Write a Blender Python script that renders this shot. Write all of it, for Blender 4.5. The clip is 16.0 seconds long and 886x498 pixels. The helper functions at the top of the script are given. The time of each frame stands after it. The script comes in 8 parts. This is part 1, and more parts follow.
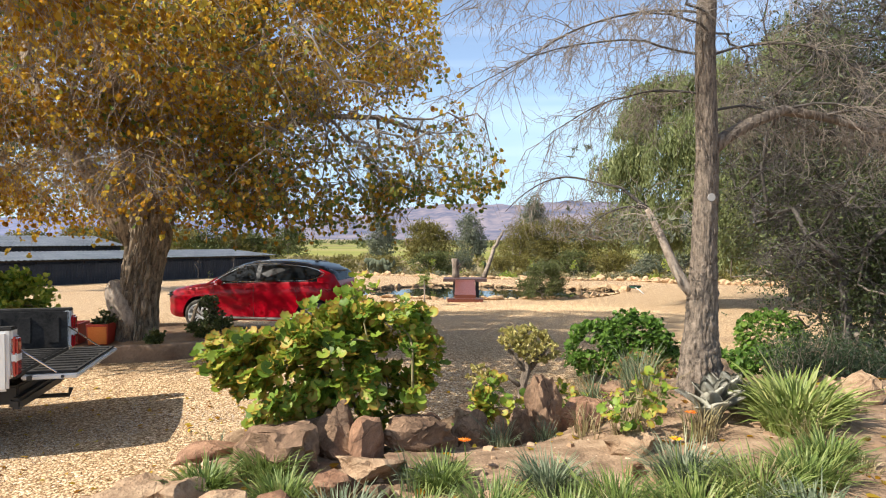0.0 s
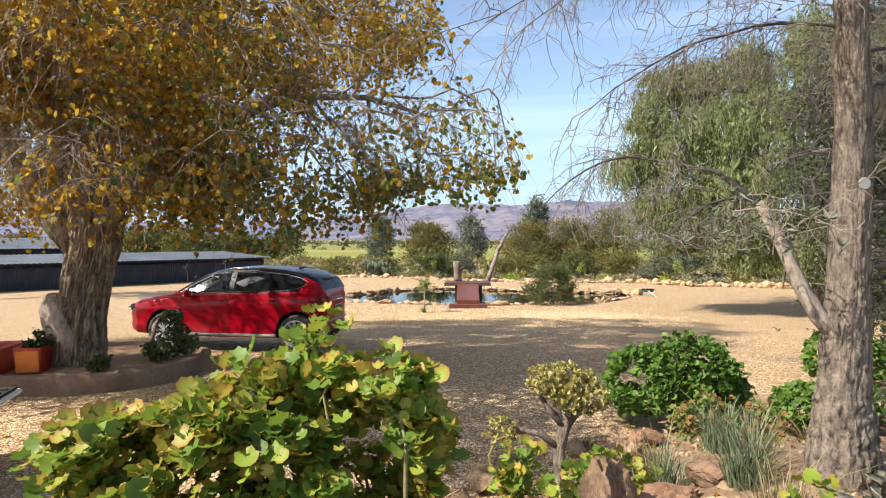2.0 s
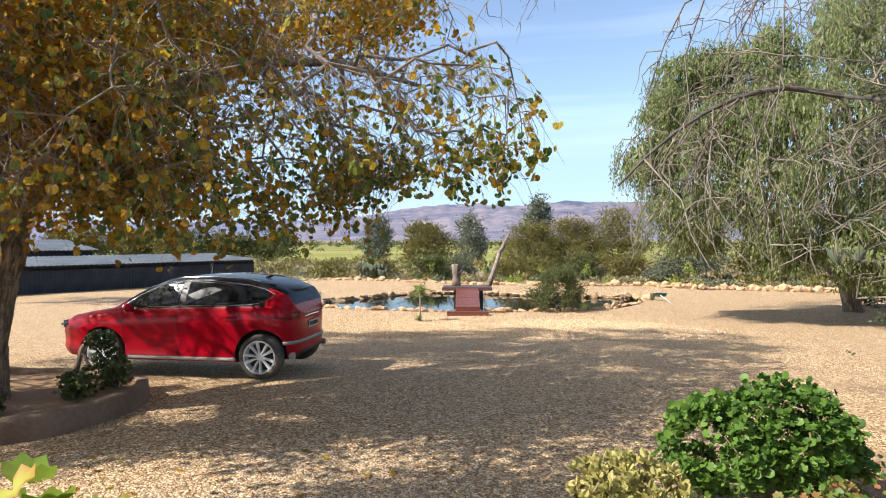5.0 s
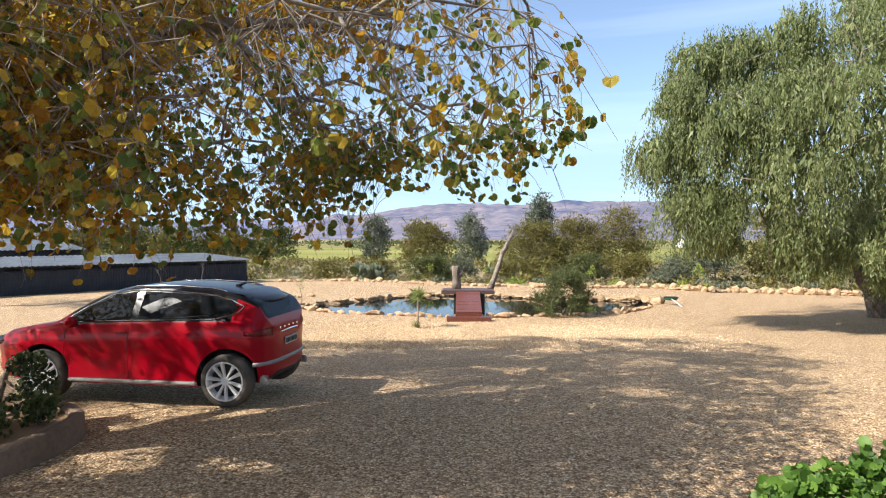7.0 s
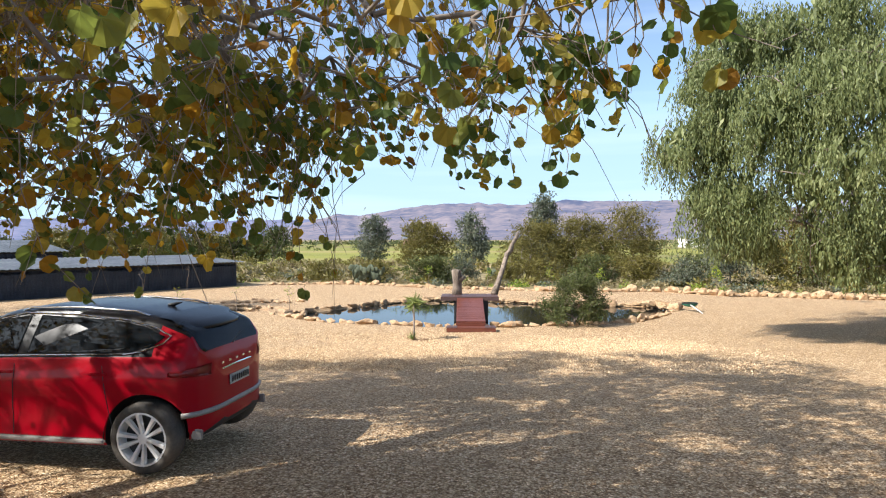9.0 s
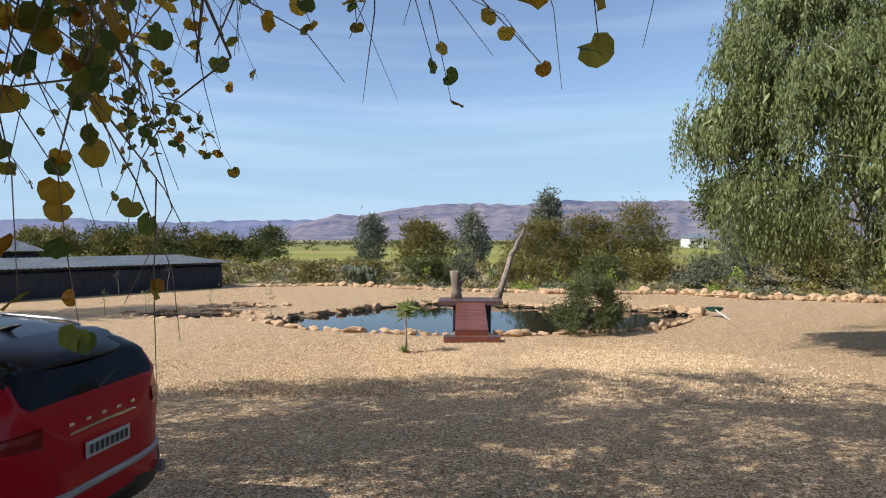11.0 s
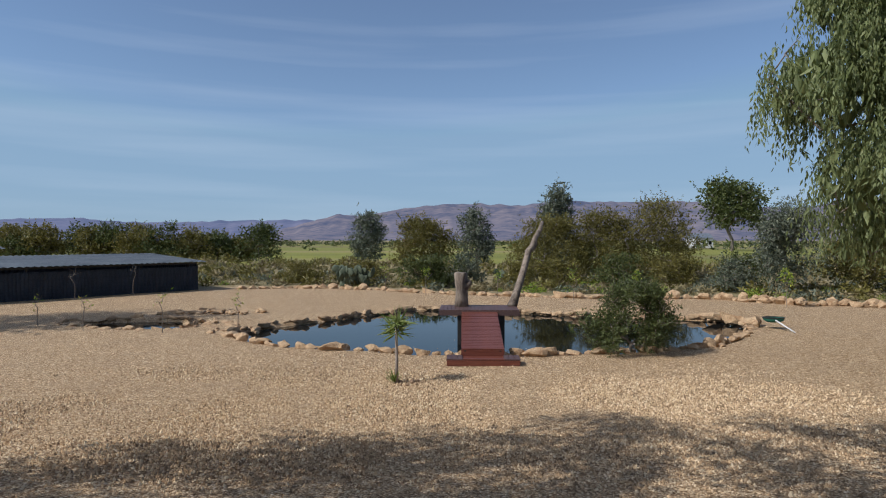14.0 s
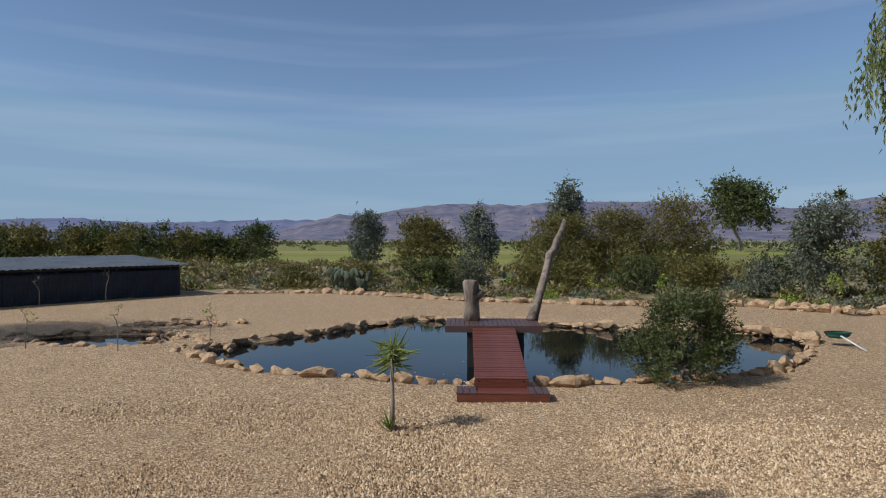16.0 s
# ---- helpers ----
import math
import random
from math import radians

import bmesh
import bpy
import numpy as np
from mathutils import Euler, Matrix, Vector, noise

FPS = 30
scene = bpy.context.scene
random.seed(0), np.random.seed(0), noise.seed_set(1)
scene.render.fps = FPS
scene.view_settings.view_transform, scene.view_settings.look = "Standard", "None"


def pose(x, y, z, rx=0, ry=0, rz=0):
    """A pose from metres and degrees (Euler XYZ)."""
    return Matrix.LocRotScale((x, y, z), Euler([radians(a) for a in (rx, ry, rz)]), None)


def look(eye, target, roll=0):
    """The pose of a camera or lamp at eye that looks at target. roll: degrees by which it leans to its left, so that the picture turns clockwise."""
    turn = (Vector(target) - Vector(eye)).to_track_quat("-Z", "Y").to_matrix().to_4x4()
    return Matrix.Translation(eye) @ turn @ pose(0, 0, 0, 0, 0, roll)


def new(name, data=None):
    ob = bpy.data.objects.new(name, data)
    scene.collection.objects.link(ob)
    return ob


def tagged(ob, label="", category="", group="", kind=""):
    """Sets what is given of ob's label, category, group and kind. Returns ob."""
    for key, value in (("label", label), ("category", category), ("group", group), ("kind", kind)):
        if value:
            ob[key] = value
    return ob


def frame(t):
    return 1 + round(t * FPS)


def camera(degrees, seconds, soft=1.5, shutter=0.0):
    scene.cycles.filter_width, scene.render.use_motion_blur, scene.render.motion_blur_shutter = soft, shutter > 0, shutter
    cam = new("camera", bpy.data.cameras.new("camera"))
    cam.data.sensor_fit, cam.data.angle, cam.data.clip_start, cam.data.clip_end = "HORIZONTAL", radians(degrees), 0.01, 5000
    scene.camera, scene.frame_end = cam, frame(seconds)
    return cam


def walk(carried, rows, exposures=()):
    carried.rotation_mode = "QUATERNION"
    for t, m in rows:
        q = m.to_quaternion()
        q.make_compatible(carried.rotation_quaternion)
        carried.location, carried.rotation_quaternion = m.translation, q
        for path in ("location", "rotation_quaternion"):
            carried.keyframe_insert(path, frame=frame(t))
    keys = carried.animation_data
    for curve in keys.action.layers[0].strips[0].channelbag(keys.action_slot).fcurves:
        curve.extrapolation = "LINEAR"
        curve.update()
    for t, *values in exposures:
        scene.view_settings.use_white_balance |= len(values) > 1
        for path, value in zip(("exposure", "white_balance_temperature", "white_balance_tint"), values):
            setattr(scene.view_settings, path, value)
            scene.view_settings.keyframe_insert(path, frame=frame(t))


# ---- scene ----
cam = camera(73.0, 16.0, soft=1.1)
PATH = [
    (0, (0.257, 0.692, 2.075), (0.19, 2.69, 2.042), 0.2),
    (0.5, (0.243, 1.134, 2.1), (0.176, 3.132, 2.065), 0.1),
    (1, (0.202, 1.601, 2.103), (0.135, 3.6, 2.07), 0.1),
    (1.5, (0.135, 2.048, 2.121), (0.069, 4.047, 2.088), 0.1),
    (2, (0.133, 2.52, 2.128), (0.067, 4.519, 2.096), 0.0),
    (2.5, (0.134, 2.931, 2.13), (0.07, 4.93, 2.099), -0.0),
    (3, (0.119, 3.296, 2.138), (0.055, 5.295, 2.107), -0.1),
    (3.5, (0.118, 3.591, 2.135), (0.053, 5.59, 2.104), -0.1),
    (4, (0.14, 3.911, 2.149), (0.076, 5.91, 2.119), -0.1),
    (6.5, (0.106, 5.553, 2.189), (0.043, 7.552, 2.158), -0.1),
    (7, (0.093, 5.986, 2.216), (0.031, 7.985, 2.183), -0.0),
    (7.5, (0.071, 6.501, 2.232), (0.008, 8.499, 2.2), -0.0),
    (8, (0.055, 7.024, 2.25), (-0.009, 9.023, 2.217), 0.0),
    (8.5, (0.05, 7.58, 2.252), (-0.014, 9.578, 2.219), -0.1),
    (9, (0.065, 8.104, 2.27), (0.002, 10.103, 2.237), -0.1),
    (11.5, (0.084, 11.157, 2.135), (0.02, 13.156, 2.103), -0.1),
    (12, (0.052, 11.762, 2.097), (-0.012, 13.761, 2.064), -0.1),
    (12.5, (0.025, 12.394, 2.064), (-0.039, 14.393, 2.032), -0.0),
    (13, (0.017, 13.004, 2.025), (-0.047, 15.003, 1.993), -0.0),
    (13.5, (-0.035, 13.719, 2.002), (-0.1, 15.718, 1.97), -0.0),
    (14, (-0.099, 14.44, 2.007), (-0.164, 16.438, 1.976), 0.0),
    (14.5, (-0.174, 15.145, 2.025), (-0.24, 17.144, 1.994), 0.0),
    (15, (-0.242, 15.863, 2.037), (-0.308, 17.861, 2.006), 0.0),
    (15.5, (-0.297, 16.515, 2.045), (-0.363, 18.514, 2.014), 0.0),
    (16, (-0.327, 17.185, 2.043), (-0.395, 19.184, 2.012), 0.0),
]
EXPOSURES = [(0.0, 1.12, 6900, 10), (2.5, 1.13, 6800, 10), (4.0, 1.12, 6680, 10), (7.0, 1.12, 6520, 10), (9.2, 1.08, 6480, 10), (11.5, 0.36, 6250, 10), (12.5, 0.06, 6080, 10), (14.0, -0.09, 6040, 10), (16.0, -0.26, 6000, 10)]
walk(cam, [(t, look(eye, target, roll)) for t, eye, target, roll in PATH], EXPOSURES)

# ---- world, sun ----
SUN_DIR = Vector((1.15, 0.54, -1.19)).normalized()      # the way the sunlight travels
world = bpy.data.worlds.new("sky")
scene.world = world
world.use_nodes = True
wn, wl = world.node_tree.nodes, world.node_tree.links
wn.clear()
w_out = wn.new("ShaderNodeOutputWorld")
w_bg = wn.new("ShaderNodeBackground")
w_sky = wn.new("ShaderNodeTexSky")
w_sky.sky_type = "NISHITA"
w_sky.sun_disc = False
w_sky.sun_elevation = math.asin(-SUN_DIR.z)
w_sky.sun_rotation = math.atan2(-SUN_DIR.x, -SUN_DIR.y)
w_sky.air_density, w_sky.dust_density, w_sky.ozone_density = 1.0, 0.15, 3.2
w_co = wn.new("ShaderNodeTexCoord")
w_map = wn.new("ShaderNodeMapping")
w_map.inputs["Rotation"].default_value = (0, radians(2), 0)
w_map.inputs["Scale"].default_value = (0.9, 0.9, 15)
w_noise = wn.new("ShaderNodeTexNoise")
w_noise.inputs["Scale"].default_value = 1.6
w_noise.inputs["Detail"].default_value = 5
w_noise.inputs["Roughness"].default_value = 0.45
w_ramp = wn.new("ShaderNodeValToRGB")
w_ramp.color_ramp.elements[0].position, w_ramp.color_ramp.elements[0].color = 0.5, (0, 0, 0, 1)
w_ramp.color_ramp.elements[1].position, w_ramp.color_ramp.elements[1].color = 0.95, (0.27, 0.27, 0.27, 1)
w_mix = wn.new("ShaderNodeMixRGB")
w_mix.inputs["Color2"].default_value = (7.6, 8.2, 9.0, 1)
wl.new(w_co.outputs["Generated"], w_map.inputs["Vector"])
wl.new(w_map.outputs["Vector"], w_noise.inputs["Vector"])
wl.new(w_noise.outputs["Fac"], w_ramp.inputs["Fac"])
wl.new(w_ramp.outputs["Color"], w_mix.inputs["Fac"])
w_low = wn.new("ShaderNodeMixRGB")      # clear blue down to the horizon
w_low.blend_type = "DARKEN"
w_low.inputs["Fac"].default_value = 0.85
w_low.inputs["Color2"].default_value = (2.45, 3.8, 5.3, 1)
wl.new(w_sky.outputs["Color"], w_low.inputs["Color1"])
# broad whitish glow added to the unseen sky round the sun, warming the shade
w_dot = wn.new("ShaderNodeVectorMath")
w_dot.operation = "DOT_PRODUCT"
w_dot.inputs[1].default_value = -SUN_DIR
wl.new(w_co.outputs["Generated"], w_dot.inputs[0])
w_pos = wn.new("ShaderNodeMath")
w_pos.operation = "MAXIMUM"
wl.new(w_dot.outputs["Value"], w_pos.inputs[0])
w_pow = wn.new("ShaderNodeMath")
w_pow.operation = "POWER"
w_pow.inputs[1].default_value = 4.0
wl.new(w_pos.outputs[0], w_pow.inputs[0])
w_glow = wn.new("ShaderNodeMixRGB")
w_glow.blend_type = "ADD"
w_glow.inputs["Color2"].default_value = (5.0, 4.4, 3.5, 1)
wl.new(w_pow.outputs[0], w_glow.inputs["Fac"])
wl.new(w_low.outputs["Color"], w_glow.inputs["Color1"])
wl.new(w_glow.outputs["Color"], w_mix.inputs["Color1"])
wl.new(w_mix.outputs["Color"], w_bg.inputs["Color"])
w_bg.inputs["Strength"].default_value = 0.103
wl.new(w_bg.outputs["Background"], w_out.inputs["Surface"])
sun = new("sun", bpy.data.lights.new("sun", "SUN"))
sun.data.energy, sun.data.angle, sun.data.color = 4.0, radians(0.53), (1.0, 0.965, 0.9)
sun.matrix_world = look(Vector((0, 0, 30)) - SUN_DIR * 10, Vector((0, 0, 30)))

# ---- materials ----
class Nodes:
    """A small builder of node materials."""
    def __init__(self, name):
        self.mat = bpy.data.materials.new(name)
        self.mat.use_nodes = True
        self.n, self.l = self.mat.node_tree.nodes, self.mat.node_tree.links
        self.bsdf = self.n["Principled BSDF"]
        self.out = self.n["Material Output"]

    def add(self, kind, inputs=None, blend_type="", operation="", use_clamp=False, attribute_name="", feature=""):
        node = self.n.new(kind)
        if feature:
            node.feature = feature
        if blend_type:
            node.blend_type = blend_type
        if operation:
            node.operation, node.use_clamp = operation, use_clamp
        if attribute_name:
            node.attribute_name = attribute_name
        for k, v in (inputs or {}).items():
            if isinstance(v, bpy.types.NodeSocket):
                self.l.new(v, node.inputs[k])
            else:
                node.inputs[k].default_value = v
        return node

    def coords(self, space="Object", scale=(1, 1, 1)):
        co = self.add("ShaderNodeTexCoord")
        if space == "World":
            src = self.add("ShaderNodeNewGeometry").outputs["Position"]
        else:
            src = co.outputs[space]
        return self.add("ShaderNodeMapping", {"Vector": src, "Scale": scale}).outputs["Vector"]

    def noise(self, vec, scale, detail=4, rough=0.55, distort=0.0):
        return self.add("ShaderNodeTexNoise", {"Vector": vec, "Scale": scale, "Detail": detail, "Roughness": rough, "Distortion": distort}).outputs["Fac"]

    def ramp(self, fac, stops):
        r = self.add("ShaderNodeValToRGB", {"Fac": fac})
        e = r.color_ramp.elements
        while len(e) < len(stops):
            e.new(0.5)
        for el, (p, c) in zip(e, stops):
            el.position = p
            el.color = (*c, 1) if len(c) == 3 else c
        return r.outputs["Color"]

    def mix(self, fac, a, b, mode="MIX"):
        ins = {"Fac": fac, "Color1": a if isinstance(a, bpy.types.NodeSocket) else (*a, 1), "Color2": b if isinstance(b, bpy.types.NodeSocket) else (*b, 1)}
        return self.add("ShaderNodeMixRGB", ins, blend_type=mode).outputs["Color"]

    def math(self, op, a, b=0.0, clamp=False):
        return self.add("ShaderNodeMath", {0: a, 1: b}, operation=op, use_clamp=clamp).outputs[0]

    def bump(self, height, strength=0.5, distance=0.01, normal=None):
        ins = {"Height": height, "Strength": strength, "Distance": distance}
        if normal is not None:
            ins["Normal"] = normal
        return self.add("ShaderNodeBump", ins).outputs["Normal"]

    def finish(self, color, rough=0.7, normal=None, metal=0.0, **more):
        b = self.bsdf
        for key, v in (("Base Color", color), ("Roughness", rough), ("Normal", normal), ("Metallic", metal), *more.items()):
            if v is None:
                continue
            if isinstance(v, bpy.types.NodeSocket):
                self.l.new(v, b.inputs[key])
            elif isinstance(v, tuple) and len(v) == 3:
                b.inputs[key].default_value = (*v, 1)
            else:
                b.inputs[key].default_value = v
        return self.mat


def simple(name, a, b, scale=3.0, fine=40.0, rough=0.6, bump=0.3, dist=0.005, metal=0.0, stretch=(1, 1, 1), space="Object", **more):
    """Two-scale mottled surface between the colours a and b."""
    k = Nodes(name)
    v = k.coords(space, stretch)
    big, small = k.noise(v, scale, 3), k.noise(v, fine, 5, 0.65)
    f = k.math("ADD", k.math("MULTIPLY", big, 0.55), k.math("MULTIPLY", small, 0.45))
    c = k.ramp(f, [(0.32, a), (0.68, b)])
    r = k.math("ADD", rough - 0.08, k.math("MULTIPLY", small, 0.16))
    return k.finish(c, r, k.bump(small, bump, dist), metal, **more)


def foliage(name, stops, trans=0.35, rough=0.5, gloss=0.35, rim=None):
    """Leaf surface: colour by leaf, some light let through."""
    k = Nodes(name)
    rnd = k.add("ShaderNodeNewGeometry").outputs["Random Per Island"]
    v = k.coords("World")
    patch = k.noise(v, 0.9, 3)
    f = k.math("ADD", k.math("MULTIPLY", rnd, 0.6), k.math("MULTIPLY", patch, 0.45))
    c = k.ramp(f, stops)
    vein = k.noise(v, 60, 3)
    c = k.mix(k.math("MULTIPLY", vein, 0.35), c, k.mix(0.5, c, (0.03, 0.03, 0.01)))
    if rim is not None:
        edge = k.add("ShaderNodeAttribute", attribute_name="rim").outputs["Fac"]
        some = k.ramp(k.math("ADD", k.math("MULTIPLY", rnd, 0.5), k.math("MULTIPLY", k.noise(v, 7, 3), 0.5)), [(0.46, (0, 0, 0)), (0.64, (0.75, 0.75, 0.75))])
        c = k.mix(k.math("MULTIPLY", k.math("POWER", edge, 2.2), some), c, rim)
    k.finish(c, rough, None, 0.0, **{"Specular IOR Level": gloss})
    tr = k.add("ShaderNodeBsdfTranslucent", {"Color": c})
    mx = k.add("ShaderNodeMixShader", {0: trans, 1: k.bsdf.outputs[0], 2: tr.outputs[0]})
    k.l.new(mx.outputs[0], k.out.inputs["Surface"])
    return k.mat


def bark(name, a, b, scale=6.0, depth=0.02):
    k = Nodes(name)
    v = k.coords("World", (1, 1, 0.3))
    furrow = k.noise(v, scale, 5, 0.65, 0.6)
    fine = k.noise(k.coords("World"), 55, 4)
    c = k.ramp(k.math("ADD", k.math("MULTIPLY", furrow, 0.75), k.math("MULTIPLY", fine, 0.25)), [(0.35, a), (0.62, b)])
    n = k.bump(furrow, 0.9, depth)
    return k.finish(c, 0.9, k.bump(fine, 0.4, 0.006, n))


def ground_material():
    """Pale gravel, with soil, dry scrub and green fields laid in by three attributes of the sheet."""
    k = Nodes("gravel_ground")
    w = k.coords("World")
    soil = k.add("ShaderNodeAttribute", attribute_name="soil").outputs["Fac"]
    scrub = k.add("ShaderNodeAttribute", attribute_name="scrub").outputs["Fac"]
    field = k.add("ShaderNodeAttribute", attribute_name="field").outputs["Fac"]
    cells = k.add("ShaderNodeTexVoronoi", {"Vector": k.mix(0.06, w, k.add("ShaderNodeTexNoise", {"Vector": w, "Scale": 12.0, "Detail": 3}).outputs["Color"]), "Scale": 40.0, "Randomness": 1.0})
    cells2 = k.add("ShaderNodeTexVoronoi", {"Vector": w, "Scale": 62.0, "Randomness": 1.0})
    stone = k.add("ShaderNodeSeparateColor", {"Color": cells.outputs["Color"]}).outputs[0]
    big, mid = k.noise(w, 0.35, 4), k.noise(w, 2.2, 5)
    gravel = k.ramp(stone, [(0.0, (0.28, 0.178, 0.098)), (0.35, (0.53, 0.38, 0.23)), (0.75, (0.68, 0.508, 0.322)), (1.0, (0.84, 0.69, 0.49))])
    # gaps between stones are darkened in colour for their small shadows
    gap = k.ramp(cells.outputs["Distance"], [(0.32, (1.04, 1.04, 1.04)), (0.68, (0.5, 0.43, 0.36))])
    gravel = k.mix(1.0, gravel, gap, "MULTIPLY")
    coarse = k.add("ShaderNodeTexVoronoi", {"Vector": w, "Scale": 26.0, "Randomness": 1.0}).outputs["Color"]
    coarse = k.math("ADD", k.math("MULTIPLY", k.noise(w, 34.0, 4, 0.7), 0.5), k.math("MULTIPLY", k.add("ShaderNodeSeparateColor", {"Color": coarse}).outputs[0], 0.5))
    gravel = k.mix(1.0, gravel, k.ramp(coarse, [(0.3, (0.8, 0.77, 0.73)), (0.5, (1.0, 1.0, 1.0)), (0.7, (1.14, 1.13, 1.11))]), "MULTIPLY")
    gravel = k.mix(k.math("MULTIPLY", big, 0.55), gravel, k.mix(1.0, gravel, (1.1, 1.04, 0.95), "MULTIPLY"))
    gravel = k.mix(k.ramp(mid, [(0.52, (0, 0, 0)), (0.75, (0.5, 0.5, 0.5))]), gravel, (0.3, 0.2, 0.12))
    earth = k.ramp(k.noise(w, 5.0, 6, 0.65), [(0.3, (0.12, 0.076, 0.046)), (0.5, (0.26, 0.172, 0.108)), (0.72, (0.4, 0.285, 0.185))])
    dry = k.ramp(k.noise(w, 0.8, 7, 0.7), [(0.3, (0.09, 0.08, 0.035)), (0.5, (0.25, 0.2, 0.1)), (0.7, (0.4, 0.31, 0.19))])
    strip = k.noise(k.coords("World", (0.004, 0.022, 1)), 1.0, 3, 0.5)
    green = k.ramp(strip, [(0.34, (0.26, 0.2, 0.095)), (0.44, (0.19, 0.19, 0.05)), (0.54, (0.27, 0.265, 0.055)), (0.66, (0.33, 0.26, 0.12))])
    green = k.mix(k.math("MULTIPLY", k.noise(w, 0.25, 5), 0.4), green, (0.1, 0.11, 0.03))
    c = k.mix(soil, gravel, earth)
    c = k.mix(scrub, c, dry)
    c = k.mix(field, c, green)
    h = k.math("ADD", cells.outputs["Distance"], k.math("MULTIPLY", cells2.outputs["Distance"], 0.5))
    h = k.math("MULTIPLY", h, k.math("SUBTRACT", 1.0, k.math("MULTIPLY", soil, 0.6)))
    n = k.bump(k.math("SUBTRACT", 1.5, h), 0.8, 0.02)
    n = k.bump(mid, 0.5, 0.06, n)
    return k.finish(c, 0.92, n, 0.0, **{"Specular IOR Level": 0.2})


M_GROUND = ground_material()
M_BARK = bark("furrowed_bark", (0.03, 0.02, 0.014), (0.4, 0.3, 0.205), 13.0, 0.06)
M_BARK_GREY = bark("grey_bark", (0.045, 0.034, 0.026), (0.27, 0.21, 0.16), 26.0, 0.04)
M_TWIG = simple("twig_bark", (0.12, 0.09, 0.07), (0.3, 0.25, 0.2), 2, 30, 0.85, 0.2, space="World")
M_TWIG_DARK = simple("dark_twig_bark", (0.035, 0.03, 0.026), (0.115, 0.098, 0.086), 2, 30, 0.85, 0.2, space="World")
M_BARK_PALE = bark("pale_limb_bark", (0.16, 0.12, 0.09), (0.42, 0.34, 0.27), 14.0, 0.01)
M_TWIG_PALE = simple("pale_twig_bark", (0.15, 0.12, 0.1), (0.38, 0.31, 0.26), 2, 30, 0.85, 0.2, space="World")
M_LEAF_YELLOW = foliage("autumn_leaf", [(0.12, (0.21, 0.092, 0.014)), (0.3, (0.37, 0.175, 0.02)), (0.52, (0.5, 0.285, 0.026)), (0.72, (0.58, 0.41, 0.05)), (0.9, (0.45, 0.4, 0.07))], 0.66)
M_LEAF_GREEN = foliage("green_poplar_leaf", [(0.15, (0.065, 0.11, 0.025)), (0.42, (0.13, 0.19, 0.04)), (0.62, (0.25, 0.26, 0.05)), (0.78, (0.5, 0.35, 0.05)), (0.9, (0.48, 0.24, 0.03))], 0.58)
M_LEAF_PEPPER = foliage("pepper_leaf", [(0.2, (0.11, 0.135, 0.048)), (0.5, (0.205, 0.24, 0.09)), (0.75, (0.285, 0.32, 0.13)), (0.95, (0.4, 0.41, 0.19))], 0.4)
M_LEAF_GERANIUM = foliage("geranium_leaf", [(0.15, (0.045, 0.095, 0.018)), (0.32, (0.15, 0.25, 0.035)), (0.56, (0.3, 0.4, 0.05)), (0.8, (0.48, 0.48, 0.085)), (0.95, (0.45, 0.25, 0.08))], 0.4, rim=(0.42, 0.13, 0.04))
M_LEAF_IVY = foliage("bright_green_leaf", [(0.15, (0.04, 0.09, 0.014)), (0.45, (0.095, 0.19, 0.026)), (0.75, (0.16, 0.28, 0.045)), (0.98, (0.27, 0.36, 0.075))], 0.38)
M_LEAF_JADE = foliage("jade_leaf", [(0.15, (0.28, 0.27, 0.08)), (0.45, (0.46, 0.41, 0.13)), (0.75, (0.6, 0.5, 0.2)), (0.95, (0.55, 0.34, 0.14))], 0.35)
M_LEAF_OLIVE = foliage("olive_scrub_leaf", [(0.15, (0.1, 0.088, 0.024)), (0.45, (0.17, 0.146, 0.037)), (0.75, (0.24, 0.205, 0.053)), (0.98, (0.31, 0.255, 0.075))], 0.25)
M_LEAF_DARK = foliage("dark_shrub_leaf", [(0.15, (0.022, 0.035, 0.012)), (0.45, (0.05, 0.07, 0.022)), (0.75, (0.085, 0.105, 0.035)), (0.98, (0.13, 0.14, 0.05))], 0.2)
M_LEAF_GUM = foliage("grey_gum_leaf", [(0.15, (0.07, 0.082, 0.055)), (0.45, (0.13, 0.15, 0.1)), (0.75, (0.2, 0.215, 0.145)), (0.98, (0.28, 0.28, 0.19))], 0.2)
M_GRASS = foliage("grass_blade", [(0.15, (0.06, 0.1, 0.025)), (0.45, (0.15, 0.22, 0.05)), (0.75, (0.28, 0.33, 0.1)), (0.95, (0.42, 0.36, 0.16))], 0.35)
M_LILY = foliage("lily_blade", [(0.15, (0.11, 0.16, 0.03)), (0.45, (0.22, 0.28, 0.065)), (0.75, (0.34, 0.38, 0.13)), (0.95, (0.5, 0.42, 0.16))], 0.35)
M_DRYGRASS = foliage("dry_grass", [(0.15, (0.12, 0.1, 0.04)), (0.45, (0.26, 0.21, 0.1)), (0.75, (0.38, 0.3, 0.16)), (0.95, (0.16, 0.17, 0.06))], 0.2)


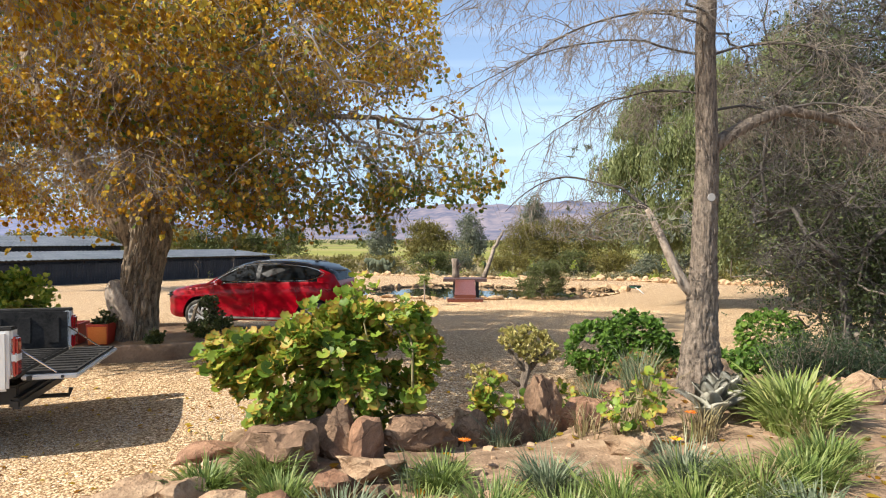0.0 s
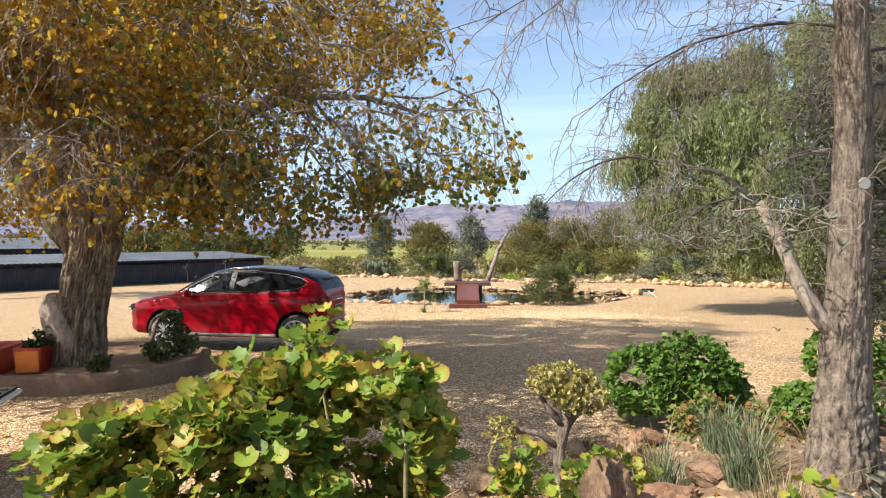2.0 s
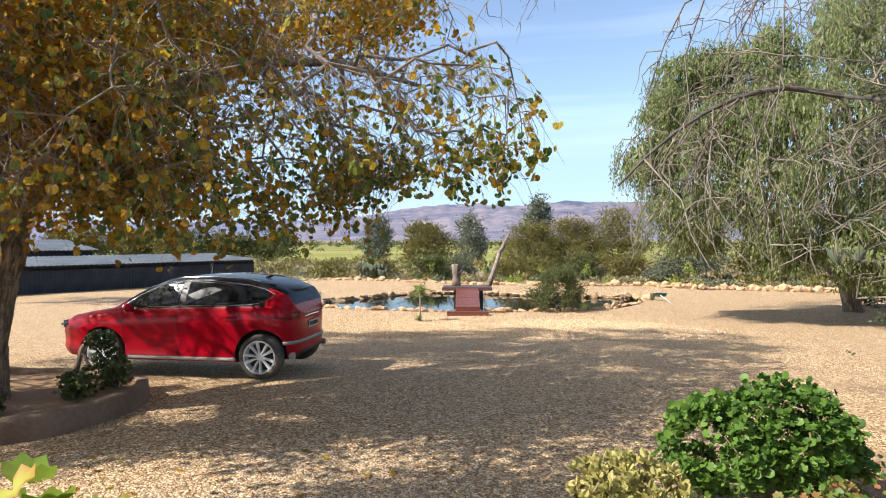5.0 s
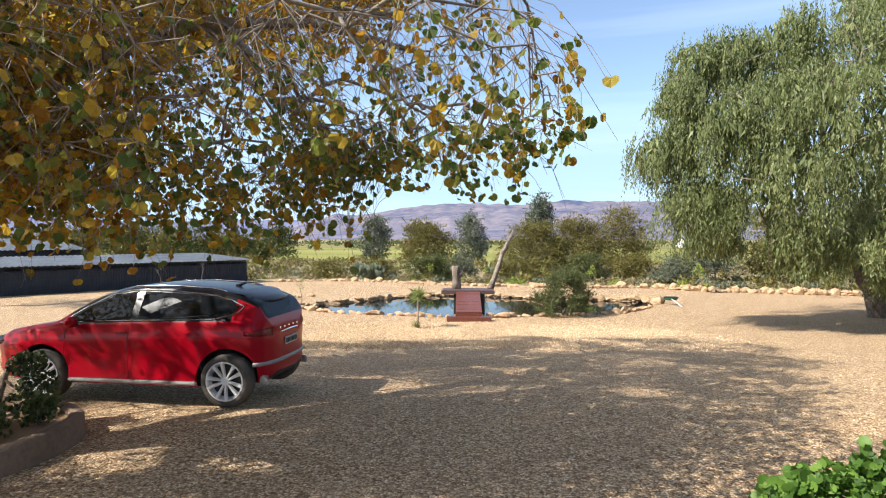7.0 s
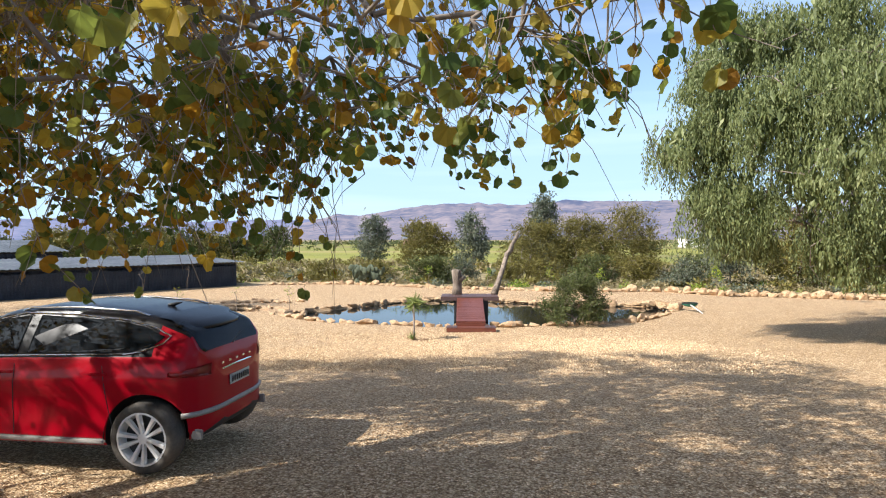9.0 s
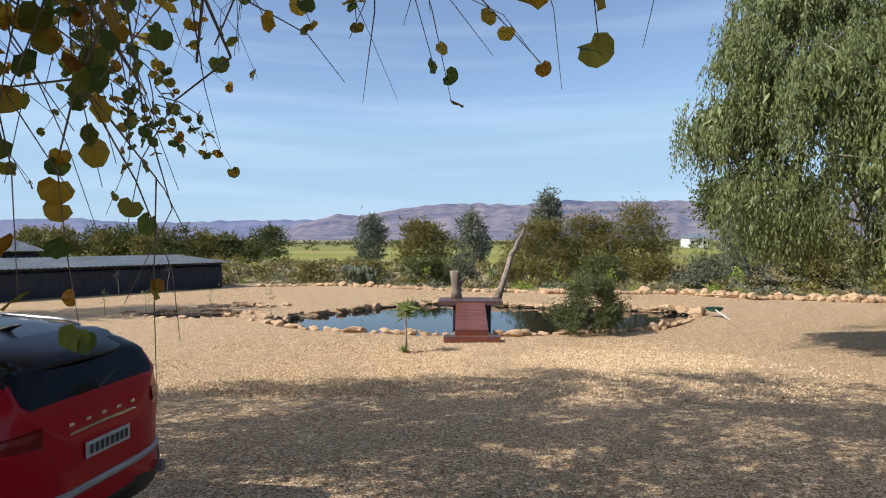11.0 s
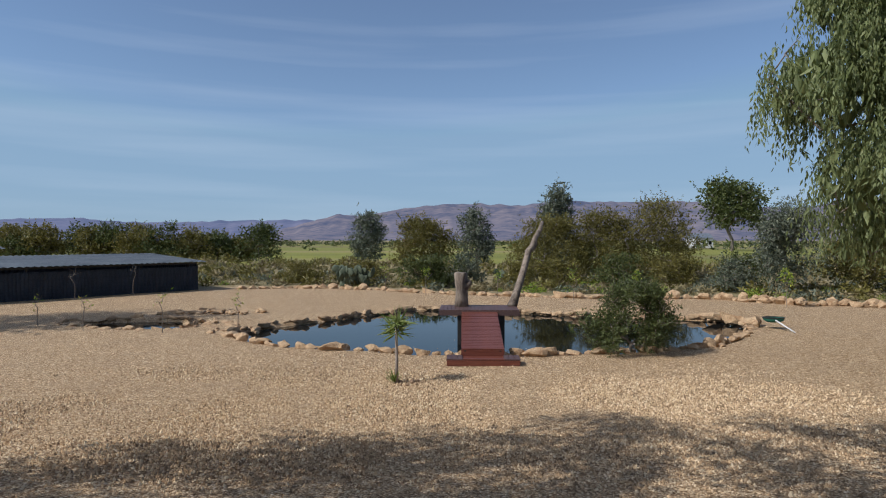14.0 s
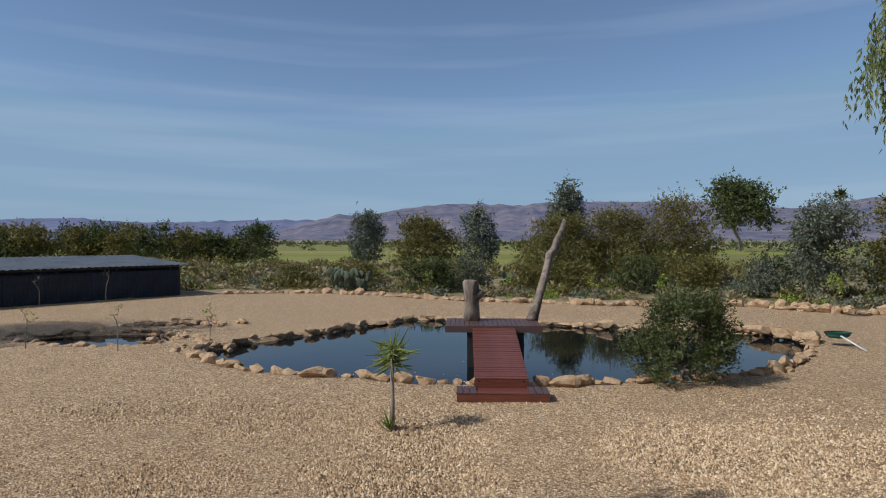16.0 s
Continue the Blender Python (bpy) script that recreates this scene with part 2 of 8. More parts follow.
def stone(name, a, b, dark, rough=0.92):
    """Weathered rock: mottled body, dark crust in patches, cracks and a coarse relief."""
    k = Nodes(name)
    v = k.coords("World")
    body, crust, grit = k.noise(v, 7.0, 7, 0.68, 0.8), k.noise(v, 2.6, 6, 0.62, 0.5), k.noise(v, 70, 4, 0.7)
    bent = k.mix(0.16, v, k.add("ShaderNodeTexNoise", {"Vector": v, "Scale": 4.0, "Detail": 4}).outputs["Color"])
    crack = k.add("ShaderNodeTexVoronoi", {"Vector": bent, "Scale": 2.4}, feature="DISTANCE_TO_EDGE").outputs["Distance"]
    c = k.ramp(k.math("ADD", k.math("MULTIPLY", body, 0.75), k.math("MULTIPLY", grit, 0.25)), [(0.34, a), (0.66, b)])
    c = k.mix(k.ramp(crust, [(0.53, (0, 0, 0)), (0.66, (0.75, 0.75, 0.75))]), c, dark)
    c = k.mix(k.ramp(crack, [(0.0, (0.5, 0.5, 0.5)), (0.014, (0, 0, 0))]), c, (0.03, 0.02, 0.014))
    n = k.bump(k.ramp(crack, [(0.0, (0, 0, 0)), (0.03, (1, 1, 1))]), 0.3, 0.015)
    n = k.bump(body, 0.9, 0.05, n)
    return k.finish(c, rough, k.bump(grit, 0.6, 0.008, n), 0.0, **{"Specular IOR Level": 0.2})


M_ROCK = stone("brown_rock", (0.11, 0.068, 0.045), (0.38, 0.245, 0.155), (0.06, 0.04, 0.03))
M_ROCK_PALE = stone("sandstone", (0.19, 0.11, 0.065), (0.5, 0.35, 0.22), (0.12, 0.068, 0.04))
M_ROCK_DARK = stone("dark_rock", (0.095, 0.056, 0.038), (0.34, 0.215, 0.135), (0.05, 0.031, 0.022))
M_ROCK_RED = stone("red_rock", (0.17, 0.085, 0.05), (0.43, 0.25, 0.155), (0.11, 0.055, 0.035))
M_TUFT = foliage("grey_tuft_blade", [(0.15, (0.06, 0.09, 0.045)), (0.45, (0.13, 0.17, 0.09)), (0.75, (0.24, 0.27, 0.17)), (0.95, (0.4, 0.36, 0.2))], 0.25)
M_LEAF_RED = foliage("red_geranium_leaf", [(0.15, (0.06, 0.12, 0.02)), (0.42, (0.12, 0.2, 0.03)), (0.66, (0.2, 0.22, 0.05)), (0.85, (0.36, 0.12, 0.07)), (0.97, (0.2, 0.26, 0.06))], 0.35, rim=(0.4, 0.1, 0.06))
M_LEAF_ROSEMARY = foliage("rosemary_leaf", [(0.15, (0.02, 0.04, 0.016)), (0.45, (0.045, 0.075, 0.03)), (0.75, (0.08, 0.115, 0.05)), (0.98, (0.14, 0.17, 0.09))], 0.15)
M_PETAL_O = foliage("orange_petal", [(0.2, (0.75, 0.16, 0.01)), (0.8, (0.85, 0.26, 0.02))], 0.35)
M_PETAL_Y = foliage("yellow_petal", [(0.2, (0.85, 0.5, 0.01)), (0.8, (0.9, 0.62, 0.03))], 0.35)
M_AGAVE = simple("agave_skin", (0.2, 0.19, 0.15), (0.4, 0.38, 0.31), 3, 25, 0.55, 0.2)
M_STEM = simple("green_stem", (0.12, 0.09, 0.04), (0.25, 0.22, 0.1), 3, 30, 0.7, 0.2)
M_WHITE = simple("white_plate", (0.62, 0.62, 0.6), (0.72, 0.72, 0.7), 3, 40, 0.4, 0.05)
M_CLAD_GREY = simple("grey_plastic", (0.2, 0.19, 0.18), (0.32, 0.31, 0.3), 3, 60, 0.6, 0.2)
M_ROCK_EDGE = stone("edging_stone", (0.32, 0.19, 0.1), (0.63, 0.45, 0.275), (0.27, 0.155, 0.08))
M_LEAF_BUSH = foliage("green_bush_leaf", [(0.15, (0.04, 0.052, 0.016)), (0.45, (0.085, 0.105, 0.03)), (0.75, (0.14, 0.16, 0.05)), (0.98, (0.22, 0.22, 0.08))], 0.25)


# ---- shape helpers ----
rng = np.random.default_rng(11)


def mesh_arrays(name, verts, faces, mats, face_mat=None, smooth=False):
    """A mesh from an array of places and an array of faces of one size."""
    verts, faces = np.asarray(verts, np.float32), np.asarray(faces, np.int32)
    me = bpy.data.meshes.new(name)
    me.vertices.add(len(verts))
    me.vertices.foreach_set("co", verts.ravel())
    k = faces.shape[1]
    me.loops.add(faces.size)
    me.loops.foreach_set("vertex_index", faces.ravel())
    me.polygons.add(len(faces))
    me.polygons.foreach_set("loop_start", np.arange(0, faces.size, k, dtype=np.int32))
    me.polygons.foreach_set("loop_total", np.full(len(faces), k, dtype=np.int32))
    if face_mat is not None:
        me.polygons.foreach_set("material_index", np.asarray(face_mat, np.int32))
    me.polygons.foreach_set("use_smooth", np.full(len(faces), smooth))
    me.update(calc_edges=True)
    for m in mats if isinstance(mats, (list, tuple)) else [mats]:
        me.materials.append(m)
    return me


def thing(name, at=(0, 0, 0), turn=0.0, label="", category="", group="", kind=""):
    ob = new(name)
    ob.empty_display_size = 0.1
    ob.matrix_basis = pose(*at, 0, 0, turn)
    return tagged(ob, label, category, group, kind)


def under(name, me, parent=None, label="", m=None):
    """Links a mesh as one object, under a thing or part if there is one."""
    ob = new(name, me)
    if parent is not None:
        ob.parent = parent
    if m is not None:
        ob.matrix_basis = m
    return tagged(ob, label)


def part(name, bm, material, parent=None, label="", m=None, smooth=False):
    me = bpy.data.meshes.new(name)
    bm.normal_update()
    for f in bm.faces:
        f.smooth = smooth
    bm.to_mesh(me)
    bm.free()
    for x in material if isinstance(material, (list, tuple)) else [material]:
        me.materials.append(x)
    return under(name, me, parent, label, m)


def bm_box(sx, sy, sz, at=(0, 0, 0), bevel=0.0, bm=None, turn=(0, 0, 0)):
    bm = bm or bmesh.new()
    made = bmesh.ops.create_cube(bm, size=1.0, matrix=pose(*at, *turn) @ Matrix.Diagonal((sx, sy, sz, 1)))
    if bevel:
        vs = set(made["verts"])
        edges = [e for e in bm.edges if e.verts[0] in vs and e.verts[1] in vs]
        bmesh.ops.bevel(bm, geom=edges, offset=bevel, segments=2, affect="EDGES", clamp_overlap=True)
    return bm


def bm_tube(points, radii, sides=8, bm=None, cap=True, rough=0.0, seed=0):
    """A tube of changing radius along points."""
    bm = bm or bmesh.new()
    pts = [Vector(p) for p in points]
    rings, ref = [], Vector((0.31, 0.87, 0.2))
    for i, p in enumerate(pts):
        d = (pts[min(i + 1, len(pts) - 1)] - pts[max(i - 1, 0)]).normalized()
        a = d.cross(ref)
        a = (a if a.length > 0.05 else d.cross(Vector((1, 0, 0)))).normalized()
        b = d.cross(a)
        r = radii[i] if isinstance(radii, (list, tuple, np.ndarray)) else radii
        ring = []
        for j in range(sides):
            an = 2 * math.pi * j / sides
            q = 1 + (rough * noise.noise(Vector((math.cos(an) * 1.7 + seed, math.sin(an) * 1.7, i * 0.45))) if rough else 0)
            ring.append(bm.verts.new(p + (a * math.cos(an) + b * math.sin(an)) * r * q))
        rings.append(ring)
    for r0, r1 in zip(rings, rings[1:]):
        for j in range(sides):
            bm.faces.new((r0[j], r0[(j + 1) % sides], r1[(j + 1) % sides], r1[j]))
    if cap:
        bm.faces.new(rings[0][::-1])
        bm.faces.new(rings[-1])
    return bm


def bm_lathe(profile, sides=32, bm=None, m=None):
    """Turns (radius, height) pairs round the z axis."""
    bm = bm or bmesh.new()
    m = m or Matrix.Identity(4)
    rings = [[bm.verts.new(m @ Vector((r * math.cos(2 * math.pi * j / sides), r * math.sin(2 * math.pi * j / sides), z))) for j in range(sides)] for r, z in profile]
    for r0, r1 in zip(rings, rings[1:]):
        for j in range(sides):
            bm.faces.new((r0[j], r0[(j + 1) % sides], r1[(j + 1) % sides], r1[j]))
    return bm


def bm_rock(size, seed, flat=1.0, bm=None, at=(0, 0, 0), turn=0.0, detail=2):
    """One angular, worn stone, its foot near z = 0 of its place."""
    bm = bm or bmesh.new()
    made = bmesh.ops.create_icosphere(bm, subdivisions=detail, radius=1.0)
    sx, sy, sz = size
    cuts = []
    r = random.Random(seed)
    for _ in range(14):
        v = Vector((r.gauss(0, 1), r.gauss(0, 1), r.gauss(0, 0.8))).normalized()
        cuts.append((v, r.uniform(0.4, 0.82)))
    rot = Matrix.Rotation(radians(turn), 3, "Z")
    for v in made["verts"]:
        p = v.co.copy()
        for n, d in cuts:
            over = p.dot(n) - d
            if over > 0:
                p -= n * over * 0.97
        p *= 1.3 + 0.2 * noise.noise(p * 1.7 + Vector((seed * 1.3, 0, 0))) - 0.3 * abs(noise.noise(p * 2.4 + Vector((seed, 3, 0)))) - 0.24 * abs(noise.noise(p * 4.4 + Vector((seed, 7, 0)))) + 0.07 * noise.noise(p * 11.0 + Vector((seed, 9, 0)))
        p = rot @ Vector((p.x * sx / 2, p.y * sy / 2, p.z * sz / 2))
        v.co = p + Vector(at) + Vector((0, 0, sz * 0.36))
    return bm


def sample_ground(x, y):
    """The height of the ground sheet."""
    s = lambda a: a * a * (3 - 2 * a)
    c = lambda v: min(1.0, max(0.0, v))
    z = -0.15 * s(c((9.8 - y) / 2.4)) - 0.75 * c((y - 13.2) / 12.5) - 0.12 * c((y - 30) / 25)
    end = 7.2 + 1.9 * s(c((x - 0.6) / 1.8))
    mound = s(c((end - y) / 2.5)) * s(c((x + 2.5) / 1.1))
    z += 0.72 * mound + 0.12 * s(c((x - 1.2) / 1.2)) * s(c((end - y) / 2.5))
    return z


def ridge_tubes(paths, sides=5):
    """Arrays of tubes for many polylines at once: each is (points, radii)."""
    vs, fs, base = [], [], 0
    ang = np.arange(sides) * 2 * np.pi / sides
    ca, sa = np.cos(ang), np.sin(ang)
    quad = np.array([[j, (j + 1) % sides, sides + (j + 1) % sides, sides + j] for j in range(sides)])
    for pts, rad in paths:
        pts, rad = np.asarray(pts, float), np.asarray(rad, float)
        n = len(pts)
        d = np.gradient(pts, axis=0)
        d /= np.linalg.norm(d, axis=1)[:, None] + 1e-9
        ref = np.array([0.3, 0.9, 0.15]) if abs(d[0] @ np.array([0.31, 0.94, 0.15])) < 0.9 else np.array([0.9, -0.2, 0.3])
        a = np.cross(d, ref)
        a /= np.linalg.norm(a, axis=1)[:, None] + 1e-9
        b = np.cross(d, a)
        ring = pts[:, None] + rad[:, None, None] * (ca[None, :, None] * a[:, None] + sa[None, :, None] * b[:, None])
        vs.append(ring.reshape(-1, 3))
        for i in range(n - 1):
            fs.append(quad + base + i * sides)
        base += n * sides
    return np.concatenate(vs), np.concatenate(fs)


HEART = np.array([(0, 0.06, 0), (0.3, -0.04, 0.06), (0.5, 0.22, 0.1), (0.37, 0.6, 0.06), (0.0, 1.0, -0.08), (-0.37, 0.6, 0.06), (-0.5, 0.22, 0.1), (-0.3, -0.04, 0.06)])
HEART_F = np.array([(0, 1, 2, 3), (0, 3, 4, 5), (0, 5, 6, 7)])
WAVY = np.array([(0, 0.08, 0), (0.28, -0.06, 0.05), (0.57, 0.2, 0.13), (0.52, 0.54, 0.0), (0.34, 0.8, 0.08), (0.0, 0.88, -0.09), (-0.31, 0.83, 0.05), (-0.54, 0.52, 0.02), (-0.55, 0.22, 0.13), (-0.26, -0.05, 0.05)])
WAVY_F = np.array([(0, 1, 2, 3), (0, 3, 4, 5), (0, 5, 6, 7), (0, 7, 8, 9)])
ROUND = np.array([(0, 0, 0), (0.3, 0.04, 0.08), (0.5, 0.35, 0.16), (0.4, 0.72, 0.14), (0.0, 0.92, 0.05), (-0.4, 0.72, 0.14), (-0.5, 0.35, 0.16), (-0.3, 0.04, 0.08)])
SLIM = np.array([(0, 0, 0), (0.13, 0.35, 0.02), (0, 1, -0.05), (-0.13, 0.35, 0.02)])
SLIM_F = np.array([(0, 1, 2, 3)])


def leaves_mesh(name, at, along, size, material, shape=HEART, faces=HEART_F, up=None, mat_index=None, rim=None):
    """Many leaves: each at its place, its tip along its direction, with its length."""
    at, along, size = np.asarray(at, float), np.asarray(along, float), np.asarray(size, float)
    n = len(at)
    along = along / (np.linalg.norm(along, axis=1)[:, None] + 1e-9)
    ref = rng.normal(0, 1, (n, 3)) if up is None else np.asarray(up, float) + rng.normal(0, 0.35, (n, 3))
    side = np.cross(along, ref)
    side /= np.linalg.norm(side, axis=1)[:, None] + 1e-9
    face = np.cross(side, along)
    k = len(shape)
    v = at[:, None] + size[:, None, None] * (shape[None, :, 0, None] * side[:, None] + shape[None, :, 1, None] * along[:, None] + shape[None, :, 2, None] * face[:, None])
    f = (faces[None] + (np.arange(n) * k)[:, None, None]).reshape(-1, faces.shape[1])
    fm = None if mat_index is None else np.repeat(mat_index, len(faces))
    me = mesh_arrays(name, v.reshape(-1, 3), f, material, fm, rim is not None)
    if rim is not None:
        me.attributes.new("rim", "FLOAT", "POINT").data.foreach_set("value", np.tile(rim, n).astype(np.float32))
    return me


def unit(n, zlow=-1.0, zhigh=1.0):
    z = rng.uniform(zlow, zhigh, n)
    a = rng.uniform(0, 2 * np.pi, n)
    r = np.sqrt(np.maximum(0, 1 - z * z))
    return np.stack([r * np.cos(a), r * np.sin(a), z], 1)


def grow(roots, targets, step=0.35, wobble=0.12, sag=0.0, tip=0.006, power=0.44, pull=0.25):
    """Joins every target to the nearest limb so far; gives the nodes, their parents and their radii. roots: polylines."""
    nodes, parent = [], []
    for line in roots:
        line, start = list(line), None
        for i, p in enumerate(line):
            if i == 0 and nodes:
                near = int(np.argmin(np.linalg.norm(np.array(nodes) - np.array(p), axis=1)))
                start = near
                continue
            nodes.append(np.array(p, float))
            parent.append(len(nodes) - 2 if start is None and len(nodes) > 1 else (start if start is not None else -1))
            start = None
    base = np.array(roots[0][-1], float)
    order = np.argsort(np.linalg.norm(targets - base, axis=1))
    arr = np.zeros((len(nodes) + len(targets) * 40, 3))
    arr[:len(nodes)] = nodes
    n, skip = len(nodes), len(roots[0]) // 2
    parent = list(parent)
    for i in order:
        t = targets[i]
        d = np.linalg.norm(arr[skip:n] - t, axis=1)
        j = skip + int(np.argmin(d + pull * np.linalg.norm(arr[skip:n] - base, axis=1) * 0.3))
        gap = t - arr[j]
        length = np.linalg.norm(gap)
        m = max(1, min(30, int(length / step)))
        prev = j
        side = rng.normal(0, 1, 3)
        for s in range(1, m + 1):
            u = s / m
            p = arr[j] + gap * u + side * wobble * length * 0.3 * math.sin(math.pi * u) + rng.normal(0, wobble * step * 0.4, 3)
            p[2] += sag * length * math.sin(math.pi * u)
            arr[n] = p
            parent.append(prev)
            prev = n
            n += 1
            if n >= len(arr) - 2:
                break
    arr, parent = arr[:n], np.array(parent)
    load = np.ones(n)
    for i in range(n - 1, -1, -1):
        if parent[i] >= 0:
            load[parent[i]] += load[i]
    return arr, parent, tip * load ** power


def limb_mesh(name, arr, parent, rad, material, least=0.0, most=9.0, sides=6):
    keep = [i for i in range(len(arr)) if parent[i] >= 0 and least <= rad[i] < most]
    paths = [((arr[parent[i]], arr[i]), (min(rad[parent[i]], rad[i] * 1.35), rad[i])) for i in keep]
    if not paths:
        return None
    v, f = ridge_tubes(paths, sides)
    return mesh_arrays(name, v, f, material, None, True)


def twig_paths(starts, dirs, length, droop, n=5, r=0.004, jitter=0.25):
    out = []
    for p, d in zip(starts, dirs):
        d = d / (np.linalg.norm(d) + 1e-9)
        L = length * rng.uniform(0.5, 1.3)
        pts = [np.array(p)]
        for i in range(n):
            d = d + rng.normal(0, jitter, 3) + np.array([0, 0, -droop])
            d /= np.linalg.norm(d)
            pts.append(pts[-1] + d * L / n)
        out.append((np.array(pts), np.linspace(r, r * 0.35, n + 1)))
    return out

# ---- ground, mountains ----
POND = [(-7.0, 31.9), (-5.6, 30.3), (-4.3, 29.6), (-2.6, 29.25), (-0.9, 28.8), (1.2, 28.7), (2.6, 28.9), (4.6, 29.3), (6.2, 30.0), (7.4, 31.2),
        (8.6, 32.8), (9.3, 34.6), (8.5, 35.9), (5.6, 36.4), (4.0, 36.9), (2.0, 37.8), (-0.9, 38.6), (-2.2, 38.7), (-3.4, 37.2), (-5.0, 35.2), (-6.4, 33.6)]
SMALL_POND = [(-13.4, 33.6), (-12.2, 33.2), (-10.6, 32.7), (-9.2, 32.8), (-8.5, 33.8), (-9.4, 35.4), (-11.0, 35.6), (-12.8, 35.0)]
WATER_Z = -0.87


def smooth_loop(pts, per=6):
    """A closed round line through pts."""
    out, n = [], len(pts)
    for i in range(n):
        p0, p1, p2, p3 = (np.array(pts[(i + k) % n], float) for k in (-1, 0, 1, 2))
        for s in range(per):
            t = s / per
            out.append(0.5 * (2 * p1 + (p2 - p0) * t + (2 * p0 - 5 * p1 + 4 * p2 - p3) * t * t + (3 * p1 - p0 - 3 * p2 + p3) * t ** 3))
    return np.array(out)


POND_LINE, SMALL_LINE = smooth_loop(POND), smooth_loop(SMALL_POND)


def inside(px, py, loop):
    """For arrays: whether inside the loop, and how far from its line."""
    a, b = loop, np.roll(loop, -1, 0)
    hit = np.zeros(px.shape, bool)
    near = np.full(px.shape, 1e9)
    for (x0, y0), (x1, y1) in zip(a, b):
        cross = (y0 > py) != (y1 > py)
        hit ^= cross & (px < (x1 - x0) * (py - y0) / (y1 - y0 + 1e-12) + x0)
        dx, dy = x1 - x0, y1 - y0
        t = np.clip(((px - x0) * dx + (py - y0) * dy) / (dx * dx + dy * dy + 1e-9), 0, 1)
        near = np.minimum(near, np.hypot(px - x0 - t * dx, py - y0 - t * dy))
    return hit, near


def ground_sheet():
    fine_x = np.arange(-20, 20.01, 0.22)
    fine_y = np.arange(1.0, 44.01, 0.22)
    grow_out = lambda start, sign: [start + sign * (0.4 * (1.32 ** k - 1) / 0.32) for k in range(1, 30)]
    xs = np.array(sorted(set(np.round([*grow_out(-20, -1), *fine_x, *grow_out(20, 1)], 3))))
    ys = np.array(sorted(set(np.round([*grow_out(1, -1), *fine_y, *grow_out(44, 1)], 3))))
    xs, ys = np.clip(xs, -4600, 4600), np.clip(ys, -4600, 4600)
    gx, gy = np.meshgrid(xs, ys)
    z = np.vectorize(sample_ground)(gx, gy)
    near = (np.abs(gx) < 40) & (gy > -10) & (gy < 60)
    bumps = np.array([0.03 * noise.noise(Vector((x * 0.5, y * 0.5, 0))) + 0.012 * noise.noise(Vector((x * 2.1, y * 2.1, 5))) if n else 0 for x, y, n in zip(gx.ravel(), gy.ravel(), near.ravel())])
    z = z + bumps.reshape(z.shape)
    for loop, deep in ((POND_LINE, 0.75), (SMALL_LINE, 0.4)):
        box = (gx > loop[:, 0].min() - 2) & (gx < loop[:, 0].max() + 2) & (gy > loop[:, 1].min() - 2) & (gy < loop[:, 1].max() + 2)
        inn, dist = inside(gx[box], gy[box], loop)
        z[box] -= np.where(inn, deep * np.clip(dist / 0.6, 0, 1), 0)
    ny, nx = gx.shape
    i = np.arange((ny - 1) * (nx - 1))
    r, c = i // (nx - 1), i % (nx - 1)
    v0 = r * nx + c
    faces = np.stack([v0, v0 + 1, v0 + nx + 1, v0 + nx], 1)
    me = mesh_arrays("ground", np.stack([gx.ravel(), gy.ravel(), z.ravel()], 1), faces, M_GROUND, None, True)
    s = lambda v: np.clip(v, 0, 1) ** 2 * (3 - 2 * np.clip(v, 0, 1))
    wob = np.array([noise.noise(Vector((x * 0.7, y * 0.7, 2))) for x, y in zip(gx.ravel(), gy.ravel())]).reshape(gx.shape)
    end = 7.9 + 2.4 * s((gx - 0.6) / 1.8) + 0.5 * wob
    soil = s((end - gy) / 0.7) * s((gx + 2.1 + 0.4 * wob) / 0.5)
    soil = np.maximum(soil, s((gx - 5.6 - wob) / 1.0) * s((14.5 - gy) / 1.5))
    edge = np.interp(gx, [-60, -19, -12.5, -7.5, -4, -0.8, 4.2, 12, 15, 60], [46, 46, 50.2, 49.8, 48.3, 46.2, 44.7, 43.9, 41.2, 38])
    scrub = np.maximum(s((gy - edge) / 1.2), s((-gy - 6) / 4)) 
    scrub = np.maximum(scrub, s((np.abs(gx) - 34) / 10))
    field = s((gy - 78 - 10 * wob) / 8) * np.clip(1.0 - 0.9 * s((gy - 330) / 120), 0, 1)
    for key, val in (("soil", soil), ("scrub", scrub), ("field", field)):
        at = me.attributes.new(key, "FLOAT", "POINT")
        at.data.foreach_set("value", val.ravel().astype(np.float32))
    return tagged(under("ground", me), "pale gravel yard running out into scrub and fields", "ground", kind="structure")


ground_sheet()


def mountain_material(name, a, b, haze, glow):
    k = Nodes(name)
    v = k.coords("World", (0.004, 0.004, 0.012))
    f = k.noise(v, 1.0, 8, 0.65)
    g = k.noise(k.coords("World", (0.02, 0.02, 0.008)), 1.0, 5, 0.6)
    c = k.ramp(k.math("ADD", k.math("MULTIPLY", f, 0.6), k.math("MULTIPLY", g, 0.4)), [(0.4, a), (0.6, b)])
    # distance haze is put in as a faint bluish emission of the slopes
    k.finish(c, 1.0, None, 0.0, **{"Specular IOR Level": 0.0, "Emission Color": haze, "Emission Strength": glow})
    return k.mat


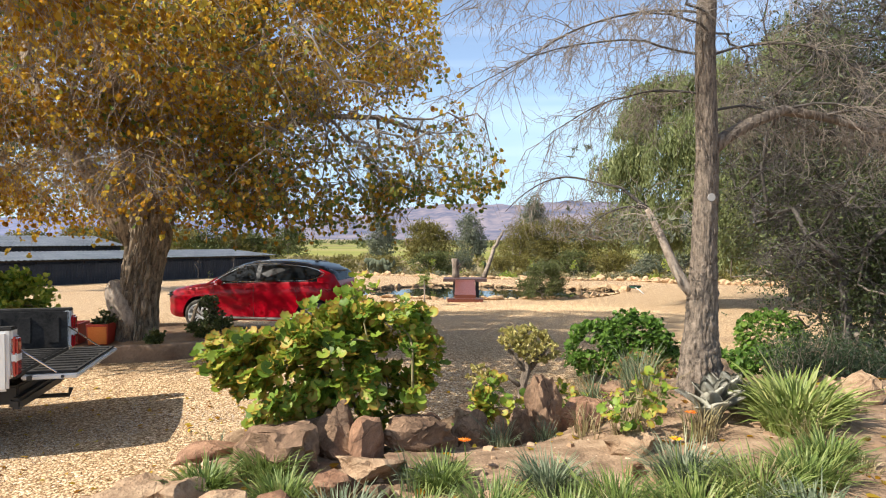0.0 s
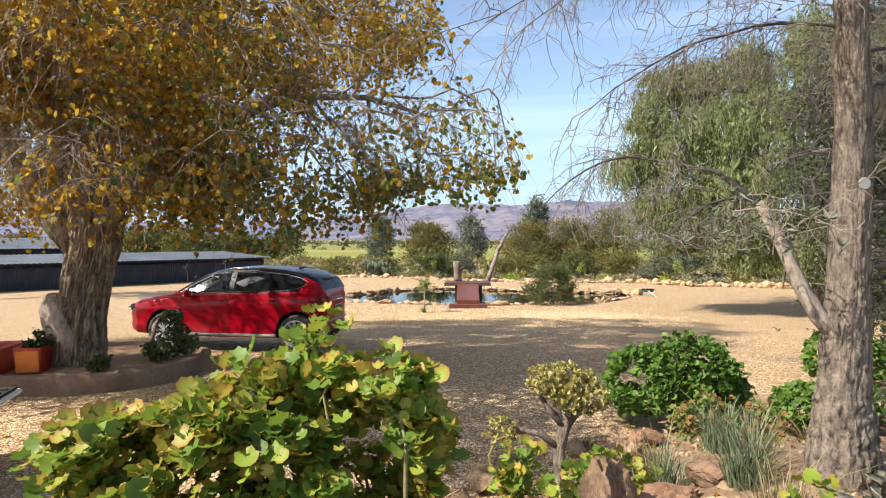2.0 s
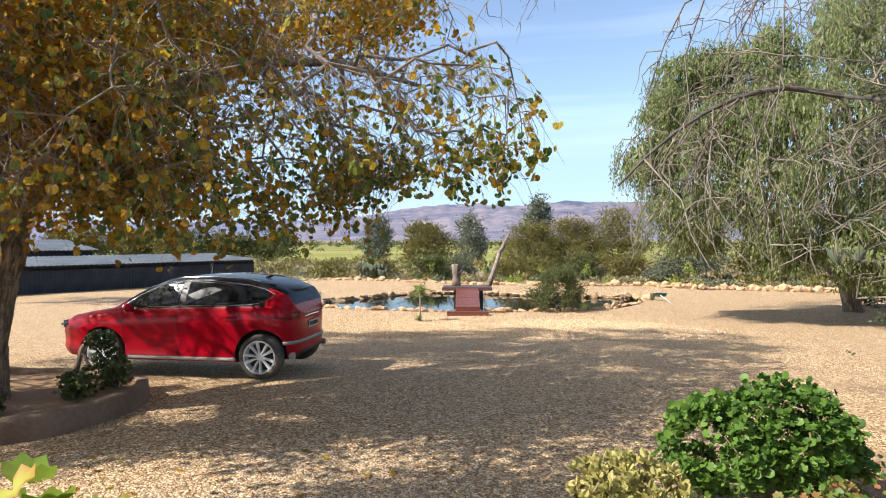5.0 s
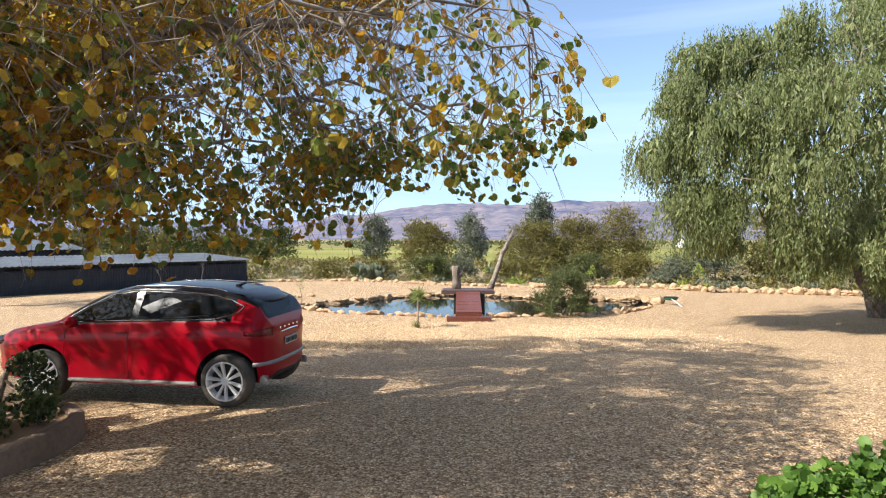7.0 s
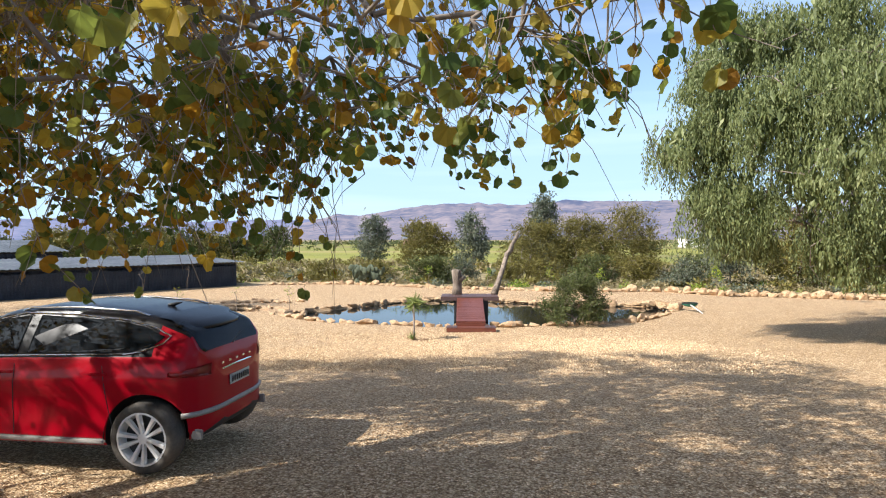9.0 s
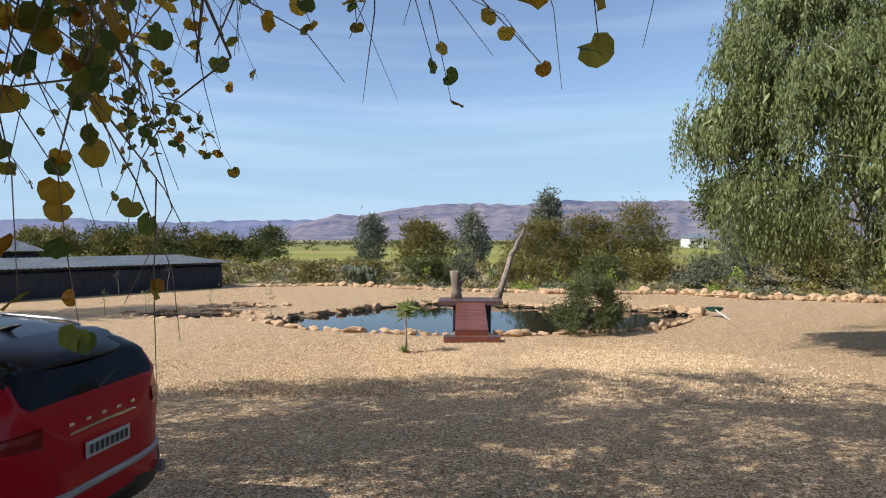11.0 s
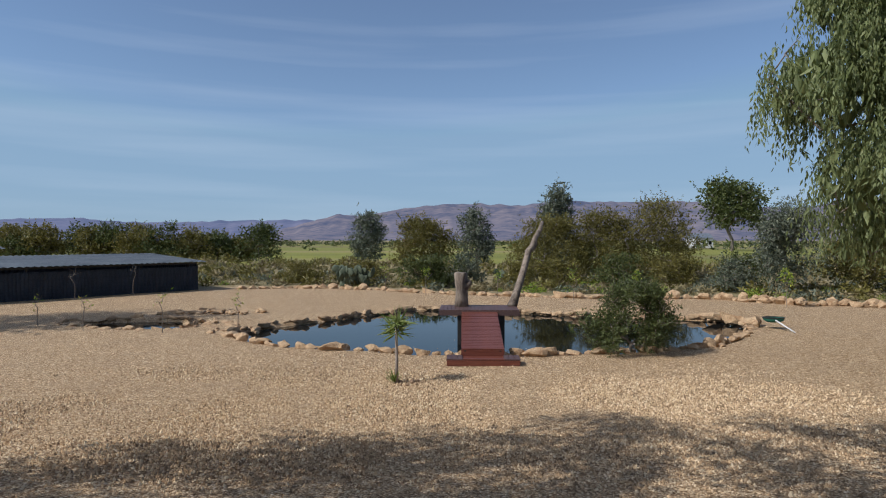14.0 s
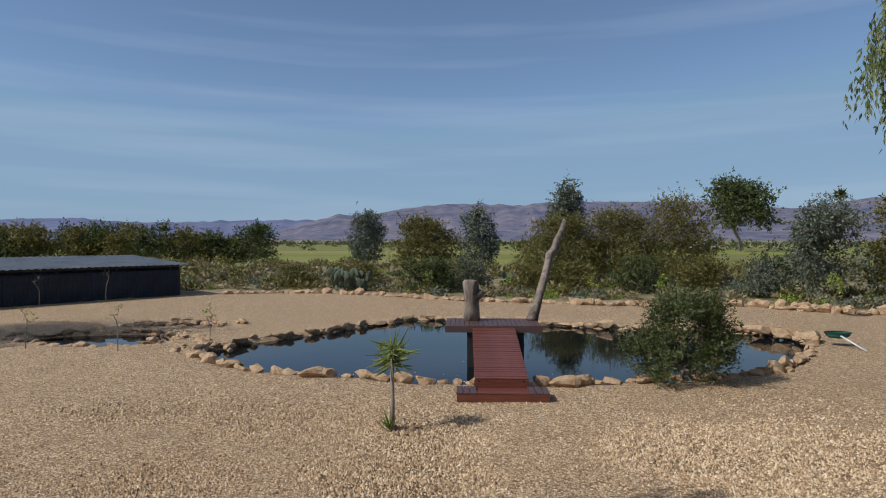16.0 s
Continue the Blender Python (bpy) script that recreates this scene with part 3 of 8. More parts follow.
def mountains(name, ridge, far, foot, material, seed, label):
    """A range along a skyline given as (bearing as x/y, height)."""
    bx, hz = np.array(ridge).T
    cols = np.linspace(bx[0], bx[-1], 420)
    rows = np.linspace(0, 1, 34)
    vs = []
    for u in rows:
        dist = foot + (far - foot) * u
        for b in cols:
            h = np.interp(b, bx, hz)
            n = noise.fractal(Vector((b * 9 + seed, u * 2.2, 0)), 1.0, 2.0, 6)
            gully = abs(noise.noise(Vector((b * 26 + seed, u * 1.2, 3)))) * 0.55
            top = u ** 1.25
            z = h * (top - (0.3 * n + 0.7 * gully) * top * (1 - u) * 2.2) + (11 * n + 9 * noise.noise(Vector((b * 55 + seed, 0, 8)))) * u
            vs.append((b * dist, dist, -3 + max(0, z) * dist / far))
    for b in cols:
        h = np.interp(b, bx, hz)
        vs.append((b * (far + 300), far + 300, -3))
    nx, ny = len(cols), len(rows) + 1
    i = np.arange((ny - 1) * (nx - 1))
    v0 = (i // (nx - 1)) * nx + i % (nx - 1)
    me = mesh_arrays(name, vs, np.stack([v0, v0 + 1, v0 + nx + 1, v0 + nx], 1), material, None, True)
    return tagged(under(name, me), label, "mountain", kind="structure")


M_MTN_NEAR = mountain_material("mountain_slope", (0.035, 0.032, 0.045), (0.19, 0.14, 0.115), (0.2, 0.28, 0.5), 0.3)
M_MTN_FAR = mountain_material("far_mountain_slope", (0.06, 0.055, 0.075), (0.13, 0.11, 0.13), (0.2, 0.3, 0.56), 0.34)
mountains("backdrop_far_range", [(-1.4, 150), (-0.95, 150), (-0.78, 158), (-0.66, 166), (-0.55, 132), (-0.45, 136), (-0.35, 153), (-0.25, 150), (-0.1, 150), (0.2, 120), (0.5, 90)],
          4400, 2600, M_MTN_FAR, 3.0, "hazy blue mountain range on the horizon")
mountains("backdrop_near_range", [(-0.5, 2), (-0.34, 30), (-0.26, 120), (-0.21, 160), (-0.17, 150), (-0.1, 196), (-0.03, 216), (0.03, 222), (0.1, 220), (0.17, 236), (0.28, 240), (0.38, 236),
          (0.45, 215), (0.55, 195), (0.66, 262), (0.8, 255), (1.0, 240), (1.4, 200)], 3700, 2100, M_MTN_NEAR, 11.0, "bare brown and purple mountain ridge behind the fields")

# ---- pond ----
def water_material():
    k = Nodes("pond_water")
    w = k.coords("World")
    n = k.bump(k.noise(w, 3.5, 3), 0.05, 0.02)
    return k.finish((0.006, 0.008, 0.009), 0.03, n, 0.0, **{"Specular IOR Level": 0.4, "IOR": 1.33})


M_WATER = water_material()


def water(name, loop, z, label):
    bm = bmesh.new()
    c = loop.mean(0)
    bm.faces.new([bm.verts.new((*(c + (p - c) * 1.035), z)) for p in loop])
    bmesh.ops.triangulate(bm, faces=bm.faces[:])
    return tagged(part(name, bm, M_WATER), label, "water", kind="structure")


water("water", POND_LINE, WATER_Z, "still dark pond water reflecting the sky")
water("water_small", SMALL_LINE, -0.92, "shallow dark water in a small stone-edged pool")


def stones_along(name, line, step, size, label, material, closed=True, rows=1, spread=0.12, lift=0.0, squash=0.6):
    """A row of stones: the thing is the edging, each stone a part of it."""
    top = thing(name, (0, 0, 0), 0, label, "stone edging")
    pts = np.array(line)
    if closed:
        pts = np.vstack([pts, pts[:1]])
    seg = np.linalg.norm(np.diff(pts, axis=0), axis=1)
    run = np.concatenate([[0], np.cumsum(seg)])
    shapes = []
    for i in range(9):
        bm = bm_rock((1, rng.uniform(0.7, 0.95), rng.uniform(0.65, 0.95)), i + 5 + len(name))
        me = bpy.data.meshes.new("stone")
        bm.to_mesh(me)
        bm.free()
        me.materials.append(material)
        shapes.append(me)
    count = 0
    for row in range(rows):
        s = rng.uniform(0, step)
        while s < run[-1]:
            k = rng.uniform(0.6, 1.45) * size
            x, y = np.interp(s, run, pts[:, 0]), np.interp(s, run, pts[:, 1])
            x2, y2 = np.interp(s + 0.05, run, pts[:, 0]), np.interp(s + 0.05, run, pts[:, 1])
            ang = math.degrees(math.atan2(y2 - y, x2 - x))
            off = rng.normal(0, spread) + (row - (rows - 1) / 2) * size * 0.8
            x += -math.sin(radians(ang)) * off
            y += math.cos(radians(ang)) * off
            ob = new("stone", shapes[rng.integers(0, 9)])
            ob.parent = top
            ob.matrix_basis = pose(x, y, sample_ground(x, y) + lift - 0.05 * k + row * 0.0, rng.uniform(-8, 8), rng.uniform(-8, 8), ang + rng.uniform(-25, 25)) @ Matrix.Diagonal((k, k * rng.uniform(0.7, 1), k * squash * rng.uniform(0.7, 1.2), 1))
            s += step * rng.uniform(0.75, 1.25) * (k / size) ** 0.7
            count += 1
    return top


stones_along("pond_edging", POND_LINE, 0.33, 0.44, "rough tan sandstone blocks set round the pond", M_ROCK_EDGE, lift=-0.03, spread=0.05, squash=0.62)

# ---- jetty ----
M_DECK = simple("red_decking", (0.085, 0.022, 0.015), (0.22, 0.07, 0.042), 3, 60, 0.38, 0.35, 0.004, stretch=(1, 14, 14))
M_DECK_DARK = simple("weathered_decking", (0.05, 0.025, 0.022), (0.14, 0.08, 0.07), 3, 60, 0.55, 0.35, 0.004, stretch=(14, 1, 14))
M_BLACK = simple("black_timber", (0.012, 0.012, 0.012), (0.04, 0.036, 0.034), 4, 40, 0.6, 0.2)
M_DRIFT = bark("bleached_driftwood", (0.08, 0.058, 0.043), (0.3, 0.235, 0.18), 8.0, 0.02)


def jetty():
    top = thing("jetty", (0.36, 27.4, -0.76), 0.0, "red-stained timber jetty with sloping ramp over the pond", "jetty")
    # step at the foot
    part("step_frame", bm_box(1.6, 0.5, 0.13, (0, 0.28, 0.075), 0.008), M_DECK, top)
    for x in (-0.75, -0.63, -0.51, 0.51, 0.63, 0.75):
        part("step_board", bm_box(0.112, 0.5, 0.025, (x, 0.29, 0.155), 0.004), M_DECK_DARK, top)
    part("step_board", bm_box(0.9, 0.16, 0.025, (0, 0.12, 0.155), 0.004), M_DECK, top)
    part("ramp_riser", bm_box(0.98, 0.04, 0.16, (0, 0.56, 0.2), 0.006), M_DECK, top)
    a, b = Vector((0, 0.55, 0.29)), Vector((0, 3.4, 0.79))
    slope = math.degrees(math.atan2(b.z - a.z, b.y - a.y))
    n = 27
    board = bm_box(0.97, 0.094, 0.026, (0, 0, 0), 0.004)
    me = bpy.data.meshes.new("ramp_board")
    board.to_mesh(me)
    board.free()
    me.materials.append(M_DECK)
    for i in range(n):
        p = a.lerp(b, (i + 0.5) / n)
        under("ramp_board", me, top, m=pose(p.x + rng.normal(0, 0.004), p.y, p.z + rng.normal(0, 0.002), slope))
    for sx in (-0.4, 0.4):
        mid = a.lerp(b, 0.5)
        part("stringer", bm_box(0.05, 2.9, 0.14, (0, 0, 0), 0.004), M_BLACK, top, m=pose(sx, mid.y, mid.z - 0.09, slope))
    # platform
    for i in range(20):
        part("platform_board", bm_box(0.102, 1.3, 0.028, (-1.04 + i * 0.1095, 4.02, 0.835), 0.004), M_DECK_DARK, top)
    for y in (3.38, 4.66):
        part("fascia", bm_box(2.2, 0.035, 0.13, (0, y, 0.76), 0.004), M_DECK_DARK, top)
    for x in (-1.08, 1.08):
        part("fascia", bm_box(0.035, 1.25, 0.13, (x, 4.02, 0.76), 0.004), M_DECK_DARK, top)
    for x in (-0.52, 0.62):
        for y in (3.5, 4.5):
            part("post", bm_box(0.15, 0.15, 1.45, (x, y, 0.0), 0.01), M_BLACK, top)
    return top


jetty()


def stump():
    z0 = 0.08
    top = thing("tree_stump", (-0.12, 31.7, z0), 0, "bleached tree stump with a branch stub on the jetty", "stump")
    bm = bm_tube([(0, 0, 0), (0.01, 0, 0.25), (0, 0.01, 0.5), (-0.02, 0, 0.75), (-0.03, 0, 0.95), (-0.03, 0, 0.985)], [0.18, 0.165, 0.165, 0.175, 0.19, 0.15], 18, None, True, 0.35, 4)
    bm_tube([(0.05, 0, 0.5), (0.17, -0.02, 0.63), (0.24, -0.03, 0.74)], [0.11, 0.1, 0.085], 12, bm, True, 0.3, 8)
    part("wood", bm, M_DRIFT, top, smooth=True)


def pole():
    top = thing("driftwood_pole", (1.33, 31.75, 0.08), 0, "tall leaning bleached driftwood pole fixed to the jetty", "pole")
    pts = [(0, 0, 0), (0.2, 0.35, 0.5), (0.42, 0.75, 1.02), (0.55, 1.05, 1.4), (0.6, 1.2, 1.56), (0.76, 1.35, 1.72), (0.83, 1.5, 1.95), (1.04, 1.9, 2.25), (1.15, 2.2, 2.5)]
    part("wood", bm_tube(pts, [0.13, 0.11, 0.1, 0.088, 0.1, 0.11, 0.08, 0.07, 0.055], 14, None, True, 0.35, 2), M_DRIFT, top, smooth=True)


stump()
pole()

# ---- shed ----
def corrugated(name, a, b, rib):
    k = Nodes(name)
    f = k.noise(k.coords("Object"), 0.8, 5)
    g = k.noise(k.coords("Object"), 14, 5)
    c = k.ramp(k.math("ADD", k.math("MULTIPLY", f, 0.6), k.math("MULTIPLY", g, 0.4)), [(0.35, a), (0.65, b)])
    return k.finish(c, rib, None, 0.3)


M_TIN_ROOF = corrugated("grey_tin_roof", (0.12, 0.14, 0.165), (0.29, 0.31, 0.335), 0.5)
M_TIN_WALL = corrugated("dark_tin_wall", (0.03, 0.038, 0.055), (0.095, 0.108, 0.14), 0.55)


def ribbed(width, height, pitch, depth):
    """A corrugated sheet in the x z plane."""
    bm = bmesh.new()
    n = int(width / pitch) * 4
    lo, hi = [], []
    for i in range(n + 1):
        x, y = width * i / n, depth * math.sin(i * math.pi / 2)
        lo.append(bm.verts.new((x, y, 0)))
        hi.append(bm.verts.new((x, y, height)))
    for i in range(n):
        bm.faces.new((lo[i], lo[i + 1], hi[i + 1], hi[i]))
    bmesh.ops.solidify(bm, geom=bm.faces[:], thickness=0.012)
    return bm


def shed(name, corner, turn, length, depth, low, high, label):
    """corner: the foot of the front wall's far end; x runs along the front towards its other end, y backwards."""
    top = thing(name, corner, turn, label, "shed")
    part("front_wall", ribbed(length, low - 0.22, 0.25, 0.02), M_TIN_WALL, top)
    part("end_wall", ribbed(depth, low - 0.1, 0.25, 0.02), M_TIN_WALL, top, m=pose(length - 0.02, 0, 0, 0, 0, 90))
    part("back_wall", ribbed(length, high - 0.15, 0.25, 0.02), M_TIN_WALL, top, m=pose(0, depth, 0))
    for i in range(int(length / 2.6) + 1):
        part("post", bm_box(0.08, 0.08, low, (min(length - 0.1, 0.1 + i * 2.6), 0.12, low / 2), 0.006), M_BLACK, top)
    part("eave_beam", bm_box(length, 0.06, 0.1, (length / 2, 0.1, low - 0.04), 0.005), M_BLACK, top)
    for i in range(int(length / 1.1)):
        part("wall_sheet", ribbed(1.12, low - 0.26 - 0.05 * (i * 37 % 5) / 5, 0.16, 0.014), M_TIN_WALL, top, m=pose(i * 1.1, -0.045 - 0.014 * (i % 2), 0))
    tilt = math.degrees(math.atan2(high - low, depth))
    part("roof", ribbed(length + 0.7, math.hypot(depth + 0.9, high - low), 0.3, 0.025), M_TIN_ROOF, top, "grey corrugated iron roof", m=pose(-0.35, -0.45, low + 0.05, -90 + tilt, 0, 0) @ Matrix.Scale(1, 4))
    return top


shed("long_shed", (-26.5, 33.0, -0.88), math.degrees(math.atan2(48.0 - 33.0, -15.1 + 26.5)), 18.8, 6.0, 1.6, 1.92, "long low dark shed with a corrugated iron roof")
shed("back_shed", (-34.0, 43.0, -0.9), math.degrees(math.atan2(15.0, 11.4)), 9.0, 6.0, 2.3, 3.0, "dark shed with a pitched iron roof behind the long shed")

# ---- trees ----
def lobes(n, parts, shell=0.55):
    """Points in ellipsoids given as (centre, radii, share), more of them near the outside."""
    out = []
    total = sum(p[2] for p in parts)
    for c, r, w in parts:
        k = int(n * w / total)
        q = unit(k) * (rng.uniform(shell, 1.0, k) ** 0.6)[:, None]
        out.append(q * np.array(r) + np.array(c))
    return np.concatenate(out)


def furrowed_trunk(points, radii, sides=190, rings=150, ridge=0.24, flare=0.0, seed=1.0):
    """A trunk with vertical ridges in its bark."""
    pts, rad = np.array(points, float), np.array(radii, float)
    t = np.linspace(0, 1, len(pts))
    bm, ringlist = bmesh.new(), []
    for i in range(rings):
        u = i / (rings - 1)
        c = np.array([np.interp(u, t, pts[:, k]) for k in range(3)])
        r = np.interp(u, t, rad)
        ring = []
        for j in range(sides):
            a = 2 * math.pi * j / sides
            q = Vector((math.cos(a) * 2.6, math.sin(a) * 2.6, c[2] * 0.8 + seed))
            f = noise.noise(q * 2.6) * 0.6 + noise.noise(q * 5.6) * 0.4
            w = 1 - ridge * (1 - min(1.0, abs(f) * 3.6)) ** 2 + 0.25 * ridge * abs(noise.noise(q * 11.0)) + 0.1 * noise.noise(Vector((math.cos(a), math.sin(a), c[2] * 0.7 + seed)))
            ring.append(bm.verts.new((c[0] + math.cos(a) * r * w, c[1] + math.sin(a) * r * w, c[2])))
        ringlist.append(ring)
    for r0, r1 in zip(ringlist, ringlist[1:]):
        for j in range(sides):
            bm.faces.new((r0[j], r0[(j + 1) % sides], r1[(j + 1) % sides], r1[j]))
    bm.faces.new(ringlist[-1])
    return bm


def open_patch(p):
    """Whether p is cut from the poplar's crown to let dappled sun reach the bed's edge and the car."""
    x, y = p[0] + p[2] * 0.966, p[1] + p[2] * 0.454
    return -0.8 < x < 4.2 and 0.0 < y < 3.5 and p[2] > 3.2 and p[0] < 1.5 and noise.noise(Vector((x * 1.5, y * 1.9, 4.0))) < 0.16


def poplar():
    base = np.array([-5.75, 11.5, 0.1])
    top = thing("poplar_tree", tuple(base), 0, "big old poplar with furrowed trunk and yellow autumn leaves", "tree")
    z = lambda x, y, h: (x + 5.75, y - 11.5, h - 0.1)
    bm = furrowed_trunk([(0.02, 0, -0.1), (0, 0, 0.25), (0.02, 0, 0.8), (0.1, 0.02, 1.35), (0.22, 0.04, 1.9), (0.28, 0.05, 2.35), (0.3, 0.05, 2.7)],
                        [0.47, 0.375, 0.335, 0.345, 0.37, 0.38, 0.3])
    part("trunk", bm, M_BARK, top, smooth=True)
    part("burl", bm_tube([(0.04, -0.02, 0.3), (-0.08, -0.06, 0.6), (-0.2, -0.1, 0.88), (-0.33, -0.13, 1.08), (-0.4, -0.14, 1.15), (-0.42, -0.14, 1.16)], [0.33, 0.31, 0.26, 0.18, 0.1, 0.03], 34, None, True, 0.5, 3), M_BARK_PALE, top, "pale cut burl on the trunk", smooth=True)
    lines = [
        [(0.1, -0.05, 1.85), (-0.3, -0.1, 2.35), (-0.75, -0.1, 3.0), (-1.3, -0.05, 3.8), (-2.0, 0.1, 4.9), (-2.4, 0.3, 6.0)],
        [(0.25, -0.05, 2.1), (0.62, 0.0, 2.65), (1.15, 0.2, 3.3), (2.1, 0.4, 3.9), (3.2, 0.5, 4.3), (4.4, 0.4, 4.25), (5.4, 0.2, 3.9)],
        [(0.25, 0, 2.3), (0.3, 0.2, 3.2), (0.4, 0.5, 4.4), (0.6, 0.7, 5.8), (0.7, 0.8, 7.4)],
        [(0.2, 0, 2.3), (0.3, -0.7, 3.1), (0.6, -1.6, 4.0), (0.9, -2.6, 4.8)],
        [(0.2, 0.1, 2.4), (0.9, 1.2, 3.4), (1.8, 2.6, 4.6), (2.6, 3.6, 5.4)],
    ]
    rad = [(0.25, 0.22, 0.18, 0.14, 0.1, 0.06), (0.23, 0.19, 0.14, 0.09, 0.06, 0.04, 0.02), (0.26, 0.22, 0.18, 0.13, 0.08), (0.2, 0.17, 0.12, 0.07), (0.2, 0.17, 0.11, 0.07)]
    for ln, rr in zip(lines, rad):
        part("limb", bm_tube(ln, rr, 16, None, True, 0.25, len(ln)), M_BARK, top, smooth=True)
    # the high near and back lobes are added out of view to shade the yard
    crown = lobes(2300, [((-1.6, 0.6, 5.8), (6.0, 3.9, 3.4), 5), ((3.4, 0.4, 4.3), (3.35, 3.2, 1.6), 3.2), ((1.6, 2.4, 6.0), (4.2, 4.6, 2.6), 2), ((-2.5, -0.9, 3.6), (4.0, 2.0, 1.4), 1.8), ((5.4, -0.4, 3.5), (1.5, 2.0, 0.75), 1.5), ((5.6, -1.0, 2.98), (1.1, 1.2, 0.3), 0.3), ((2.6, -0.6, 3.2), (3.0, 2.6, 0.75), 1.8), ((2.7, -2.9, 4.7), (1.5, 1.1, 0.6), 0.7), ((0.9, -4.8, 5.1), (1.7, 0.9, 0.7), 0.9), ((2.8, 0.3, 2.8), (2.6, 1.7, 0.45), 1.5), ((2.6, -0.2, 4.2), (1.4, 1.8, 1.0), 1.4), ((-3.6, 4.6, 6.6), (3.6, 2.6, 2.0), 2.4), ((-2.4, 2.8, 3.3), (2.8, 1.2, 0.9), 1.6), ((-3.2, -1.4, 5.4), (4.2, 2.2, 2.8), 3.4), ((0.6, 4.4, 7.4), (5.2, 4.0, 2.0), 2.8)])
    crown = crown[crown[:, 0] < np.interp(crown[:, 2], [2.6, 3.4, 4.4, 5.4, 7.0], [6.9, 6.7, 6.1, 5.7, 5.4])]
    crown[:, 2] = np.maximum(crown[:, 2], 2.34 + rng.uniform(0, 0.5, len(crown)))
    arr, par, r = grow([[(0.28, 0.05, 2.3)] + lines[2][1:], lines[0], lines[1], lines[3], lines[4]], crown, 0.32, 0.16, 0.05, 0.0045, 0.42)
    under("branch_frame", limb_mesh("branch_frame", arr, par, r, M_TWIG, 0.0, 0.06, 5), top, "grey bare branches")
    leafy = [i for i in range(len(arr)) if r[i] < 0.03]
    share = np.where((arr[leafy][:, 0] < 0.8) & (arr[leafy][:, 1] < 0.2), 2.6, np.where((arr[leafy][:, 0] > 1.0) & (arr[leafy][:, 1] > 0.8) & (arr[leafy][:, 2] < 5.4), 0.35, 1.0))
    pick = rng.choice(leafy, 14500, p=share / share.sum())
    d = unit(len(pick), -0.7, 0.3) + 0.5 * (arr[pick] - np.array([0, 0, 4.0])) / 5
    paths = [p for p in twig_paths(arr[pick], d, 0.8, 0.4, 3, 0.0038) if p[0][-1][0] < np.interp(p[0][-1][2], [2.6, 3.4, 4.4, 5.4, 7.0], [6.75, 6.65, 6.1, 5.7, 5.4]) and not (abs(p[0][-1][0] - 5.8) < 0.8 and p[0][:, 2].min() < 2.56)]
    paths = [q for q in paths if not open_patch(q[0][1])]
    under("twig_spray", mesh_arrays("twig_spray", *ridge_tubes(paths, 3), M_TWIG, None, True), top, "fine grey drooping twigs")
    hang = [i for i in range(len(arr)) if r[i] < 0.05 and arr[i][0] < 1.9 and arr[i][1] < 1.2]
    pick = rng.choice(hang, 7500)
    bare = twig_paths(arr[pick] + rng.normal(0, 0.1, (len(pick), 3)), unit(len(pick), -0.9, 0.4), 1.15, 0.4, 4, 0.0048, 0.36)
    under("bare_twig_veil", mesh_arrays("bare_twig_veil", *ridge_tubes([b for b in bare if b[0][:, 2].min() > 2.3 and not open_patch(b[0][2])], 3), [M_TWIG_PALE], None, True), top, "bare grey hanging twigs")
    at, along, green = [], [], []
    for pts, _ in paths:
        k = rng.integers(4, 10)
        u = rng.uniform(0.25, 1.0, k) * (len(pts) - 1)
        i = np.minimum(u.astype(int), len(pts) - 2)
        p = pts[i] + (pts[i + 1] - pts[i]) * (u - i)[:, None]
        at.append(p)
        along.append(np.tile(pts[-1] - pts[0], (k, 1)) * 0.4 + rng.normal(0, 0.35, (k, 3)) + np.array([0, 0, -0.35]))
        g = np.clip((p[:, 0] - 1.2) / 3.0, 0.06, 0.62) * np.clip((5.4 - p[:, 2]) / 2.2, 0.25, 1)
        green.append(rng.uniform(0, 1, k) < g)
    at, along, green = np.concatenate(at), np.concatenate(along), np.concatenate(green)
    ok = ~((np.abs(at[:, 0] - 5.8) < 0.7) & (at[:, 2] < 2.5))
    ok &= at[:, 0] < np.interp(at[:, 2], [2.6, 3.4, 4.4, 5.4, 7.0], [6.75, 6.65, 6.1, 5.7, 5.4])
    thin = np.where((at[:, 0] > 2.8) & (at[:, 1] < 2.2), np.where(at[:, 2] > 2.9, np.clip(1.0 - 0.6 * (at[:, 0] - 2.8), 0.24, 1), 0.7), 1.0) * np.where((at[:, 0] < -1.6) & (at[:, 2] > 4.2) & (at[:, 1] < 2.0), 0.55, 1.0) * np.where((at[:, 1] > 0.1) & (at[:, 0] < 1.8) & (at[:, 2] < 6.0), 0.6, 1.0)
    bough = (at[:, 0] > 3.5) & (at[:, 0] < 5.2) & (at[:, 1] > 1.4) & (at[:, 1] < 3.2) & (at[:, 2] < 3.7)
    thin = np.where(bough, 0.5, thin * np.where((at[:, 0] > 1.0) & (at[:, 1] > 0.8) & (at[:, 2] < 5.4), 0.15, 1.0))
    ok &= rng.uniform(0, 1, len(at)) < thin
    ok &= ~((at[:, 0] > 4.7) & (at[:, 1] < 0.6) & (at[:, 2] < 2.75))
    at, along, green = at[ok], along[ok], green[ok]
    fork = (np.abs(at[:, 0] + 0.1) < 1.1) & (at[:, 1] < 0.1) & (at[:, 2] < 3.4)
    ok = ~fork | (rng.uniform(0, 1, len(at)) < 0.14)
    at, along, green = at[ok], along[ok], green[ok]
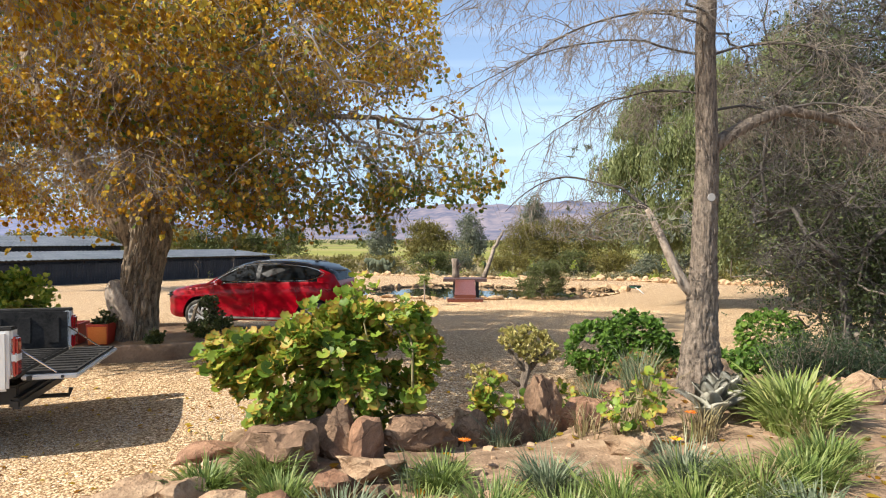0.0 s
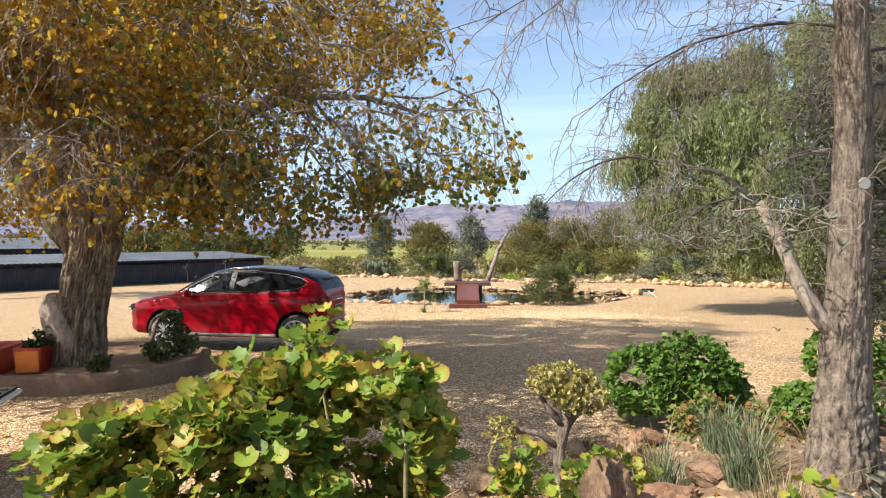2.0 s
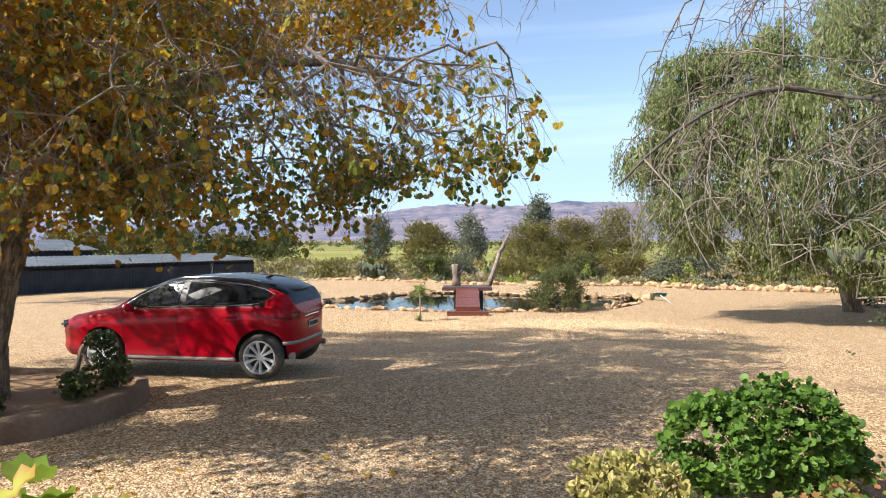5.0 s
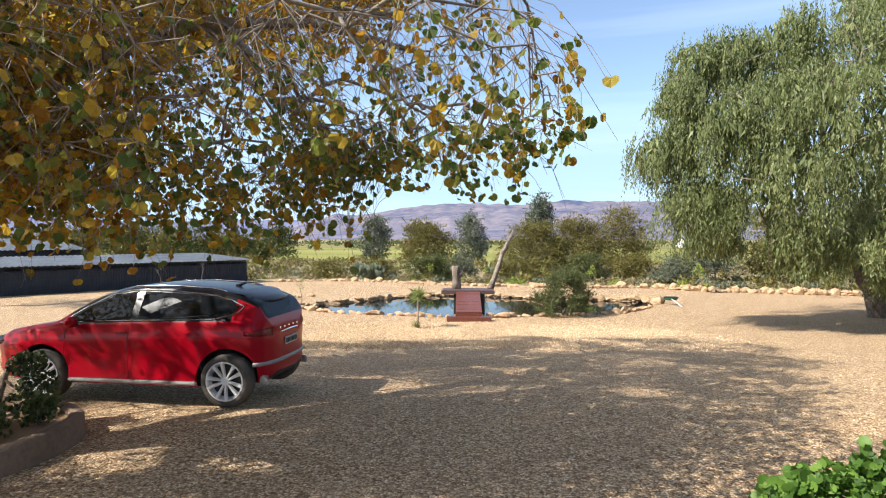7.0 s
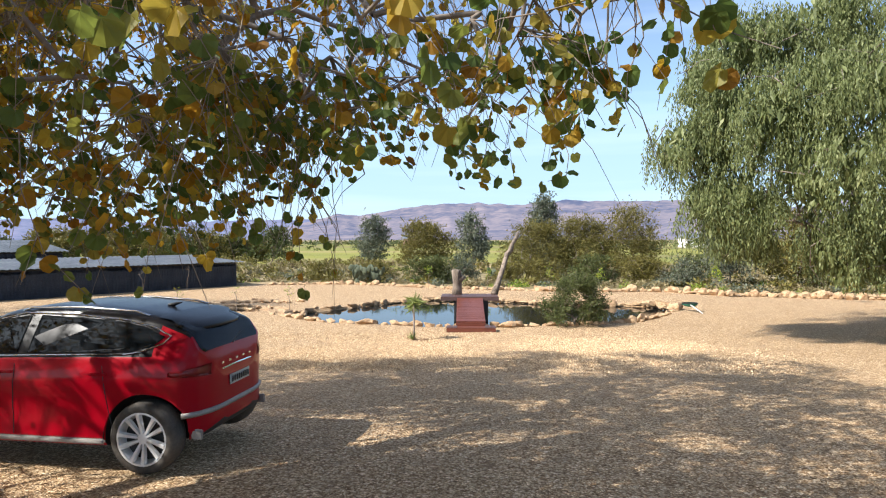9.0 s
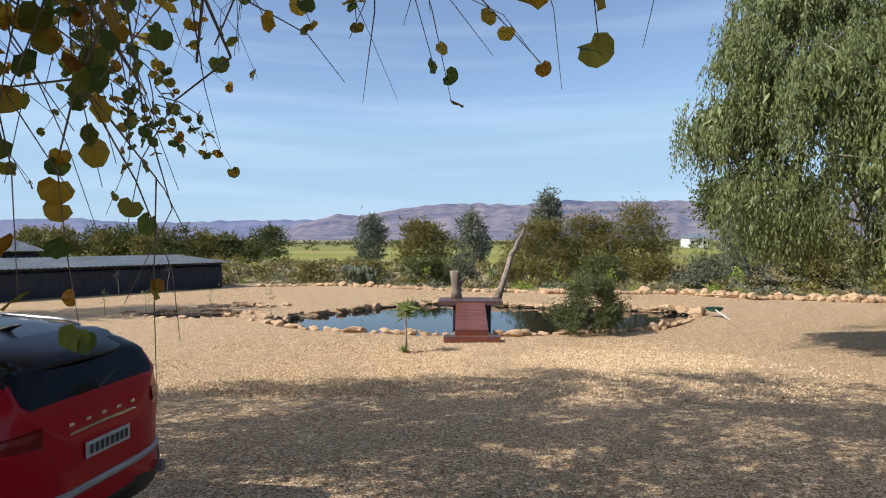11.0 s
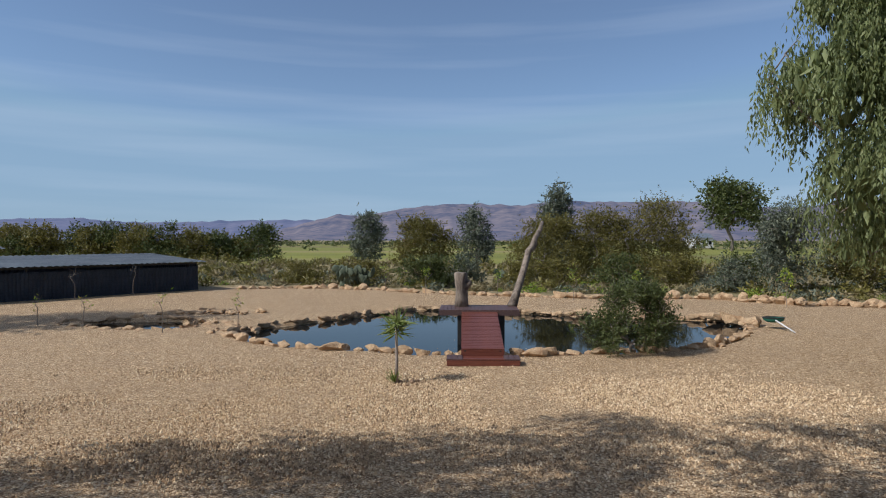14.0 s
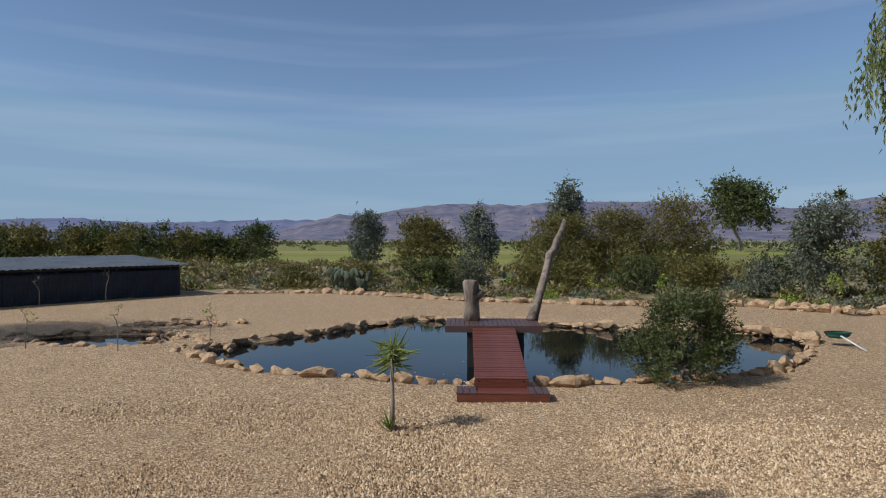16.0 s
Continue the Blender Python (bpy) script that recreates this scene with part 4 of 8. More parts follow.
    # the inner and upper crown, leaves closest; unseen upper ones enlarged to thicken the shade
    full = arr[(r < 0.05) & (arr[:, 2] > 2.6) & ((arr[:, 0] < 2.5) | (arr[:, 2] > 5.7)) & ((arr[:, 0] > -1.4) | (arr[:, 1] > 1.9))]
    n = 60000
    extra = full[rng.integers(0, len(full), n)] + rng.normal(0, 0.22, (n, 3))
    extra = extra[(extra[:, 0] < np.interp(extra[:, 2], [2.6, 3.4, 4.4, 5.4, 7.0], [6.75, 6.65, 6.1, 5.7, 5.4])) & ((extra[:, 1] > -0.6) | (extra[:, 2] > 3.4))]
    extra = extra[~np.array([open_patch(p) for p in extra])]
    n = len(extra)
    under("inner_crown", leaves_mesh("inner_crown", extra, rng.normal(0, 0.5, (n, 3)) + np.array([0, 0, -0.4]), rng.uniform(0.06, 0.11, n) * np.where(extra[:, 2] > 5.4, 1.5, 1.0), [M_LEAF_YELLOW, M_LEAF_GREEN], SLIM * np.array([2.6, 1, 1]), SLIM_F, mat_index=(rng.uniform(0, 1, n) < 0.2).astype(int)), top, "close-set yellow and brown leaves")
    ok = ~np.array([open_patch(p) for p in at])
    at, along, green = at[ok], along[ok], green[ok]
    # a low bough over the yard
    bough_line = np.array([(2.5, 3.2, 4.7), (2.95, 3.1, 4.2), (3.3, 3.0, 3.72), (3.6, 2.9, 3.3), (3.8, 2.85, 3.02)])
    low = twig_paths(np.repeat(bough_line[1:], 9, 0) + rng.normal(0, 0.06, (36, 3)), unit(36, -0.8, 0.2), 0.55, 0.25, 5, 0.0045)
    low += twig_paths(np.array([(5.0, 1.3, 3.3), (5.3, 1.2, 3.2), (4.7, 1.4, 3.3)]), np.array([(0.6, 0, -0.5), (0.5, -0.1, -0.4), (0.4, 0.1, -0.5)]), 0.5, 0.15, 5, 0.0045)
    rim = arr[(r < 0.03) & (arr[:, 0] > 4.3) & (arr[:, 0] < 6.6) & (arr[:, 1] > -2.4) & (arr[:, 1] < 0.3) & (arr[:, 2] < 3.7)]
    rim = rim[rng.integers(0, len(rim), 500)]
    fringe = [q for q in twig_paths(rim, unit(500, -0.8, 0.1), 0.75, 0.16, 6, 0.0035, 0.4) if 2.47 < q[0][:, 2].min() < 2.8 and q[0][:, 0].max() < 6.75][:62]
    shade_rim = arr[(r < 0.03) & (arr[:, 0] > 1.6) & (arr[:, 0] < 4.0) & (arr[:, 1] > -0.6) & (arr[:, 1] < 1.6) & (arr[:, 2] < 3.3)]
    shade_rim = shade_rim[rng.integers(0, len(shade_rim), 300)]
    fringe += [q for q in twig_paths(shade_rim, unit(300, -0.8, 0.1), 0.75, 0.2, 6, 0.0035, 0.4) if 2.05 < q[0][:, 2].min() < 2.4][:60]
    under("twig_fringe", mesh_arrays("twig_fringe", *ridge_tubes(fringe, 4), M_TWIG, None, True), top)
    tips = np.concatenate([q[0][2:] for q in low for _ in range(2)] + [q[0][2:] + rng.normal(0, 0.025, (5, 3)) for q in fringe for _ in range(2)])
    under("low_bough", mesh_arrays("low_bough", *ridge_tubes([(bough_line, np.linspace(0.03, 0.008, 5))] + low[:36], 5), M_TWIG, None, True), top)
    under("hanging_twig", mesh_arrays("hanging_twig", *ridge_tubes(low[36:], 5), M_TWIG, None, True), top)
    at, along = np.concatenate([at, tips]), np.concatenate([along, rng.normal(0, 0.4, (len(tips), 3)) + np.array([0, 0, -0.5])])
    green = np.concatenate([green, rng.uniform(0, 1, len(tips)) < 0.8])
    size = rng.uniform(0.042, 0.084, len(at))
    under("crown", leaves_mesh("crown", at, along, size, [M_LEAF_YELLOW, M_LEAF_GREEN], WAVY, WAVY_F, mat_index=green.astype(int)), top, "yellow and green heart-shaped leaves")
    return top


poplar()


def arching_branch(start, az, length, rise, fall, n=12):
    """A branch that rises from its start and droops at its end."""
    d = np.array([math.cos(az), math.sin(az), 0])
    side = np.array([-math.sin(az), math.cos(az), 0])
    u = np.linspace(0, 1, n)
    w = np.cumsum(rng.normal(0, 0.05, n)) * length * 0.4
    return start + np.outer(u * length, d) + np.outer(length * (rise * u - fall * u * u), [0, 0, 1]) + np.outer(w, side)


def curled_twigs(paths, every, length, radius, droop=0.3, jitter=0.34):
    starts, dirs = [], []
    for pts, _ in paths:
        d = np.gradient(pts, axis=0)
        for k in range(len(pts)):
            if k < 2:
                continue
            for _ in range(every):
                u = rng.uniform(0, 1)
                starts.append(pts[k - 1] * u + pts[k] * (1 - u))
                dirs.append(d[k] / (np.linalg.norm(d[k]) + 1e-9) * 0.6 + rng.normal(0, 0.6, 3))
    return twig_paths(np.array(starts), np.array(dirs), length, droop * 1.3, 4, radius, jitter)


def bare_tree():
    base = np.array([2.42, 6.15, 0.62])
    top = thing("bare_tree", tuple(base), 0, "straight grey tree with rough bark and thin bare hanging twigs", "tree")
    bm = furrowed_trunk([(0, 0, -0.2), (-0.02, 0, 0.1), (-0.02, 0, 0.6), (0.0, 0, 1.3), (0.02, 0, 2.2), (0.0, 0.02, 3.2), (0.05, 0.05, 4.4), (0.1, 0.1, 5.6)],
                        [0.25, 0.19, 0.135, 0.106, 0.094, 0.084, 0.07, 0.05], 90, 210, 0.09, 0, 7)
    for v in bm.verts:
        c = Vector((0, 0, v.co.z))
        k = max(0.25, 1.0 - v.co.z / 3.0)
        v.co += (v.co - c).normalized() * 0.04 * k * abs(noise.noise(Vector((v.co.x * 24, v.co.y * 24, v.co.z * 22))))
    part("trunk", bm, M_BARK_GREY, top, smooth=True)
    fork = [(-0.05, 0, 0.92), (-0.17, 0.02, 1.06), (-0.26, 0.04, 1.24), (-0.36, 0.08, 1.5), (-0.47, 0.12, 1.74), (-0.66, 0.3, 1.95), (-0.95, 0.55, 2.05)]
    arm = [(0.0, 0, 2.2), (0.2, 0.06, 2.38), (0.45, 0.12, 2.52), (0.78, 0.2, 2.66), (1.2, 0.3, 2.62), (1.7, 0.4, 2.5), (2.2, 0.5, 2.45)]
    part("limb", bm_tube(fork[:5], (0.055, 0.046, 0.04, 0.034, 0.024), 10, None, True, 0.25, 7), M_BARK_PALE, top, "pale slanting side limb", smooth=True)
    part("limb", bm_tube(fork[4:], (0.023, 0.012, 0.005), 8, None, True, 0.25, 7), M_TWIG_DARK, top, smooth=True)
    part("limb", bm_tube(arm, (0.075, 0.066, 0.058, 0.05, 0.04, 0.026, 0.014), 10, None, True, 0.25, 3), M_BARK_GREY, top, smooth=True)
    part("tag", bm_lathe([(0.0, 0.004), (0.032, 0.004), (0.036, 0.0)], 16, None, pose(0.02, -0.108, 1.83, 90)), M_CLAD_GREY, top, "small round grey tag")
    main = []
    # (height, azimuth in degrees, length, rise, fall)
    for h, az, ln, rise, fall in ((3.1, 185, 2.2, 0.32, 0.5), (3.3, 205, 1.7, 0.35, 0.55), (2.75, 170, 1.5, 0.3, 0.55), (3.5, 150, 2.3, 0.3, 0.5), (3.0, 120, 2.0, 0.25, 0.45), (2.7, 95, 2.6, 0.22, 0.3), (2.9, 70, 2.8, 0.25, 0.3), (3.3, 50, 2.4, 0.3, 0.4),
                                  (2.6, 30, 2.2, 0.3, 0.4), (3.1, 10, 2.2, 0.35, 0.5), (3.6, 340, 1.9, 0.35, 0.5), (3.7, 190, 2.4, 0.4, 0.55), (4.0, 165, 2.2, 0.4, 0.5), (4.2, 20, 2.2, 0.4, 0.5), (4.1, 215, 2.0, 0.45, 0.6), (4.4, 120, 2.0, 0.4, 0.5), (3.4, 230, 1.4, 0.3, 0.5)):
        pts = arching_branch(np.array([0.02, 0.0, h]), radians(az), ln, rise, fall)
        main.append((pts, np.linspace(0.012, 0.003, len(pts))))
    main.append((np.array(fork[2:]), np.linspace(0.03, 0.01, 5)))
    for k in range(6):
        pts = arching_branch(np.array(fork[3 + k % 4]), radians(rng.uniform(120, 240)), rng.uniform(0.5, 1.0), 0.3, 0.7, 9)
        main.append((pts, np.linspace(0.011, 0.004, len(pts))))
    for k in range(8):
        pts = arching_branch(np.array(arm[2 + k % 5]), radians(rng.uniform(-60, 90)), rng.uniform(0.8, 1.6), 0.3, 0.6, 9)
        main.append((pts, np.linspace(0.014, 0.004, len(pts))))
    second = [p for p in curled_twigs(main, 3, 0.62, 0.0042, 0.2, 0.3)]
    third = curled_twigs(second, 3, 0.24, 0.0026, 0.22, 0.5)
    clear = lambda p: p[0][:, 2].min() > 1.42 and not (p[0][:, 0].min() < -1.75 and p[0][:, 2].min() < 2.1) and not (p[0][:, 1].max() > 0.75 and p[0][:, 2].min() < 1.9 + 0.42 * p[0][:, 1].max())
    under("branch_frame", mesh_arrays("branch_frame", *ridge_tubes([p for p in main if clear(p)], 6), M_TWIG_DARK, None, True), top, "thin grey arching branches")
    under("twig_spray", mesh_arrays("twig_spray", *ridge_tubes([p for p in second + third if clear(p)], 3), M_TWIG, None, True), top, "thin curling hanging twigs")
    tip = np.array([p[0][-1] for p in third if clear(p) and -1.3 < p[0][-1][0] < -0.4 and p[0][-1][1] < 0.1 and p[0][-1][2] < 2.4])
    tip = tip[rng.uniform(0, 1, len(tip)) < 0.35]
    n = len(tip)
    at = np.repeat(tip, 9, 0)
    along = np.repeat(np.array([0, 0, 0.25]) + rng.normal(0, 0.2, (n, 3)), 9, 0) + rng.normal(0, 0.4, (n * 9, 3))
    under("needle_foliage", leaves_mesh("needle_foliage", at, along, rng.uniform(0.03, 0.07, n * 9), M_LEAF_GUM, SLIM, SLIM_F), top, "sparse olive leaf tufts")
    return top


bare_tree()


def twiggy_tree(at, h, w, n, label, seed):
    top = thing("twiggy_tree", (*at, sample_ground(*at)), 0, label, "tree", "bare dark trees at the garden's edge")
    t = lobes(170, [((0, 0, h * 0.6), (w / 2, w / 2, h * 0.42), 1)], 0.35)
    arr, par, r = grow([[(0, 0, -0.1), (0.05, 0, h * 0.12), (0.0, 0.05, h * 0.25)]], t, 0.3, 0.2, 0.08, 0.006, 0.46)
    under("branch_frame", limb_mesh("branch_frame", arr, par, r, M_TWIG_DARK, 0, 9, 5), top, "dark crooked branches")
    pick = rng.choice(len(arr), n)
    under("twig_spray", mesh_arrays("twig_spray", *ridge_tubes(twig_paths(arr[pick], unit(n, -0.5, 0.7), 0.75, 0.15, 3, 0.005, 0.4), 3), M_TWIG_DARK, None, True), top, "dense dark bare twigs")
    k = n * 3
    under("leaf_veil", leaves_mesh("leaf_veil", arr[rng.choice(len(arr), k)] + rng.normal(0, 0.3, (k, 3)), unit(k), rng.uniform(0.04, 0.09, k), M_LEAF_DARK, SLIM * np.array([1.6, 1, 1]), SLIM_F), top, "thin dark green leaves")


twiggy_tree((6.3, 10.6), 5.6, 3.4, 3300, "bare dark twiggy tree beside the garden", 1)
twiggy_tree((5.7, 9.4), 6.4, 3.6, 2600, "bare dark twiggy tree beside the garden", 3)
twiggy_tree((8.2, 12.4), 7.2, 4.6, 3300, "bare dark twiggy tree beside the garden", 2)


def pepper_tree(at, spread, high, strands, label, lobes_at, trunk_r=0.35):
    top = thing("pepper_tree", at, 0, label, "tree", group="pepper trees")
    part("trunk", furrowed_trunk([(1.6, 0, -0.2), (1.5, 0, 0.3), (1.3, 0, 1.0), (0.6, 0, 2.0), (-0.4, 0.1, 3.0)], [trunk_r * 1.4, trunk_r, trunk_r * 0.9, trunk_r * 0.85, trunk_r * 0.7], 32, 40, 0.12, 0, 3), M_BARK_GREY, top, smooth=True)
    crown = lobes(520, lobes_at, 0.6)
    crown = crown[crown[:, 2] > 1.8]
    arr, par, r = grow([[(-0.4, 0.05, 2.2), (-0.5, 0.1, 3.0), (-0.8, 0, 4.0), (-0.8, 0, 5.2)]], crown, 0.5, 0.2, 0.08, 0.008, 0.45)
    under("branch_frame", limb_mesh("branch_frame", arr, par, r, M_TWIG, 0.0, 9, 5), top, "dark branches")
    tuft = lobes(strands // 11, lobes_at, 0.7)
    who = rng.integers(0, len(tuft), strands)
    s = tuft[who] + rng.normal(0, 0.13, (strands, 3))
    out = s - np.array([0, 0, high * 0.4])
    out /= np.linalg.norm(out, axis=1)[:, None]
    at_, along = [], []
    drop = rng.uniform(0.5, 1.6, len(tuft))[who] * rng.uniform(0.5, 1.2, strands)
    for i, p in enumerate(s):
        L, k = drop[i], 15
        u = np.linspace(0, 1, k) + rng.uniform(0, 0.04, k)
        w = out[i] * np.array([1, 1, 0])
        q = p + np.outer(0.35 * u - 0.1 * u * u, w) + np.outer(-L * u ** 1.3, [0, 0, 1]) + rng.normal(0, 0.03, (k, 3))
        q = q[q[:, 2] > np.where(q[:, 0] < -4.5, 2.3, np.where(q[:, 0] < -2.4, 1.6, np.where(q[:, 0] < 0.5, 1.15, 0.6))) + 0.8 * ((i * 0.618) % 1.0)]
        at_.append(q)
        along.append(rng.normal(0, 0.26, (len(q), 3)) + np.array([0, 0, -0.8]))
    at_, along = np.concatenate(at_), np.concatenate(along)
    under("crown", leaves_mesh("crown", at_, along, rng.uniform(0.08, 0.165, len(at_)), M_LEAF_PEPPER, SLIM * np.array([1.15, 1, 1]), SLIM_F), top, "hanging feathery grey-green foliage")
    heart = lobes(15000, [(c, tuple(0.82 * v for v in rr), w) for c, rr, w in lobes_at], 0.2)
    heart = heart[heart[:, 2] > np.where(heart[:, 0] < -4.5, 2.6, 1.6)]
    under("inner_crown", leaves_mesh("inner_crown", heart, rng.normal(0, 0.3, heart.shape) + np.array([0, 0, -0.8]), rng.uniform(0.25, 0.45, len(heart)), M_LEAF_PEPPER, SLIM * np.array([1.2, 1, 1]), SLIM_F), top)
    return top


clumps = [((-1.5, -0.5, 5.2), (3.6, 3.4, 2.9), 1.2), ((4.0, -2.0, 5.2), (4.5, 4.5, 4.2), 3)]
for c_at, c_r in (((-7.55, -3.2, 5.9), 1.4), ((-7.0, -3.0, 7.7), 1.2), ((-6.3, -2.6, 9.0), 1.3), ((-5.0, -2.6, 9.3), 1.3), ((-6.7, -3.6, 4.2), 1.5), ((-6.0, -4.2, 6.6), 1.7), ((-3.2, -2.6, 9.8), 1.5), ((-4.6, -5.0, 4.9), 1.8),
                  ((-3.9, -4.6, 2.8), 1.4), ((-3.0, -5.6, 6.8), 2.1), ((-1.2, -5.2, 9.4), 2.2), ((-0.6, -6.0, 5.0), 2.1), ((1.4, -4.8, 8.0), 2.4), ((-1.8, -5.4, 3.0), 1.6), ((0.4, -2.0, 11.2), 2.2), ((2.4, -6.0, 4.6), 2.2), ((-5.6, -2.0, 3.0), 1.3), ((0.6, -5.8, 2.6), 1.5), ((2.6, -5.6, 2.3), 1.6), ((-0.9, -5.0, 1.9), 1.2), ((4.4, -5.4, 2.6), 1.6), ((-3.0, -3.2, 8.3), 1.4), ((-4.7, -4.2, 7.2), 1.6)):
    clumps.append((c_at, (c_r * 0.86, c_r * 0.86, c_r * 0.74), c_r * 0.62))
pepper_tree((14.4, 29.2, -0.85), 7, 9, 14500, "large weeping pepper tree with hanging grey-green foliage", clumps)

# ---- car ----
def paint(name, a, rough=0.22, coat=1.0, flake=0.0, spec=0.3):
    k = Nodes(name)
    n = k.noise(k.coords("Object"), 1.3, 4)
    c = k.mix(k.math("MULTIPLY", n, 0.25), a, tuple(v * 0.8 for v in a))
    dust = k.noise(k.coords("Object"), 30, 4)
    return k.finish(c, k.math("ADD", rough, k.math("MULTIPLY", dust, 0.12)), None, flake, **{"Coat Weight": coat, "Coat Roughness": 0.05, "Specular IOR Level": spec})


M_RED = paint("red_car_paint", (0.37, 0.0, 0.01), 0.3, 0.35, 0.0, 0.15)
M_BLACKPAINT = paint("black_car_paint", (0.006, 0.006, 0.008), 0.28, 0.15, 0.0, 0.2)
M_GLASS_DARK = Nodes("tinted_glass").finish((0.009, 0.011, 0.013), 0.03, None, 0.0, **{"Specular IOR Level": 0.32})
M_CHROME = simple("chrome_trim", (0.6, 0.6, 0.62), (0.75, 0.75, 0.77), 2, 30, 0.15, 0.02, metal=1.0)
M_ALLOY = simple("alloy_rim", (0.68, 0.68, 0.68), (0.84, 0.84, 0.84), 3, 50, 0.32, 0.05, metal=0.25)
M_RUBBER = simple("dusty_rubber", (0.03, 0.027, 0.024), (0.12, 0.1, 0.08), 4, 40, 0.85, 0.3)
M_PLATE = simple("grey_white_plate", (0.36, 0.36, 0.34), (0.46, 0.46, 0.44), 3, 40, 0.45, 0.05)
M_CLAD = simple("grey_sill_plastic", (0.22, 0.2, 0.185), (0.4, 0.37, 0.34), 3, 60, 0.6, 0.2)
M_PLASTIC = simple("black_plastic", (0.012, 0.012, 0.013), (0.035, 0.034, 0.034), 3, 60, 0.55, 0.2)
M_TAIL = Nodes("red_lamp_lens").finish((0.32, 0.008, 0.012), 0.12, None, 0.0, **{"Coat Weight": 1.0})


def wheel_meshes(r=0.355, w=0.23):
    """Tyre and rim about the y axis, outer face to -y."""
    turn = Matrix.Rotation(radians(90), 4, "X")
    tyre = bm_lathe([(r * 0.68, -w * 0.4), (r * 0.74, -w * 0.5), (r * 0.9, -w * 0.5), (r * 0.975, -w * 0.4), (r, -w * 0.25), (r, w * 0.25), (r * 0.975, w * 0.4), (r * 0.9, w * 0.5), (r * 0.74, w * 0.5), (r * 0.68, w * 0.4)], 44, None, turn)
    rim = bm_lathe([(r * 0.7, w * 0.44), (r * 0.745, w * 0.5), (r * 0.69, w * 0.5), (r * 0.66, w * 0.38), (r * 0.62, w * 0.1)], 44, None, turn)
    for i in range(10):
        a = 2 * math.pi * i / 10 + (0.05 if i % 2 else -0.05)
        b = 2 * math.pi * i / 10
        p0 = Vector((math.cos(b) * r * 0.12, math.sin(b) * r * 0.12, w * 0.36))
        p1 = Vector((math.cos(a) * r * 0.69, math.sin(a) * r * 0.69, w * 0.47))
        d = (p1 - p0).normalized()
        s = d.cross(Vector((0, 0, 1))).normalized()
        lo, hi = 0.015, 0.031
        vs = []
        for p, h in ((p0, lo), (p1, hi)):
            for sx, sz in ((-h, -0.02), (h, -0.02), (h * 0.6, 0.012), (-h * 0.6, 0.012)):
                vs.append(rim.verts.new(turn @ (p + s * sx + Vector((0, 0, sz)))))
        for q in ((0, 1, 5, 4), (1, 2, 6, 5), (2, 3, 7, 6), (3, 0, 4, 7), (0, 3, 2, 1), (4, 5, 6, 7)):
            rim.faces.new([vs[j] for j in q])
    bm_lathe([(0.0, w * 0.42), (r * 0.14, w * 0.42), (r * 0.17, w * 0.36), (r * 0.17, w * 0.2)], 20, rim, turn)
    # black disc added behind the spokes in place of the shade inside
    well = bm_lathe([(0.0, w * 0.12), (r * 0.62, w * 0.12)], 32, None, turn)
    return tyre, rim, well


# outline of the car along its length: x from tail (-2.27) to nose (2.27)
CX = [-2.04, -2.0, -1.9, -1.7, -1.4, -0.9, -0.4, 0.1, 0.6, 0.95, 1.3, 1.7, 2.0, 2.18, 2.27]
WIDE = [0.34, 0.53, 0.7, 0.835, 0.905, 0.92, 0.92, 0.92, 0.92, 0.92, 0.915, 0.895, 0.83, 0.72, 0.56]
FLOOR = [0.4, 0.36, 0.31, 0.27, 0.24, 0.23, 0.23, 0.23, 0.23, 0.23, 0.24, 0.25, 0.27, 0.32, 0.42]
BELT = [0.84, 0.98, 1.09, 1.14, 1.15, 1.14, 1.125, 1.11, 1.09, 1.06, 1.0, 0.95, 0.89, 0.82, 0.72]
TOPX = [-2.04, -2.0, -1.93, -1.72, -1.42, -1.0, -0.5, 0.0, 0.35, 0.7, 1.0, 1.2, 1.6, 2.0, 2.18, 2.27]
TOPZ = [0.86, 1.02, 1.16, 1.38, 1.515, 1.575, 1.61, 1.605, 1.56, 1.42, 1.24, 1.085, 1.03, 0.95, 0.86, 0.74]
ROOFW = [0.58, 0.68, 0.66, 0.63, 0.61, 0.61, 0.62, 0.62, 0.62, 0.64, 0.7, 0.78, 0.74, 0.66, 0.58, 0.5]


def car_section(x):
    w, f, b = np.interp(x, CX, WIDE), np.interp(x, CX, FLOOR), np.interp(x, CX, BELT)
    t, rw = np.interp(x, TOPX, TOPZ), np.interp(x, TOPX, ROOFW)
    t = max(t, b + 0.015)
    rw = min(rw, w * 0.94)
    h = b - f
    side = [(0.0, f), (w * 0.7, f), (w * 0.93, f + 0.03), (w * 0.985, f + 0.12), (w * 0.962, f + h * 0.34), (w * 0.968, f + h * 0.55), (w, f + h * 0.735), (w * 0.985, f + h * 0.8), (w * 0.968, b - 0.03), (w * 0.945, b)]
    for u in (0.15, 0.4, 0.65, 0.85, 0.95):
        side.append((w * 0.945 + (rw - w * 0.945) * u ** 1.15, b + (t - b) * (u ** 0.93) * 0.93))
    side += [(rw * 0.86, b + (t - b) * 0.965), (rw * 0.55, b + (t - b) * 0.99), (0.0, t)]
    return side


def car_side_y(x, z):
    """Half width of the body at x and height z above the widest line."""
    s = car_section(x)
    ys, zs = [p[0] for p in s[6:16]], [p[1] for p in s[6:16]]
    return float(np.interp(z, zs, ys))


